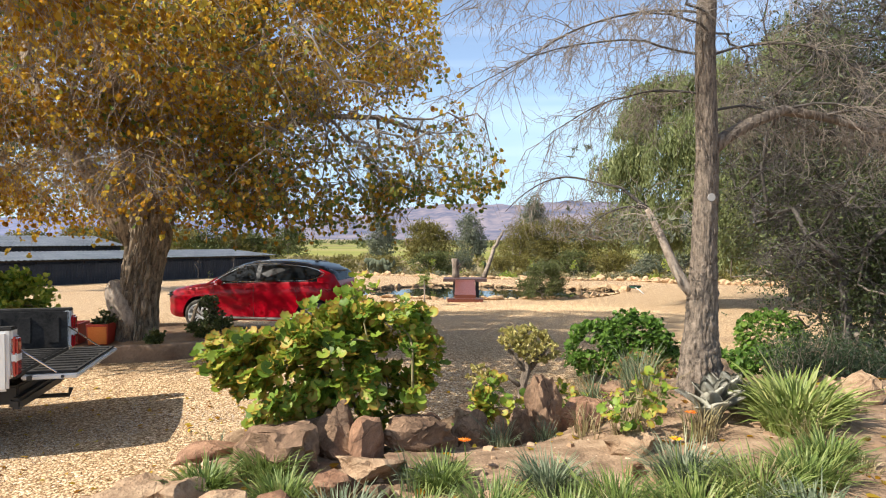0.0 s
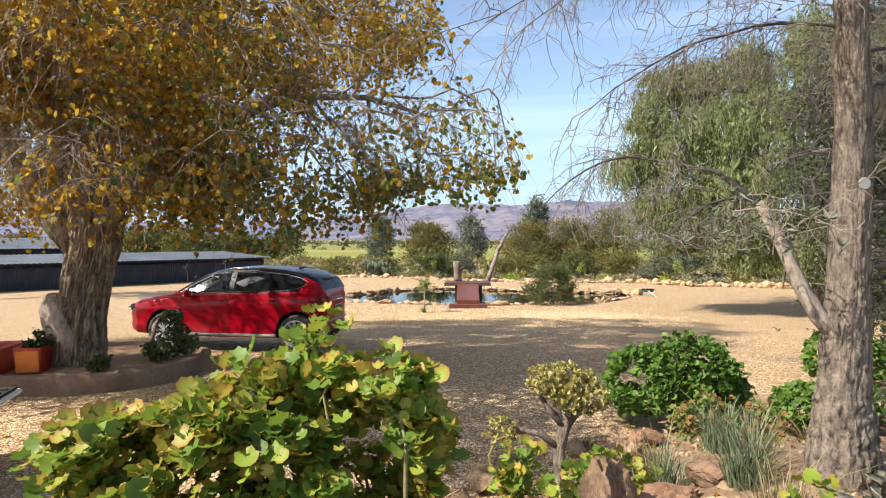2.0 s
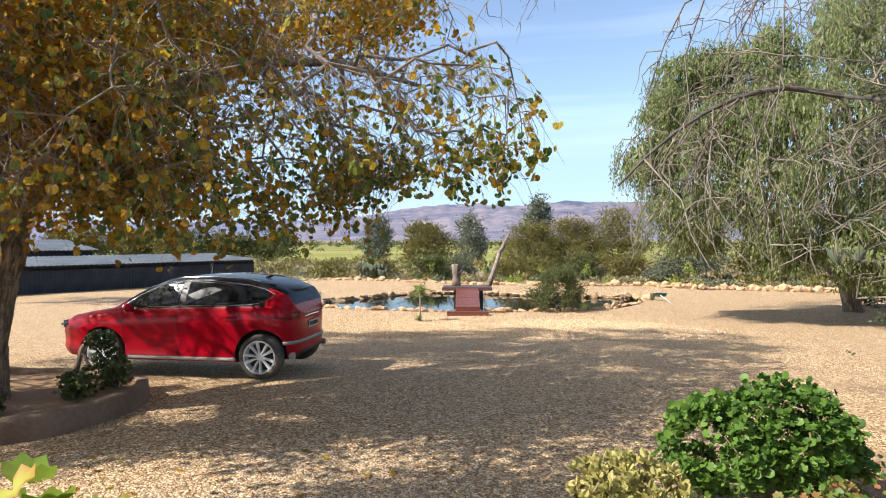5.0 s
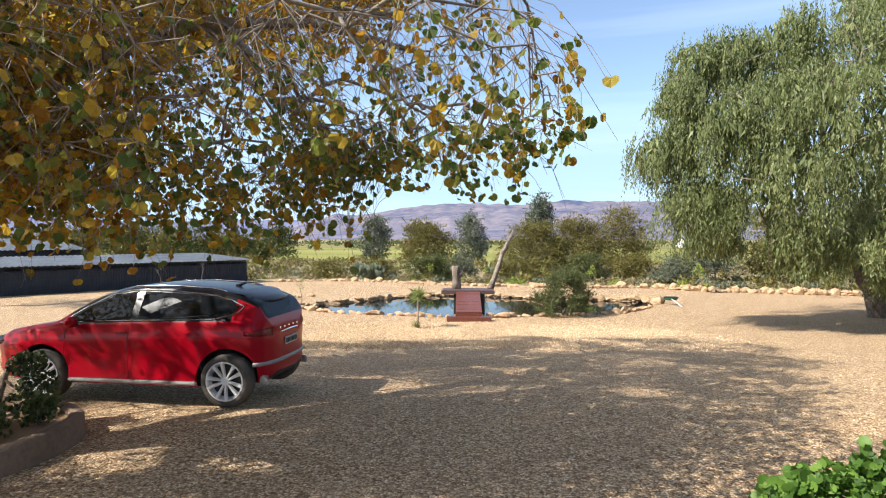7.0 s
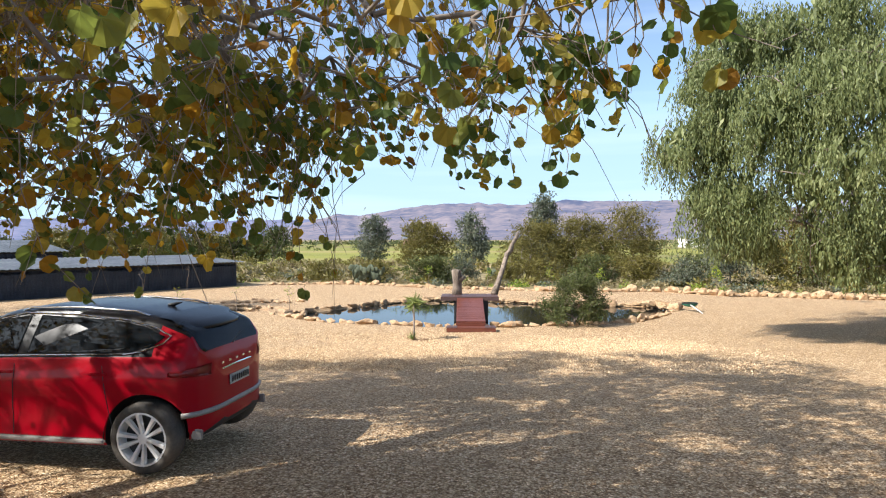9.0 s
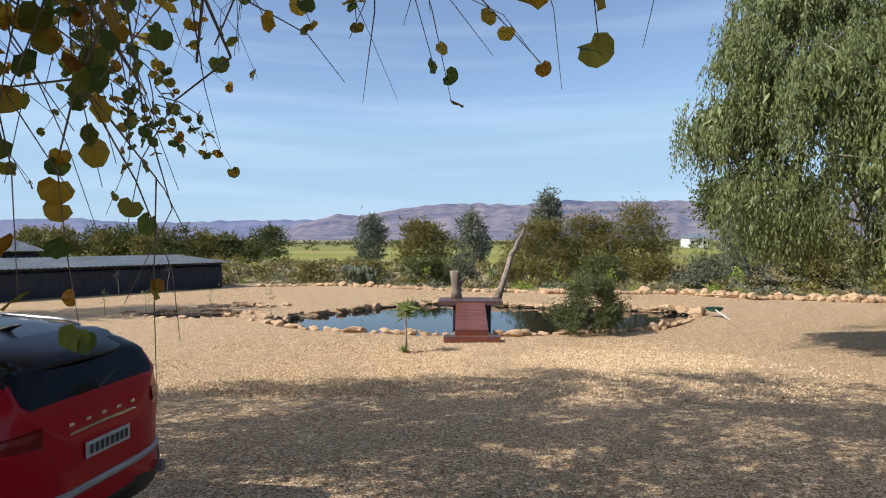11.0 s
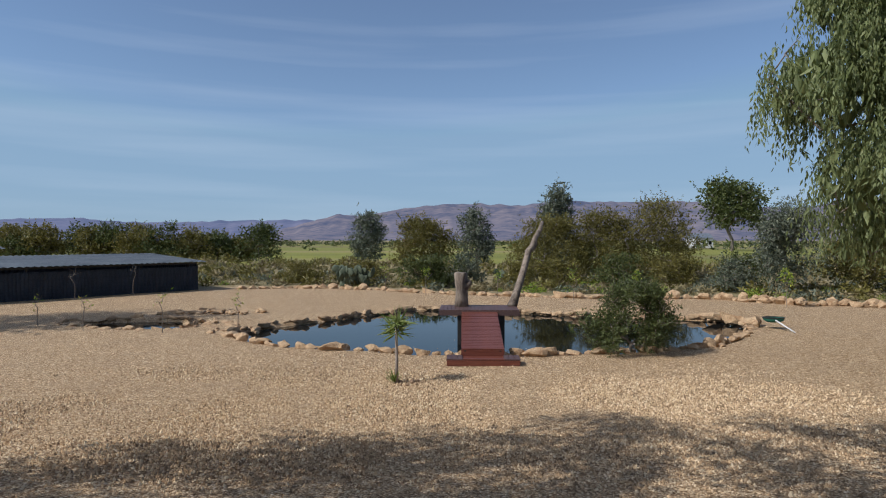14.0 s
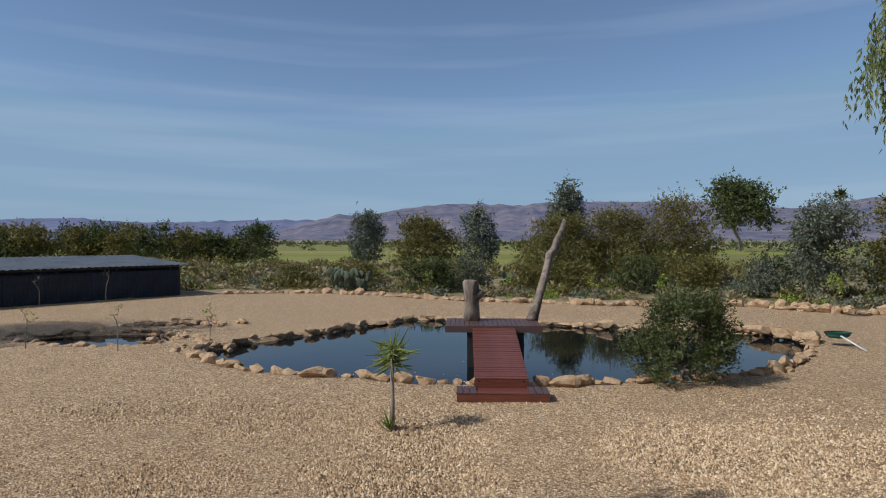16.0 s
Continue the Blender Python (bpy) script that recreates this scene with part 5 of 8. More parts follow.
def top_pane(x0, x1, half):
    """A pane lying on the body's upper side between x0 and x1."""
    bm, rows = bmesh.new(), []
    for x in np.linspace(x0, x1, 12):
        s = car_section(x)[9:]
        ys, zs = [p[0] for p in s][::-1], [p[1] for p in s][::-1]
        lim = min(half, ys[-1] * 0.93)
        rows.append([bm.verts.new((x, y, float(np.interp(abs(y), ys, zs)) + 0.007)) for y in np.linspace(-lim, lim, 21)])
    for a, b in zip(rows, rows[1:]):
        for j in range(20):
            bm.faces.new((a[j], b[j], b[j + 1], a[j + 1]))
    bmesh.ops.solidify(bm, geom=bm.faces[:], thickness=0.004)
    return bm


def spoiler_lip():
    """The roof's rear edge, drawn out past the glass."""
    bm, rows = bmesh.new(), []
    for x, up in ((-1.36, 0.004), (-1.5, 0.014), (-1.64, 0.034), (-1.76, 0.06), (-1.78, 0.05), (-1.76, 0.02), (-1.6, 0.0)):
        s = car_section(x)[9:]
        ys, zs = [p[0] for p in s][::-1], [p[1] for p in s][::-1]
        lim = np.interp(x, [-1.8, -1.36], [0.55, 0.59])
        rows.append([bm.verts.new((x + 0.1 * (y / lim) ** 2 * (x < -1.55), y, float(np.interp(abs(y) * 0.93, ys, zs)) + up)) for y in np.linspace(-lim, lim, 17)])
    for a, b in zip(rows, rows[1:]):
        for j in range(16):
            bm.faces.new((a[j], b[j], b[j + 1], a[j + 1]))
    return bm


def car_body():
    bm = bmesh.new()
    xs = np.unique(np.concatenate([np.linspace(-2.04, -1.7, 14), np.linspace(-1.7, 1.9, 44), np.linspace(1.9, 2.27, 12)]))
    rings = []
    for x in xs:
        s = car_section(x)
        loop = [(x, -y, z) for y, z in s] + [(x, y, z) for y, z in s[-2:0:-1]]
        rings.append([bm.verts.new(p) for p in loop])
    n = len(rings[0])
    for r0, r1 in zip(rings, rings[1:]):
        for j in range(n):
            f = bm.faces.new((r0[j], r0[(j + 1) % n], r1[(j + 1) % n], r1[j]))
            c = f.calc_center_median()
            k = min(j, n - 1 - j)
            if (k >= 9 and -1.42 < c.x < 1.0) or (k >= 13 and -1.75 < c.x <= -1.42):
                f.material_index = 1
            if k <= 1:
                f.material_index = 2
    bm.faces.new(rings[0][::-1])
    bm.faces.new(rings[-1])
    bmesh.ops.recalc_face_normals(bm, faces=bm.faces[:])
    return bm


def cut_out(ob, cutters):
    """Takes the cutters out of the mesh of ob, for good."""
    for c in cutters:
        mod = ob.modifiers.new("cut", "BOOLEAN")
        mod.operation, mod.object, mod.solver = "DIFFERENCE", c, "EXACT"
    bpy.context.view_layer.update()
    me = bpy.data.meshes.new_from_object(ob.evaluated_get(bpy.context.evaluated_depsgraph_get()))
    ob.modifiers.clear()
    ob.data = me
    for c in cutters:
        bpy.data.objects.remove(c)


def panel(points, off=0.006, side=-1, edge=10):
    """A pane on the car's flank through (x, z) corners, following its curve."""
    bm = bmesh.new()
    bm.faces.new([bm.verts.new((x, 0, z)) for x, z in points])
    bmesh.ops.triangulate(bm, faces=bm.faces[:])
    for _ in range(2):
        bmesh.ops.subdivide_edges(bm, edges=bm.edges[:], cuts=2)
    for v in bm.verts:
        v.co.y = side * (car_side_y(v.co.x, v.co.z) + off)
    bmesh.ops.solidify(bm, geom=bm.faces[:], thickness=0.004 * -side)
    return bm


def flank_strip(points, r, off=0.006, side=-1):
    pts = [(x, side * (car_side_y(x, z) + off), z) for x, z in points]
    return bm_tube(pts, r, 6)


def tail_lamp(side):
    """A slim lens wrapped round the rear corner."""
    bm, rows = bmesh.new(), []
    for x in np.linspace(-2.0, -1.62, 14):
        u = (x + 2.0) / 0.38
        rows.append([bm.verts.new((x - 0.006, side * (np.interp(x, CX, WIDE) * k + 0.012), z)) for k, z in ((0.985, 0.925 + 0.03 * u), (1.0, 0.955 + 0.02 * u), (0.99, 1.02 - 0.02 * u), (0.97, 1.045 - 0.04 * u))])
    for a, b in zip(rows, rows[1:]):
        for j in range(3):
            bm.faces.new((a[j], a[j + 1], b[j + 1], b[j]) if side > 0 else (a[j], b[j], b[j + 1], a[j + 1]))
    bmesh.ops.solidify(bm, geom=bm.faces[:], thickness=0.012)
    return bm


def tail_x(y, grow_by=0.0):
    """Where the body's end lies at the half width y."""
    return float(np.interp(abs(y) / 0.975, WIDE[:6], CX[:6])) - grow_by


def car():
    top = thing("suv", (-4.32, 14.86, -0.03), 173.5, "red crossover car with black roof parked on the gravel", "car")
    body = part("body", car_body(), [M_RED, M_BLACKPAINT, M_PLASTIC], top, smooth=True)
    cutters = []
    for wx in (-1.38, 1.34):
        for sy in (-1, 1):
            c = part("cutter", bm_lathe([(0.0, -0.3), (0.42, -0.3), (0.42, 0.3), (0.0, 0.3)], 40, None, pose(wx, sy * 0.86, 0.37, 90)), M_PLASTIC)
            bm = bmesh.new()
            bm.from_mesh(c.data)
            bmesh.ops.remove_doubles(bm, verts=bm.verts[:], dist=1e-4)
            bmesh.ops.recalc_face_normals(bm, faces=bm.faces[:])
            bm.to_mesh(c.data)
            bm.free()
            cutters.append(c)
    keep = body.parent
    body.parent = None
    cut_out(body, cutters)
    body.parent = keep
    body.data.polygons.foreach_set("use_smooth", np.full(len(body.data.polygons), True))
    body.data.set_sharp_from_angle(angle=radians(35))
    tyre, rim, well = wheel_meshes()
    mesh = {}
    for nm, bm, mt in (("tyre", tyre, M_RUBBER), ("rim", rim, M_ALLOY), ("dark_backing", well, M_PLASTIC)):
        ob = part(nm, bm, mt, smooth=nm == "tyre")
        mesh[nm] = ob.data
        bpy.data.objects.remove(ob)
    for wx in (-1.38, 1.34):
        for sy in (-1, 1):
            w = new("wheel")
            w.parent = top
            w.matrix_basis = pose(wx, sy * 0.8, 0.355, 0, rng.uniform(0, 90), 0 if sy < 0 else 180)
            # the disc faces outwards
            for nm in mesh:
                under(nm, mesh[nm], w)
            arch = bm_tube([(wx + 0.424 * math.cos(a), sy * 0.955 * float(np.interp(wx + 0.424 * math.cos(a), CX, WIDE)), 0.37 + 0.424 * math.sin(a)) for a in np.linspace(-0.12, math.pi + 0.12, 30)], 0.011, 6)
            part("wheel_arch", arch, M_RED, top, smooth=True)
    for sy in (-1, 1):
        part("front_side_window", panel([(0.98, 1.11), (0.02, 1.16), (0.02, 1.515), (0.3, 1.475), (0.62, 1.34)], 0.006, sy), M_GLASS_DARK, top)
        part("rear_side_window", panel([(-0.1, 1.165), (-1.2, 1.195), (-1.45, 1.26), (-1.52, 1.33), (-1.3, 1.42), (-0.9, 1.485), (-0.1, 1.52)], 0.006, sy), M_GLASS_DARK, top)
        part("window_trim", flank_strip([(1.1, 1.085), (0.5, 1.12), (-0.4, 1.15), (-1.15, 1.17), (-1.35, 1.2), (-1.52, 1.27), (-1.57, 1.335), (-1.4, 1.41), (-1.1, 1.475), (-0.5, 1.53), (0.1, 1.535), (0.4, 1.465), (0.75, 1.3), (1.02, 1.12)], 0.009, 0.006, sy), M_CHROME, top)
        part("sill", bm_box(1.92, 0.05, 0.062, (-0.02, sy * 0.895, 0.315), 0.02), M_CLAD, top)
        part("rear_skirt", bm_box(0.2, 0.04, 0.1, (-1.9, sy * 0.7, 0.36), 0.015), M_CLAD, top)
        for hx in (0.12, -0.92):
            part("door_handle", bm_box(0.2, 0.035, 0.028, (hx, sy * 0.925, 0.98), 0.012), M_RED, top)
        for lx in (0.02, -1.02, 0.98):
            part("door_seam", bm_tube([(lx + (0.1 if lx < -1 else 0) * (z - 0.7) * 2, sy * (car_side_y(lx, z) if z > 0.83 else 0.912 + 0.008 * (z > 0.6)), z) for z in np.linspace(0.36, 1.06, 12)], 0.0045, 5), M_PLASTIC, top)
        mir = thing("mirror")
        mir.parent = top
        mir.empty_display_size = 0.05
        part("mirror_housing", bm_box(0.12, 0.2, 0.14, (0.78, sy * 1.02, 1.12), 0.04), M_RED, mir, smooth=True)
        part("mirror_foot", bm_box(0.07, 0.12, 0.03, (0.8, sy * 0.93, 1.06), 0.01), M_PLASTIC, mir)
        part("tail_lamp", tail_lamp(sy), M_TAIL, top, smooth=True)
        part("headlamp", bm_box(0.34, 0.3, 0.12, (2.05, sy * 0.64, 0.80), 0.05), M_GLASS_DARK, top, smooth=True)
        part("roof_rail", bm_tube([(0.2, sy * 0.575, 1.545), (0.1, sy * 0.575, 1.582), (-0.5, sy * 0.575, 1.596), (-1.1, sy * 0.57, 1.56), (-1.25, sy * 0.57, 1.52)], 0.012, 8), M_CHROME, top, smooth=True)
    # glass front and back
    part("windscreen", top_pane(0.52, 1.12, 0.62), M_GLASS_DARK, top)
    part("rear_window", top_pane(-1.93, -1.56, 0.62), M_GLASS_DARK, top)
    part("spoiler", spoiler_lip(), M_BLACKPAINT, top, smooth=True)
    part("antenna_fin", bm_tube([(-1.1, 0, 1.555), (-1.2, 0, 1.585), (-1.26, 0, 1.6)], [0.03, 0.016, 0.004], 8), M_BLACKPAINT, top)
    part("wiper", bm_tube([(-1.93, 0.0, 1.165), (-1.86, -0.2, 1.23), (-1.84, -0.36, 1.25)], [0.014, 0.01, 0.006], 6), M_PLASTIC, top)
    part("tailgate_trim", bm_tube([(tail_x(y, 0.0) + 0.03, y, 0.945 - 0.02 * abs(y)) for y in np.linspace(-0.6, 0.6, 17)], 0.014, 6), M_CHROME, top)
    plate = part("number_plate", bm_box(0.012, 0.44, 0.11, (-2.06, 0, 0.8), 0.003), M_PLATE, top)
    for i in range(8):
        part("plate_bar", bm_box(0.004, 0.028, 0.062, (-2.078, -0.175 + i * 0.05, 0.8)), M_PLASTIC, plate)
    for i, y in enumerate((-0.3, -0.15, 0.0, 0.15, 0.3)):
        part("badge_bar", bm_box(0.012, 0.045, 0.022, (tail_x(y) + 0.035, y, 1.0), 0.003), M_CHROME, top)
    part("bumper_trim", bm_tube([(tail_x(y, 0.004), y, 0.56) for y in np.linspace(-0.8, 0.8, 25)], 0.028, 8), M_CLAD, top, smooth=True)
    part("rear_diffuser", bm_box(0.1, 0.9, 0.1, (-1.9, 0, 0.42), 0.03), M_PLASTIC, top)
    part("grille", bm_box(0.05, 0.9, 0.22, (2.22, 0, 0.64), 0.02), M_PLASTIC, top)
    # short rear overhang
    for ob in top.children_recursive:
        if ob.type == "MESH" and (ob.parent == top or ob.parent == plate):
            for v in ob.data.vertices:
                if v.co.x < -1.75:
                    v.co.x = -1.75 + (v.co.x + 1.75) * 0.6
    return top


car()

# ---- shrubs and trees behind the pond ----
def crown_leaves(parts_, n, size, material, droop=0.0, shape=SLIM, faces=SLIM_F, shell=0.6, low=None):
    at = lobes(n, parts_, shell)
    if low is not None:
        at = at[at[:, 2] > low]
    k = len(at)
    along = unit(k) + np.array([0, 0, -droop])
    return leaves_mesh("crown", at, along, rng.uniform(0.6, 1.3, k) * size, material, shape, faces)


def clumped(w, d, h, base, n, seed):
    """Uneven clumps filling a crown w wide, d deep and h high above base."""
    r = np.random.default_rng(seed)
    out = []
    for _ in range(n):
        u = r.uniform(0.06, 0.9)
        a, q = r.uniform(0, 2 * np.pi), math.sqrt(r.uniform(0, 1)) * 0.8
        wide = (1 - 0.62 * u ** 2.2) * (0.75 + 0.25 * min(1, u * 4))
        s = r.uniform(0.07, 0.22)
        out.append(((q * math.cos(a) * w / 2 * wide, q * math.sin(a) * d / 2 * wide, base + h * u), (w * s * 0.72, d * s * 0.72, h * s * 0.85), s ** 2))
    return out


def tufted(parts_, n, size, material, droop, shape, faces, low):
    """Leaves thickest at the heart of each clump and thinning outwards, in small sprays."""
    share = np.array([p[2] for p in parts_])
    who = rng.choice(len(parts_), max(1, n // 7), p=share / share.sum())
    c, r = np.array([p[0] for p in parts_])[who], np.array([p[1] for p in parts_])[who]
    q = rng.normal(0, 0.46, (len(who), 3))
    spray = np.repeat(c + r * q, 7, 0)
    out = np.repeat(q * np.array([1, 1, 0.6]) + np.array([0, 0, 0.5 - droop]) + rng.normal(0, 0.4, (len(who), 3)), 7, 0)
    out /= np.linalg.norm(out, axis=1)[:, None] + 1e-9
    at = spray + out * (rng.uniform(0, 2.6, len(spray)) * size)[:, None] + rng.normal(0, size * 0.3, spray.shape)
    keep = at[:, 2] > low
    at, out = at[keep], out[keep]
    along = out + rng.normal(0, 0.6, at.shape) + np.array([0, 0, -droop])
    return leaves_mesh("crown", at, along, rng.uniform(0.6, 1.3, len(at)) * size, material, shape, faces)


WIDE_LEAF = SLIM * np.array([2.2, 1, 1])


def shrub(name, at, w, d, h, material, leaves, size, label, category="shrub", clumps_n=14, base=0.12, droop=0.1, seed=1, trunk=0.05, shape=WIDE_LEAF, faces=SLIM_F, group="", twig=None):
    top = thing(name, (at[0], at[1], sample_ground(at[0], at[1]) if len(at) < 3 else at[2]), 0, label, category, group)
    lob = clumped(w, d, h * (1 - base), h * base, int(clumps_n * 3), seed)
    targets = lobes(60 + clumps_n * 3, lob, 0.3)
    targets[:, 2] = np.maximum(targets[:, 2], 0.05 * h)
    arr, par, r = grow([[(0, 0, -0.05), (0, 0, h * 0.08), (0.02, 0.01, h * 0.16)]], targets, max(0.06, h * 0.07), 0.2, 0.06, trunk * 0.09, 0.42)
    under("stem", limb_mesh("stem", arr, par, r, twig or M_TWIG, 0, 9, 4), top)
    under("crown", tufted(lob, int(leaves * 1.35), size * 0.95, material, droop, shape, faces, 0.02), top)
    return top


BACK = "scrub trees behind the pond"
shrub("gum_sapling", (-11.1, 85.0), 5.6, 4.6, 6.0, M_LEAF_GUM, 8000, 0.22, "slender grey-green gum sapling behind the stone border", "tree", 16, 0.1, 0.5, 3, 0.09, group=BACK)
shrub("acacia_tree", (-4.3, 79.0), 8.4, 5.0, 5.6, M_LEAF_OLIVE, 13000, 0.2, "brown-green acacia with a rounded ragged crown", "tree", 18, 0.1, 0.1, 5, 0.09, group=BACK)
shrub("gum_sapling", (1.4, 77.0), 4.6, 4.0, 6.2, M_LEAF_GUM, 8000, 0.21, "slender grey-green gum sapling behind the stone border", "tree", 16, 0.08, 0.5, 8, 0.09, group=BACK)
shrub("dark_bush", (-2.2, 50.0), 4.8, 2.2, 1.8, M_LEAF_BUSH, 7000, 0.12, "dense dark green bush behind the stone border", "shrub", 18, 0.02, 0.1, 12, 0.06, group=BACK)
shrub("gum_tree", (7.5, 63.0), 3.2, 3.0, 7.2, M_LEAF_GUM, 9500, 0.19, "tall grey-green gum rising over the acacias", "tree", 18, 0.05, 0.5, 21, 0.12, group=BACK)
shrub("acacia_tree", (6.0, 56.0), 6.8, 4.0, 4.4, M_LEAF_OLIVE, 21000, 0.115, "wide olive-green acacia with a dense low crown", "tree", 24, 0.03, 0.1, 31, 0.09, group=BACK)
shrub("acacia_tree", (10.0, 56.5), 6.8, 4.2, 4.9, M_LEAF_OLIVE, 21000, 0.115, "wide olive-green acacia with a dense low crown", "tree", 24, 0.03, 0.1, 41, 0.09, group=BACK)
shrub("acacia_tree", (13.7, 56.0), 6.6, 4.4, 5.7, M_LEAF_OLIVE, 21000, 0.115, "wide olive-green acacia with a dense low crown", "tree", 24, 0.05, 0.1, 53, 0.09, group=BACK)
shrub("scrub_bush", (3.2, 49.6), 3.0, 1.6, 1.5, M_LEAF_OLIVE, 2600, 0.12, "low dry olive bush at the stone border", "shrub", 12, 0.02, 0.1, 57, 0.05, group=BACK)
shrub("scrub_bush", (14.4, 47.5), 3.0, 2.0, 1.7, M_LEAF_GUM, 2800, 0.12, "low grey bush at the stone border", "shrub", 12, 0.02, 0.1, 61, 0.05, group=BACK)
shrub("gum_tree", (17.0, 46.5), 4.4, 3.6, 5.0, M_LEAF_GUM, 12000, 0.13, "grey-green gum with drooping leaves", "tree", 18, 0.1, 0.5, 67, 0.1, group=BACK)
shrub("acacia_tree", (21.5, 47.0), 5.4, 4.2, 4.9, M_LEAF_OLIVE, 9000, 0.17, "wide olive-green acacia with a dense low crown", "tree", 24, 0.05, 0.1, 71, 0.09, group=BACK)
shrub("acacia_tree", (26.5, 46.0), 6.0, 4.2, 5.4, M_LEAF_BUSH, 9000, 0.18, "dark green acacia with a dense low crown", "tree", 24, 0.05, 0.1, 77, 0.09, group=BACK)
shrub("acacia_tree", (32.0, 43.0), 7.0, 5.0, 6.5, M_LEAF_BUSH, 9000, 0.2, "dark green acacia with a dense low crown", "tree", 24, 0.05, 0.1, 79, 0.1, group=BACK)
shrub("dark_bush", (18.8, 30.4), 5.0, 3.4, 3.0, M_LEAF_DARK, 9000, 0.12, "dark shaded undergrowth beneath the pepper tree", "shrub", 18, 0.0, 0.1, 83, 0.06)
for i, (x, y, w, h) in enumerate(((5.6, 50.0, 3.6, 1.7), (9.0, 49.6, 4.0, 2.0), (12.2, 49.2, 3.6, 1.8), (-0.2, 52.5, 3.4, 1.7), (-6.5, 53.0, 4.0, 1.4), (16.0, 49.0, 3.8, 2.2), (-10.5, 54.0, 3.6, 1.3))):
    shrub("scrub_bush", (x, y), w, 1.8, h, [M_LEAF_OLIVE, M_LEAF_BUSH, M_LEAF_OLIVE, M_LEAF_GUM][i % 4], 3200, 0.13, "low dense scrub bush behind the stone border", "shrub", 14, 0.0, 0.1, 700 + i, 0.05, group=BACK)
for i in range(20):
    x = -66 + i * 2.1 + rng.uniform(-1, 1)
    shrub("hedge_tree", (x, 92 + rng.uniform(-5, 5)), 7.4, 4.0, rng.uniform(3.2, 4.9), [M_LEAF_OLIVE, M_LEAF_BUSH, M_LEAF_OLIVE][i % 3], 2800, 0.3, "low dark tree in the windbreak behind the sheds", "tree", 12, 0.02, 0.1, 90 + i, 0.1, group="windbreak trees")
shrub("gum_tree_tall", (68, 168), 19, 14, 17.5, M_LEAF_BUSH, 6500, 0.75, "tall spreading gum tree by the far farmhouse", "tree", 18, 0.35, 0.3, 131, 0.6)


def palm():
    top = thing("palm_tree", (106, 190, -0.9), 0, "tall fan palm beside the far farmhouse", "tree")
    part("trunk", bm_tube([(0, 0, 0), (0.1, 0, 8), (0, 0, 15.5)], [0.35, 0.28, 0.25], 8), M_TWIG, top)
    at = np.tile([0, 0, 15.6], (60, 1))
    under("crown", leaves_mesh("crown", at, unit(60, -0.7, 0.9), rng.uniform(1.6, 2.6, 60), M_LEAF_BUSH, SLIM * np.array([1.6, 1, 1]), SLIM_F), top)


palm()


def far_house(at, w, d, h, wall, label):
    top = thing("farmhouse", at, 8, label, "house")
    part("wall", bm_box(w, d, h, (0, 0, h / 2)), wall, top)
    bm = bmesh.new()
    a = [bm.verts.new(p) for p in ((-w / 2 - 0.3, -d / 2 - 0.3, h), (w / 2 + 0.3, -d / 2 - 0.3, h), (w / 2 + 0.3, d / 2 + 0.3, h), (-w / 2 - 0.3, d / 2 + 0.3, h), (-w / 2 - 0.3, 0, h + 1.8), (w / 2 + 0.3, 0, h + 1.8))]
    for q in ((0, 1, 5, 4), (2, 3, 4, 5), (1, 2, 5), (3, 0, 4), (3, 2, 1, 0)):
        bm.faces.new([a[i] for i in q])
    part("roof", bm, M_TIN_ROOF, top)
    for i in range(3):
        part("window", bm_box(1.0, 0.08, 1.2, (-w / 3 + i * w / 3, -d / 2 - 0.02, h * 0.55)), M_GLASS_DARK, top)


M_WHITEWASH = simple("whitewash", (0.62, 0.6, 0.56), (0.78, 0.76, 0.72), 0.4, 8, 0.9, 0.1)
M_BRICKWALL = simple("tan_wall", (0.34, 0.22, 0.14), (0.46, 0.32, 0.22), 0.4, 8, 0.9, 0.1)
far_house((84, 230, -0.9), 7, 6, 3.4, M_WHITEWASH, "white farmhouse with a pitched roof among far trees")
far_house((-22.0, 268, -0.9), 7, 6, 3.4, M_BRICKWALL, "small tan farm building beyond the green field")


def scatter_bushes(name, n, where, size, material, label, leaf, each=26):
    """Countless low scrub, as one mesh."""
    at, al, sz = [], [], []
    for _ in range(n):
        x, y = where()
        s = size * rng.uniform(0.5, 1.5)
        k = each
        u = unit(k, -0.1, 1.0) * rng.uniform(0.4, 1, (k, 1)) * np.array([s, s, s * 0.75])
        at.append(u + np.array([x, y, sample_ground(x, y)]))
        al.append(unit(k, -0.2, 1.0))
        sz.append(np.full(k, leaf * s))
    me = leaves_mesh(name, np.concatenate(at), np.concatenate(al), np.concatenate(sz), material, SLIM * np.array([1.6, 1, 1]), SLIM_F)
    return tagged(under(name, me), label, "scrub", kind="stuff")


def behind_border():
    x = rng.uniform(-30, 30)
    edge = np.interp(x, [-60, -19, -12.5, -7.5, -4, -0.8, 4.2, 12, 15, 60], [50, 50, 51.0, 50.6, 49.2, 47.2, 45.7, 44.9, 42.4, 39])
    return x, edge + 0.2 + rng.exponential(7)


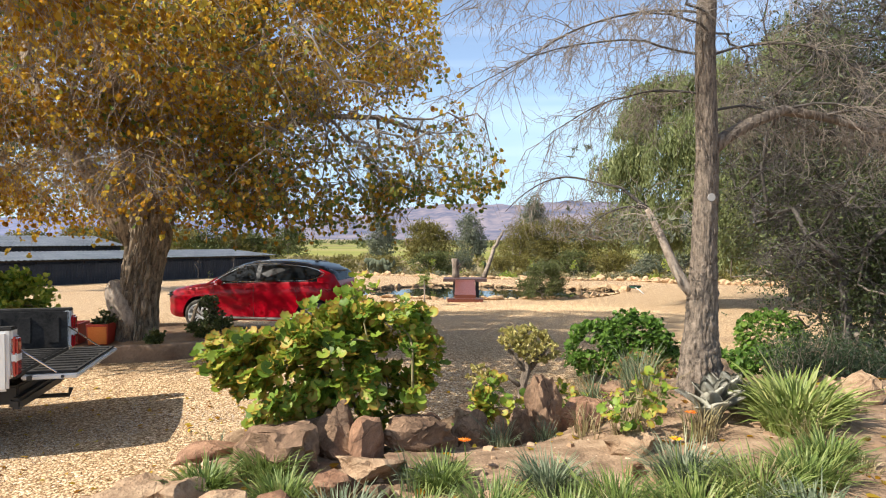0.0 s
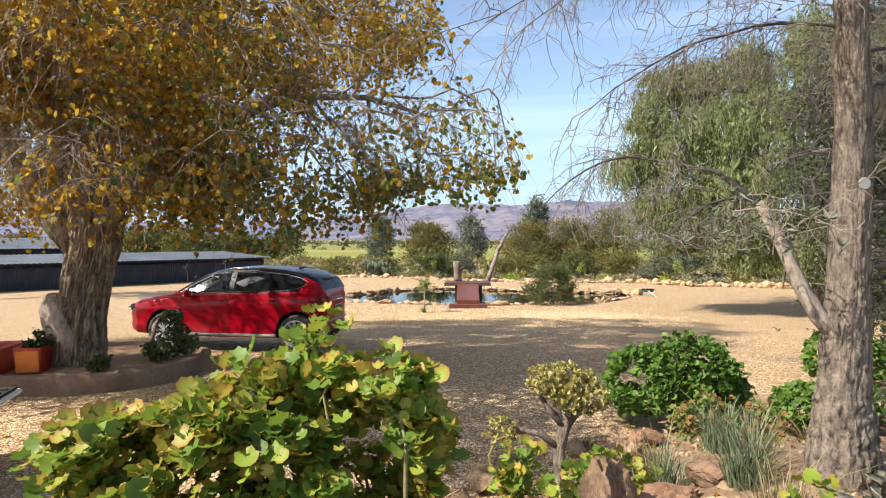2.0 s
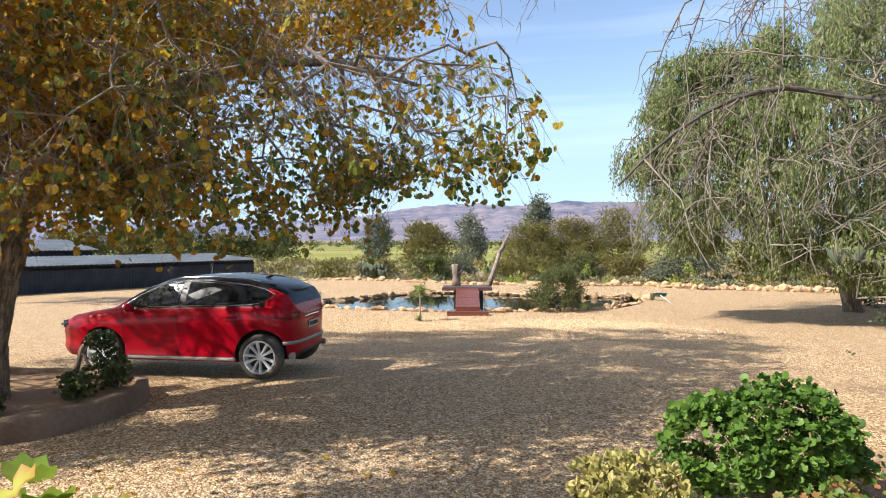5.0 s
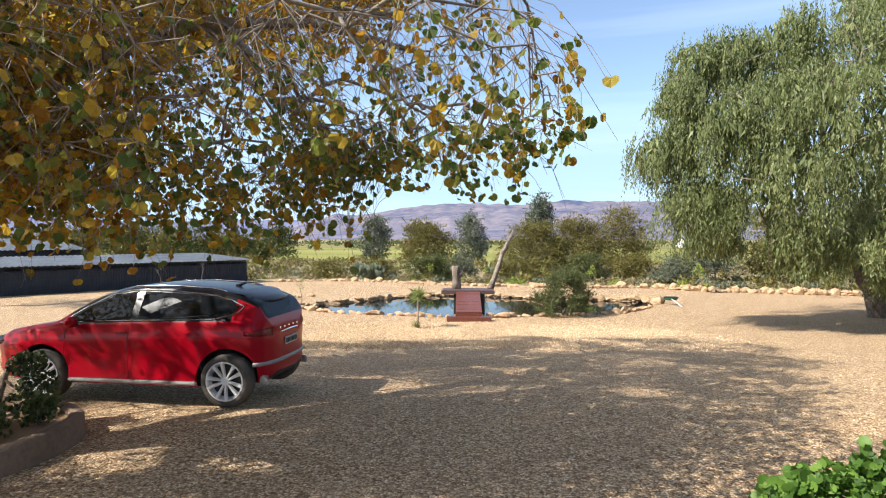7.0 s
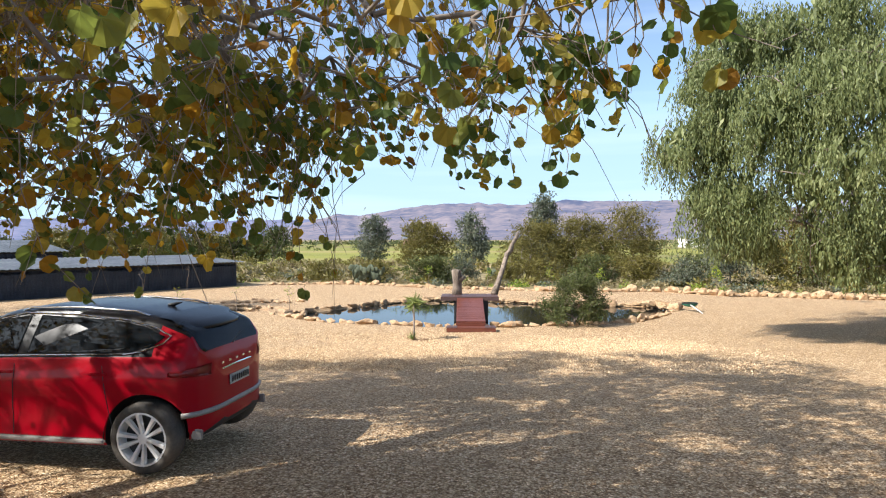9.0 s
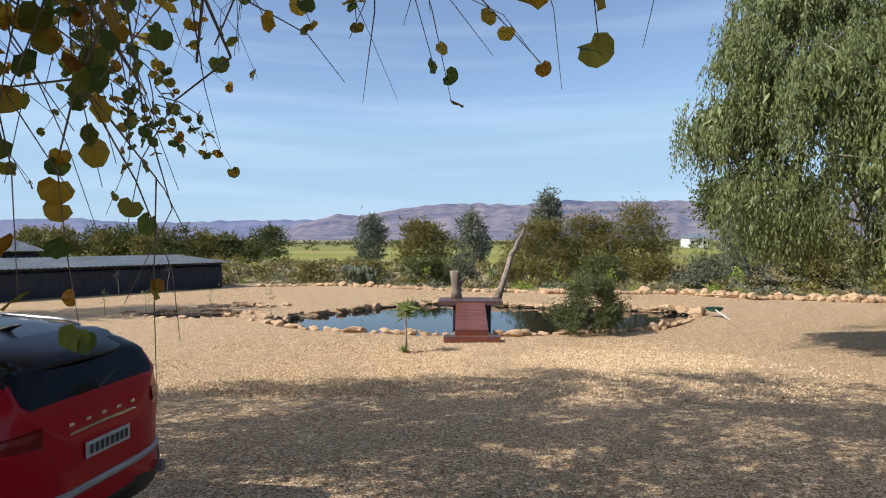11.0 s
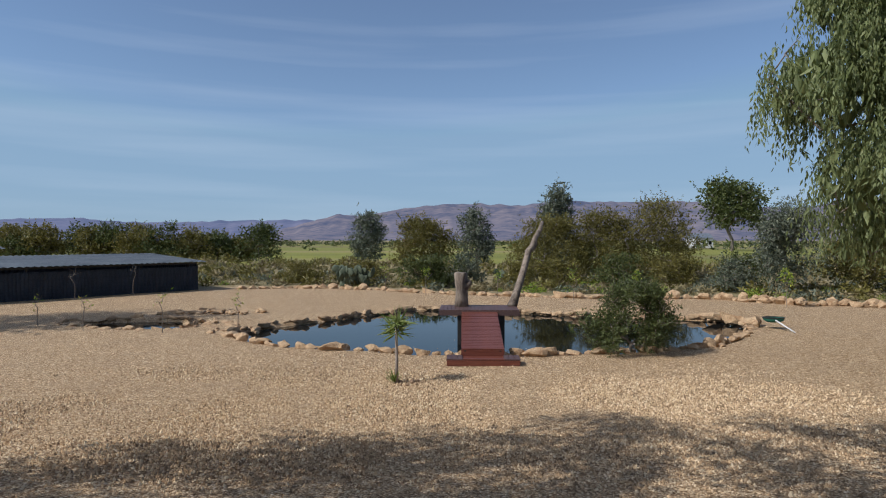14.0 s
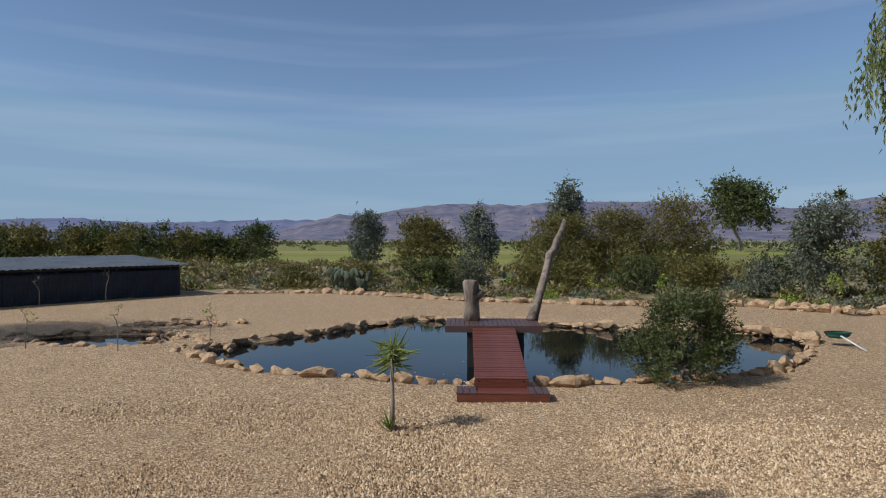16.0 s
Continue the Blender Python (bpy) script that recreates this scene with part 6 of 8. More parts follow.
scatter_bushes("scrub", 300, behind_border, 0.42, M_DRYGRASS, "low dry grey-brown scrub behind the stone border", 0.4, 90)
scatter_bushes("scrub", 120, behind_border, 0.5, M_LEAF_GUM, "low grey-green scrub bushes behind the stone border", 0.3, 120)
scatter_bushes("scrub", 60, behind_border, 0.45, M_LEAF_GERANIUM, "low yellow-green bushes behind the stone border", 0.25, 140)
scatter_bushes("scrub", 110, behind_border, 0.6, M_LEAF_OLIVE, "low olive scrub bushes behind the stone border", 0.4, 90)
scatter_bushes("scrub", 240, lambda: (rng.uniform(-170, 150), rng.uniform(165, 420)), 2.6, M_LEAF_BUSH, "far dark scrub in lines across the plain", 0.5, 26)
scatter_bushes("scrub", 330, lambda: (rng.uniform(-330, 320), rng.normal(370, 16)), 2.6, M_LEAF_BUSH, "far dark line of trees at the end of the field", 0.5, 26)
scatter_bushes("scrub", 170, lambda: (rng.uniform(-40, 40), rng.uniform(60, 86)), 1.1, M_LEAF_OLIVE, "low olive bushes at the edge of the field", 0.3, 90)
scatter_bushes("scrub", 260, lambda: (rng.uniform(-45, 60), rng.uniform(56, 80)), 0.7, M_DRYGRASS, "dry scrub at the edge of the field", 0.6, 40)


def prickly_pear(at, pads, label, seed):
    top = thing("prickly_pear", (*at, sample_ground(*at)), 0, label, "cactus")
    r = random.Random(seed)
    placed = [(Vector((r.uniform(-0.8, 0.8), r.uniform(-0.3, 0.3), 0.25)), 0) for _ in range(6)]
    shape = bmesh.new()
    bmesh.ops.create_icosphere(shape, subdivisions=2, radius=1.0, matrix=Matrix.Diagonal((0.19, 0.05, 0.26, 1)))
    me = bpy.data.meshes.new("pad")
    shape.to_mesh(me)
    shape.free()
    me.materials.append(M_CACTUS)
    for i in range(pads):
        p, _ = r.choice(placed)
        a = r.uniform(-70, 70)
        q = p + Vector((math.sin(radians(a)) * 0.34, r.uniform(-0.15, 0.15), math.cos(radians(a)) * 0.34))
        if q.z > 1.7:
            continue
        placed.append((q, 1))
    for q, _ in placed:
        under("pad", me, top, m=pose(q.x, q.y, q.z, r.uniform(-15, 15), r.uniform(-60, 60), r.uniform(-60, 60)))


M_CACTUS = simple("cactus_pad", (0.035, 0.05, 0.03), (0.12, 0.14, 0.08), 4, 30, 0.7, 0.3)
prickly_pear((-6.6, 50.6), 46, "sprawling prickly pear cactus with dark pads", 5)
prickly_pear((3.1, 53.0), 12, "upright prickly pear cactus among the scrub", 9)

# ---- low stone border and saplings ----
BORDER = [(-13.2, 48.3), (-10.0, 49.3), (-7.5, 49.0), (-4.0, 47.5), (-0.8, 45.5), (1.8, 44.6), (4.2, 43.9), (6.4, 43.5), (8.4, 43.2), (10.2, 43.4), (12.0, 43.1), (13.2, 41.8), (14.4, 40.6), (16.0, 40.3), (19.0, 39.2), (22.5, 38.0)]
stones_along("stone_border", BORDER[:11], 0.42, 0.58, "low row of tan field stones along the yard", M_ROCK_EDGE, False, lift=-0.02, spread=0.1, squash=0.7)
stones_along("stone_border", BORDER[10:], 0.36, 0.52, "low double row of tan field stones by the scrub", M_ROCK_EDGE, False, rows=2, lift=0.0, spread=0.1, squash=0.75)
stones_along("pool_edging", SMALL_LINE, 0.3, 0.42, "flat tan stones round the small pool", M_ROCK_EDGE, lift=-0.05, spread=0.16, squash=0.45)
stones_along("stone_path", [(-8.8, 34.4), (-7.9, 33.6), (-7.3, 32.8), (-7.1, 32.0)], 0.26, 0.38, "flat tan stones between the pool and the pond", M_ROCK_EDGE, False, rows=4, lift=-0.06, spread=0.2, squash=0.4)
stones_along("stone_heap", [(-8.0, 36.5), (-9.2, 37.2), (-10.2, 36.8), (-11.2, 36.2)], 0.27, 0.36, "heaped flat tan stones behind the small pool", M_ROCK_EDGE, False, rows=3, lift=0.02, spread=0.2, squash=0.5)
stones_along("stone_row", [(8.4, 35.4), (8.9, 34.9), (9.3, 34.2), (9.2, 33.4)], 0.4, 0.62, "large tan boulders at the pond's end", M_ROCK_EDGE, False, lift=0.02, spread=0.15, squash=0.7)


def sapling(at, h, leafy, label):
    top = thing("sapling", (*at, sample_ground(*at)), rng.uniform(0, 360), label, "sapling", group="young saplings in the gravel")
    targets = np.stack([rng.normal(0, h * 0.09, 11), rng.normal(0, h * 0.09, 11), rng.uniform(h * 0.6, h, 11)], 1)
    arr, par, r = grow([[(0, 0, -0.05), (0.01, 0, h * 0.2), (0, 0.01, h * 0.4)]], targets, h * 0.1, 0.12, 0.0, 0.004, 0.4)
    under("stem", limb_mesh("stem", arr, par, r, M_TWIG, 0, 9, 5), top)
    if leafy:
        pick = rng.choice(len(arr) - 4, leafy) + 4
        under("foliage", leaves_mesh("foliage", arr[pick] + rng.normal(0, 0.05, (leafy, 3)), unit(leafy), rng.uniform(0.07, 0.13, leafy), M_LEAF_GERANIUM, SLIM * np.array([1.8, 1, 1]), SLIM_F), top)


for at, h, leafy in (((5.1, 42.6), 1.5, 60), ((7.9, 42.4), 1.4, 160), ((13.3, 39.6), 1.6, 220), ((-4.2, 46.2), 1.5, 50), ((-2.0, 45.4), 1.4, 90), ((1.6, 43.6), 1.3, 60), ((-11.6, 32.2), 1.1, 14), ((-9.0, 31.9), 1.2, 12), ((-7.3, 33.4), 1.1, 20),
                     ((-18.2, 41.8), 1.8, 0), ((-16.6, 43.9), 1.6, 0), ((18.2, 37.0), 1.7, 200), ((-13.6, 33.0), 1.0, 10)):
    sapling(at, h, leafy, "thin young sapling with few leaves" if leafy else "bare thin sapling beside the shed")


def yucca():
    top = thing("yucca", (-1.37, 25.9, sample_ground(-1.37, 25.9)), 0, "young yucca with a spiky rosette on a thin stem", "yucca")
    part("stem", bm_tube([(0, 0, -0.05), (0.01, 0, 0.4), (0, 0, 0.85), (0.01, 0, 1.15)], [0.038, 0.03, 0.028, 0.03], 8, None, True, 0.2, 2), M_TWIG_PALE, top, smooth=True)
    n = 95
    at = np.stack([rng.normal(0, 0.015, n), rng.normal(0, 0.015, n), rng.uniform(0.95, 1.25, n)], 1)
    d = unit(n, -0.75, 0.97)
    d[:, 2] += (at[:, 2] - 1.05) * 1.6
    under("rosette", leaves_mesh("rosette", at, d, rng.uniform(0.3, 0.46, n), M_LILY, SLIM * np.array([0.42, 1, 1]), SLIM_F), top, "stiff pointed green leaves")
    k = 26
    under("base_shoot", leaves_mesh("base_shoot", np.stack([rng.normal(-0.03, 0.02, k), rng.normal(0, 0.02, k), np.zeros(k)], 1), unit(k, 0.5, 1), rng.uniform(0.18, 0.36, k), M_LILY, SLIM * np.array([0.4, 1, 1]), SLIM_F), top)
    for i in range(9):
        x, y = -1.25 + rng.uniform(-0.12, 0.3), 25.75 + rng.uniform(-0.15, 0.25)
        part("foot_stone", bm_rock((rng.uniform(0.08, 0.16), 0.1, 0.08), 300 + i, detail=1), M_ROCK_PALE, top, m=pose(x + 1.37, y - 25.9, -0.01))


yucca()
# unseen tree, added left of view for its shadow across the yard
shrub("yard_tree", (-24.0, 30.0), 9.0, 6.0, 15.0, M_LEAF_BUSH, 5200, 0.24, "tall leafy tree shading the yard by the shed", "tree", 22, 0.45, 0.2, 811, 0.5)
def pond_bush():
    top = thing("pond_bush", (4.0, 29.15, sample_ground(4.0, 29.15)), 0, "sprawling dark green bush overhanging the pond", "shrub")
    lob = []
    for k in range(46):
        a, q, u = rng.uniform(0, 2 * np.pi), math.sqrt(rng.uniform(0, 1)), rng.uniform(0.05, 0.95)
        wide = 0.98 * math.sqrt(max(0.05, 1 - (u - 0.22) ** 2 / 0.66))
        lob.append(((q * wide * math.cos(a) + 0.12 * u, q * wide * 0.9 * math.sin(a), 1.62 * u), (0.19, 0.19, 0.2), 1.0))
    arr, par, r = grow([[(0, 0, -0.05), (0, 0, 0.1), (0.02, 0.01, 0.22)]], lobes(150, lob, 0.4), 0.12, 0.2, 0.08, 0.0042, 0.42)
    under("stem", limb_mesh("stem", arr, par, r, M_TWIG, 0, 9, 4), top)
    whip = twig_paths(arr[rng.choice(np.arange(20, len(arr)), 170)], unit(170, 0.1, 1.0), 0.5, 0.02, 4, 0.005, 0.14)
    under("whip_shoot", mesh_arrays("whip_shoot", *ridge_tubes(whip, 3), M_TWIG, None, True), top)
    under("crown", tufted(lob, 16000, 0.075, M_LEAF_BUSH, 0.0, SLIM * np.array([1.5, 1, 1]), SLIM_F, 0.03), top)
    p = np.concatenate([w[0][1:] for w in whip])
    p = p[rng.integers(0, len(p), 4200)] + rng.normal(0, 0.03, (4200, 3))
    under("shoot_leaves", leaves_mesh("shoot_leaves", p, unit(4200, -0.2, 1.0), rng.uniform(0.05, 0.09, 4200), M_LEAF_BUSH, SLIM * np.array([1.5, 1, 1]), SLIM_F), top)


pond_bush()


def landing_net():
    top = thing("landing_net", (9.25, 33.2, sample_ground(9.25, 33.2)), 0, "green landing net with a pale handle lying on a stone", "net")
    part("handle", bm_tube([(0.5, -0.75, 0.02), (0.25, -0.12, 0.3)], 0.022, 8), M_WHITE, top, smooth=True)
    part("hoop", bm_tube([(0.3 + 0.33 * math.cos(a), 0.1 + 0.22 * math.sin(a), 0.36) for a in np.linspace(0, 2 * math.pi, 20)], 0.016, 6), M_PLASTIC, top)
    bm = bm_lathe([(0.32, 0.36), (0.3, 0.28), (0.2, 0.22), (0.02, 0.2)], 18, None, pose(0.3, 0.1, 0) @ Matrix.Diagonal((1, 0.68, 1, 1)))
    part("mesh_bag", bm, simple("green_net", (0.01, 0.09, 0.06), (0.03, 0.18, 0.13), 5, 60, 0.7, 0.3), top)


landing_net()

# ---- tree bed ----
BED = [(-5.3, 10.5), (-4.65, 10.8), (-4.2, 11.35), (-4.03, 12.1), (-4.25, 12.75), (-4.95, 13.15), (-6.4, 13.35), (-8.4, 13.3), (-10.2, 12.6), (-10.6, 11.4), (-9.6, 10.5), (-8.0, 10.3), (-6.5, 10.35)]
M_KERB = simple("earth_plaster", (0.15, 0.095, 0.06), (0.31, 0.21, 0.14), 1.6, 18, 0.9, 0.9, 0.03, space="World")
M_SOIL = simple("bed_soil", (0.2, 0.115, 0.06), (0.44, 0.285, 0.165), 2.5, 35, 0.95, 0.7, 0.02, space="World")


def tree_bed():
    line = smooth_loop(BED, 8)
    top = thing("tree_bed", (0, 0, 0), 0, "raised earth bed with a low plastered kerb round the poplar", "garden bed")
    c = line.mean(0)
    bm = bmesh.new()
    rows = []
    for p in line:
        q = (c - p) / np.linalg.norm(c - p)
        z0 = sample_ground(*p)
        wob = 0.025 * noise.noise(Vector((p[0] * 2, p[1] * 2, 1)))
        prof = [(0.0, z0 - 0.1), (0.01 + wob, z0 + 0.12), (0.02 + wob, 0.23 + wob), (0.05, 0.265 + wob), (0.15, 0.265 + wob), (0.18, 0.24), (0.19, 0.0)]
        rows.append([bm.verts.new((p[0] + q[0] * o, p[1] + q[1] * o, z)) for o, z in prof])
    n = len(rows)
    for i in range(n):
        for j in range(6):
            bm.faces.new((rows[i][j], rows[(i + 1) % n][j], rows[(i + 1) % n][j + 1], rows[i][j + 1]))
    part("kerb", bm, M_KERB, top, "cracked brown plaster kerb", smooth=True)
    bm = bmesh.new()
    rings = []
    for u in np.linspace(0.975, 0.0, 14):
        rings.append([bm.verts.new((*(c + (p - c) * max(u, 0.004)), 0.19 + 0.1 * (1 - u) + 0.05 * noise.noise(Vector((*(c + (p - c) * u) * 1.5, 0))))) for p in line])
    for r0, r1 in zip(rings, rings[1:]):
        for j in range(n):
            bm.faces.new((r0[j], r0[(j + 1) % n], r1[(j + 1) % n], r1[j]))
    part("bed_earth", bm, M_SOIL, top, "bare brown earth", smooth=True)


tree_bed()
for i, (x, y, s) in enumerate(((-4.55, 11.65, 0.4), (-4.45, 12.3, 0.42), (-4.95, 12.2, 0.26), (-5.15, 11.0, 0.3), (-6.9, 12.6, 0.35))):
    shrub("bed_plant", (x, y, 0.2), s * 0.8, s * 0.8, s * 0.55, M_LEAF_BUSH, 300, 0.055, "small green succulent growing in the bare bed", "plant", 8, 0.0, 0.0, 200 + i, 0.02, ROUND, HEART_F, "small plants in the tree bed")


def leaning_bonsai():
    top = thing("leaning_tree", (-5.35, 12.75, 0.2), 0, "small crooked tree leaning over the bed", "small tree")
    part("stem", bm_tube([(0, 0, -0.05), (0.08, 0, 0.2), (0.14, 0.02, 0.45), (0.3, 0.02, 0.66), (0.42, 0, 0.72)], [0.05, 0.042, 0.035, 0.024, 0.012], 8, None, True, 0.3, 3), M_BARK, top, smooth=True)
    part("side_branch", bm_tube([(0.12, 0, 0.4), (0.25, 0, 0.3), (0.36, 0.02, 0.25)], [0.02, 0.014, 0.008], 6), M_BARK, top)
    under("crown", crown_leaves([((0.42, 0, 0.58), (0.2, 0.2, 0.13), 2), ((0.5, 0.05, 0.3), (0.22, 0.2, 0.16), 2), ((0.3, 0, 0.12), (0.2, 0.18, 0.1), 1)], 700, 0.05, M_LEAF_DARK, 0.0, ROUND, HEART_F), top)


leaning_bonsai()
shrub("round_shrub", (-8.9, 12.3, 0.2), 1.9, 1.6, 1.1, M_LEAF_GERANIUM, 3600, 0.1, "rounded green shrub with yellow-green leaves in the bed", "shrub", 16, 0.0, 0.0, 222, 0.05, ROUND, HEART_F)

M_REDBOX = simple("red_plastic", (0.32, 0.02, 0.015), (0.42, 0.045, 0.025), 3, 40, 0.45, 0.1)
M_ORANGE_LIT_END_EYE = simple("orange_lit_end_and_eye", (0.55, 0.13, 0.02), (0.66, 0.2, 0.04), 3, 40, 0.45, 0.1)
M_YELLOW_LIT_END = simple("yellow_lit_end", (0.6, 0.38, 0.02), (0.72, 0.48, 0.05), 3, 40, 0.45, 0.1)


def planter(at, turn, front, label):
    top = thing("planter_box", at, turn, label, "planter", group="planter boxes in the tree bed")
    bm = bmesh.new()
    w, d, h, t = 0.36, 0.62, 0.36, 0.02
    lo = [(-w * 0.44, -d * 0.45), (w * 0.44, -d * 0.45), (w * 0.44, d * 0.45), (-w * 0.44, d * 0.45)]
    hi = [(-w / 2, -d / 2), (w / 2, -d / 2), (w / 2, d / 2), (-w / 2, d / 2)]
    rings = [[bm.verts.new((x, y, 0)) for x, y in lo], [bm.verts.new((x, y, h)) for x, y in hi], [bm.verts.new((x * 0.88, y * 0.93, h)) for x, y in hi], [bm.verts.new((x * 0.8, y * 0.88, 0.05)) for x, y in lo]]
    for r0, r1 in zip(rings, rings[1:]):
        for j in range(4):
            bm.faces.new((r0[j], r0[(j + 1) % 4], r1[(j + 1) % 4], r1[j]))
    bm.faces.new(rings[3])
    bm.faces.new(rings[0][::-1])
    part("tub", bm, M_REDBOX, top)
    # the end's lighter colour is painted in for sunlight on that face
    part("lit_end_face", bm_box(w * 0.84, 0.012, h * 0.84, (0, -d * 0.485, h * 0.46), 0.004, None, (3, 0, 0)), front, top)
    part("potting_soil", bm_box(w * 0.8, d * 0.86, 0.03, (0, 0, h - 0.07)), M_SOIL, top)
    return top


planter((-6.12, 11.1, 0.22), 12, M_ORANGE_LIT_END_EYE, "red plastic planter box, its sunlit end coloured orange")
planter((-6.62, 10.98, 0.22), 12, M_YELLOW_LIT_END, "red plastic planter box, its sunlit end coloured yellow")
shrub("potted_succulent", (-6.14, 11.15, 0.5), 0.34, 0.34, 0.24, M_LEAF_DARK, 320, 0.05, "small succulent growing in the red planter box", "plant", 6, 0.0, 0.0, 230, 0.02, ROUND, HEART_F)

# ---- rockery ----
def boulder(at, size, turn, material, label, seed, tilt=0):
    ob = part("boulder", bm_rock(size, seed, detail=4 if max(size) > 0.45 else 3), material, None, m=pose(at[0], at[1], sample_ground(*at) - size[2] * 0.12, tilt, 0, turn))
    ob.data.polygons.foreach_set("use_smooth", np.full(len(ob.data.polygons), True))
    ob.data.set_sharp_from_angle(angle=radians(28))
    return tagged(ob, label, "rock", "rockery stones")


DARK_STONE, TAN_STONE = "weathered dark brown boulder in the rockery", "tan sandstone boulder in the rockery"
ROCKS = [(-0.98, 4.66, 0.62, 0.46, 0.56, 10), (-0.64, 4.85, 0.36, 0.34, 0.56, 60), (-0.42, 4.74, 0.34, 0.3, 0.42, 20), (-0.1, 4.98, 0.56, 0.36, 0.36, 5), (0.0, 4.62, 0.5, 0.34, 0.18, 0),
         (-0.48, 4.1, 0.38, 0.3, 0.26, 30), (-0.22, 4.12, 0.16, 0.14, 0.16, 0), (0.3, 5.6, 0.4, 0.3, 0.46, 70), (0.1, 6.3, 0.36, 0.3, 0.34, 15), (0.98, 5.95, 0.34, 0.3, 0.6, 25),
         (0.74, 5.7, 0.26, 0.26, 0.62, 40), (1.3, 6.1, 0.62, 0.3, 0.38, 20), (1.75, 6.4, 0.5, 0.3, 0.34, 160), (0.95, 6.5, 0.4, 0.3, 0.26, 0), (1.1, 7.6, 0.3, 0.24, 0.34, 70)]
for i, (x, y, a, b, c, t) in enumerate(ROCKS):
    boulder((x, y), (a, b, c * (1.15 if i == 9 else 0.84)), t, (M_ROCK_DARK, M_ROCK, M_ROCK_RED)[i % 3], DARK_STONE, 400 + i, 8 * (i == 7))
PALE = [(-1.55, 4.75, 0.42, 0.26, 0.16, 30), (-1.75, 4.35, 0.5, 0.34, 0.22, 15), (-1.35, 4.05, 0.34, 0.3, 0.2, 70), (-1.05, 3.92, 0.36, 0.26, 0.2, 0), (-0.72, 3.85, 0.36, 0.3, 0.16, 35), (-1.9, 4.0, 0.4, 0.3, 0.2, 80),
        (-1.95, 4.75, 0.3, 0.22, 0.16, 50), (-1.4, 5.15, 0.36, 0.2, 0.14, 40), (-1.15, 5.5, 0.34, 0.24, 0.16, 60), (-0.4, 6.6, 0.4, 0.3, 0.3, 10), (0.05, 7.4, 0.44, 0.34, 0.36, 30), (0.3, 7.9, 0.4, 0.3, 0.3, 80),
        (-0.15, 7.8, 0.3, 0.22, 0.2, 10), (0.55, 8.2, 0.34, 0.26, 0.26, 45), (1.5, 8.1, 0.4, 0.3, 0.3, 20), (1.75, 8.5, 0.5, 0.36, 0.36, 75), (2.1, 8.9, 0.4, 0.3, 0.26, 10), (1.3, 8.7, 0.3, 0.26, 0.2, 55),
        (3.9, 10.2, 0.5, 0.4, 0.3, 20), (4.5, 10.0, 0.4, 0.3, 0.34, 65), (3.5, 10.6, 0.36, 0.3, 0.24, 5), (2.9, 6.9, 0.44, 0.3, 0.26, 0), (3.7, 6.0, 0.4, 0.32, 0.34, 40), (4.1, 5.6, 0.36, 0.3, 0.26, 10), (3.2, 9.4, 0.36, 0.26, 0.24, 30),
        (0.36, 5.75, 0.34, 0.3, 0.5, 15), (0.56, 5.95, 0.3, 0.24, 0.36, 70), (-0.3, 4.42, 0.5, 0.34, 0.2, 10), (1.3, 5.6, 0.4, 0.26, 0.24, 30), (1.42, 4.95, 0.42, 0.3, 0.22, 0), (-1.6, 3.95, 0.56, 0.4, 0.24, 20), (0.42, 4.05, 0.16, 0.12, 0.1, 0), (1.35, 4.5, 0.2, 0.14, 0.1, 30)]
for i, (x, y, a, b, c, t) in enumerate(PALE):
    boulder((x, y), (a, b, c), t, M_ROCK_PALE if i % 4 else M_ROCK_RED, TAN_STONE, 450 + i)


def grass_clump(at, r, h, n, material, label, name="grass_clump", width=0.28, seed=0, spread=0.9, group="grass clumps in the garden"):
    top = thing(name, (*at, sample_ground(*at)), rng.uniform(0, 360), label, "grass", group)
    a = rng.uniform(0, 2 * np.pi, n)
    q = np.sqrt(rng.uniform(0, 1, n))
    root = np.stack([np.cos(a) * q * r * 0.45, np.sin(a) * q * r * 0.45, np.zeros(n)], 1)
    out = np.stack([np.cos(a), np.sin(a), np.zeros(n)], 1) * (0.25 + 0.75 * q)[:, None] * spread + rng.normal(0, 0.22, (n, 3))
    L = rng.uniform(0.6, 1.15, n) * h
    side = np.stack([-np.sin(a), np.cos(a), np.zeros(n)], 1) + rng.normal(0, 0.3, (n, 3))
    side /= np.linalg.norm(side, axis=1)[:, None]
    vs = []
    for u, w in ((0, 1.0), (0.4, 0.9), (0.75, 0.6), (1.0, 0.06)):
        c = root + out * (L * (0.25 * u + 0.75 * u * u) * 0.8)[:, None] + np.outer(L * (u * 1.05 - 0.42 * u * u), [0, 0, 1])
        hw = (0.012 * width / 0.28 * w) * np.ones(n)
        vs += [c - side * hw[:, None], c + side * hw[:, None]]
    v = np.stack(vs, 1).reshape(-1, 3)
    f = np.array([(0, 1, 3, 2), (2, 3, 5, 4), (4, 5, 7, 6)])
    faces = (f[None] + (np.arange(n) * 8)[:, None, None]).reshape(-1, 4)
    ob = under("blade_tuft", mesh_arrays("blade_tuft", v, faces, material), top)
    return top


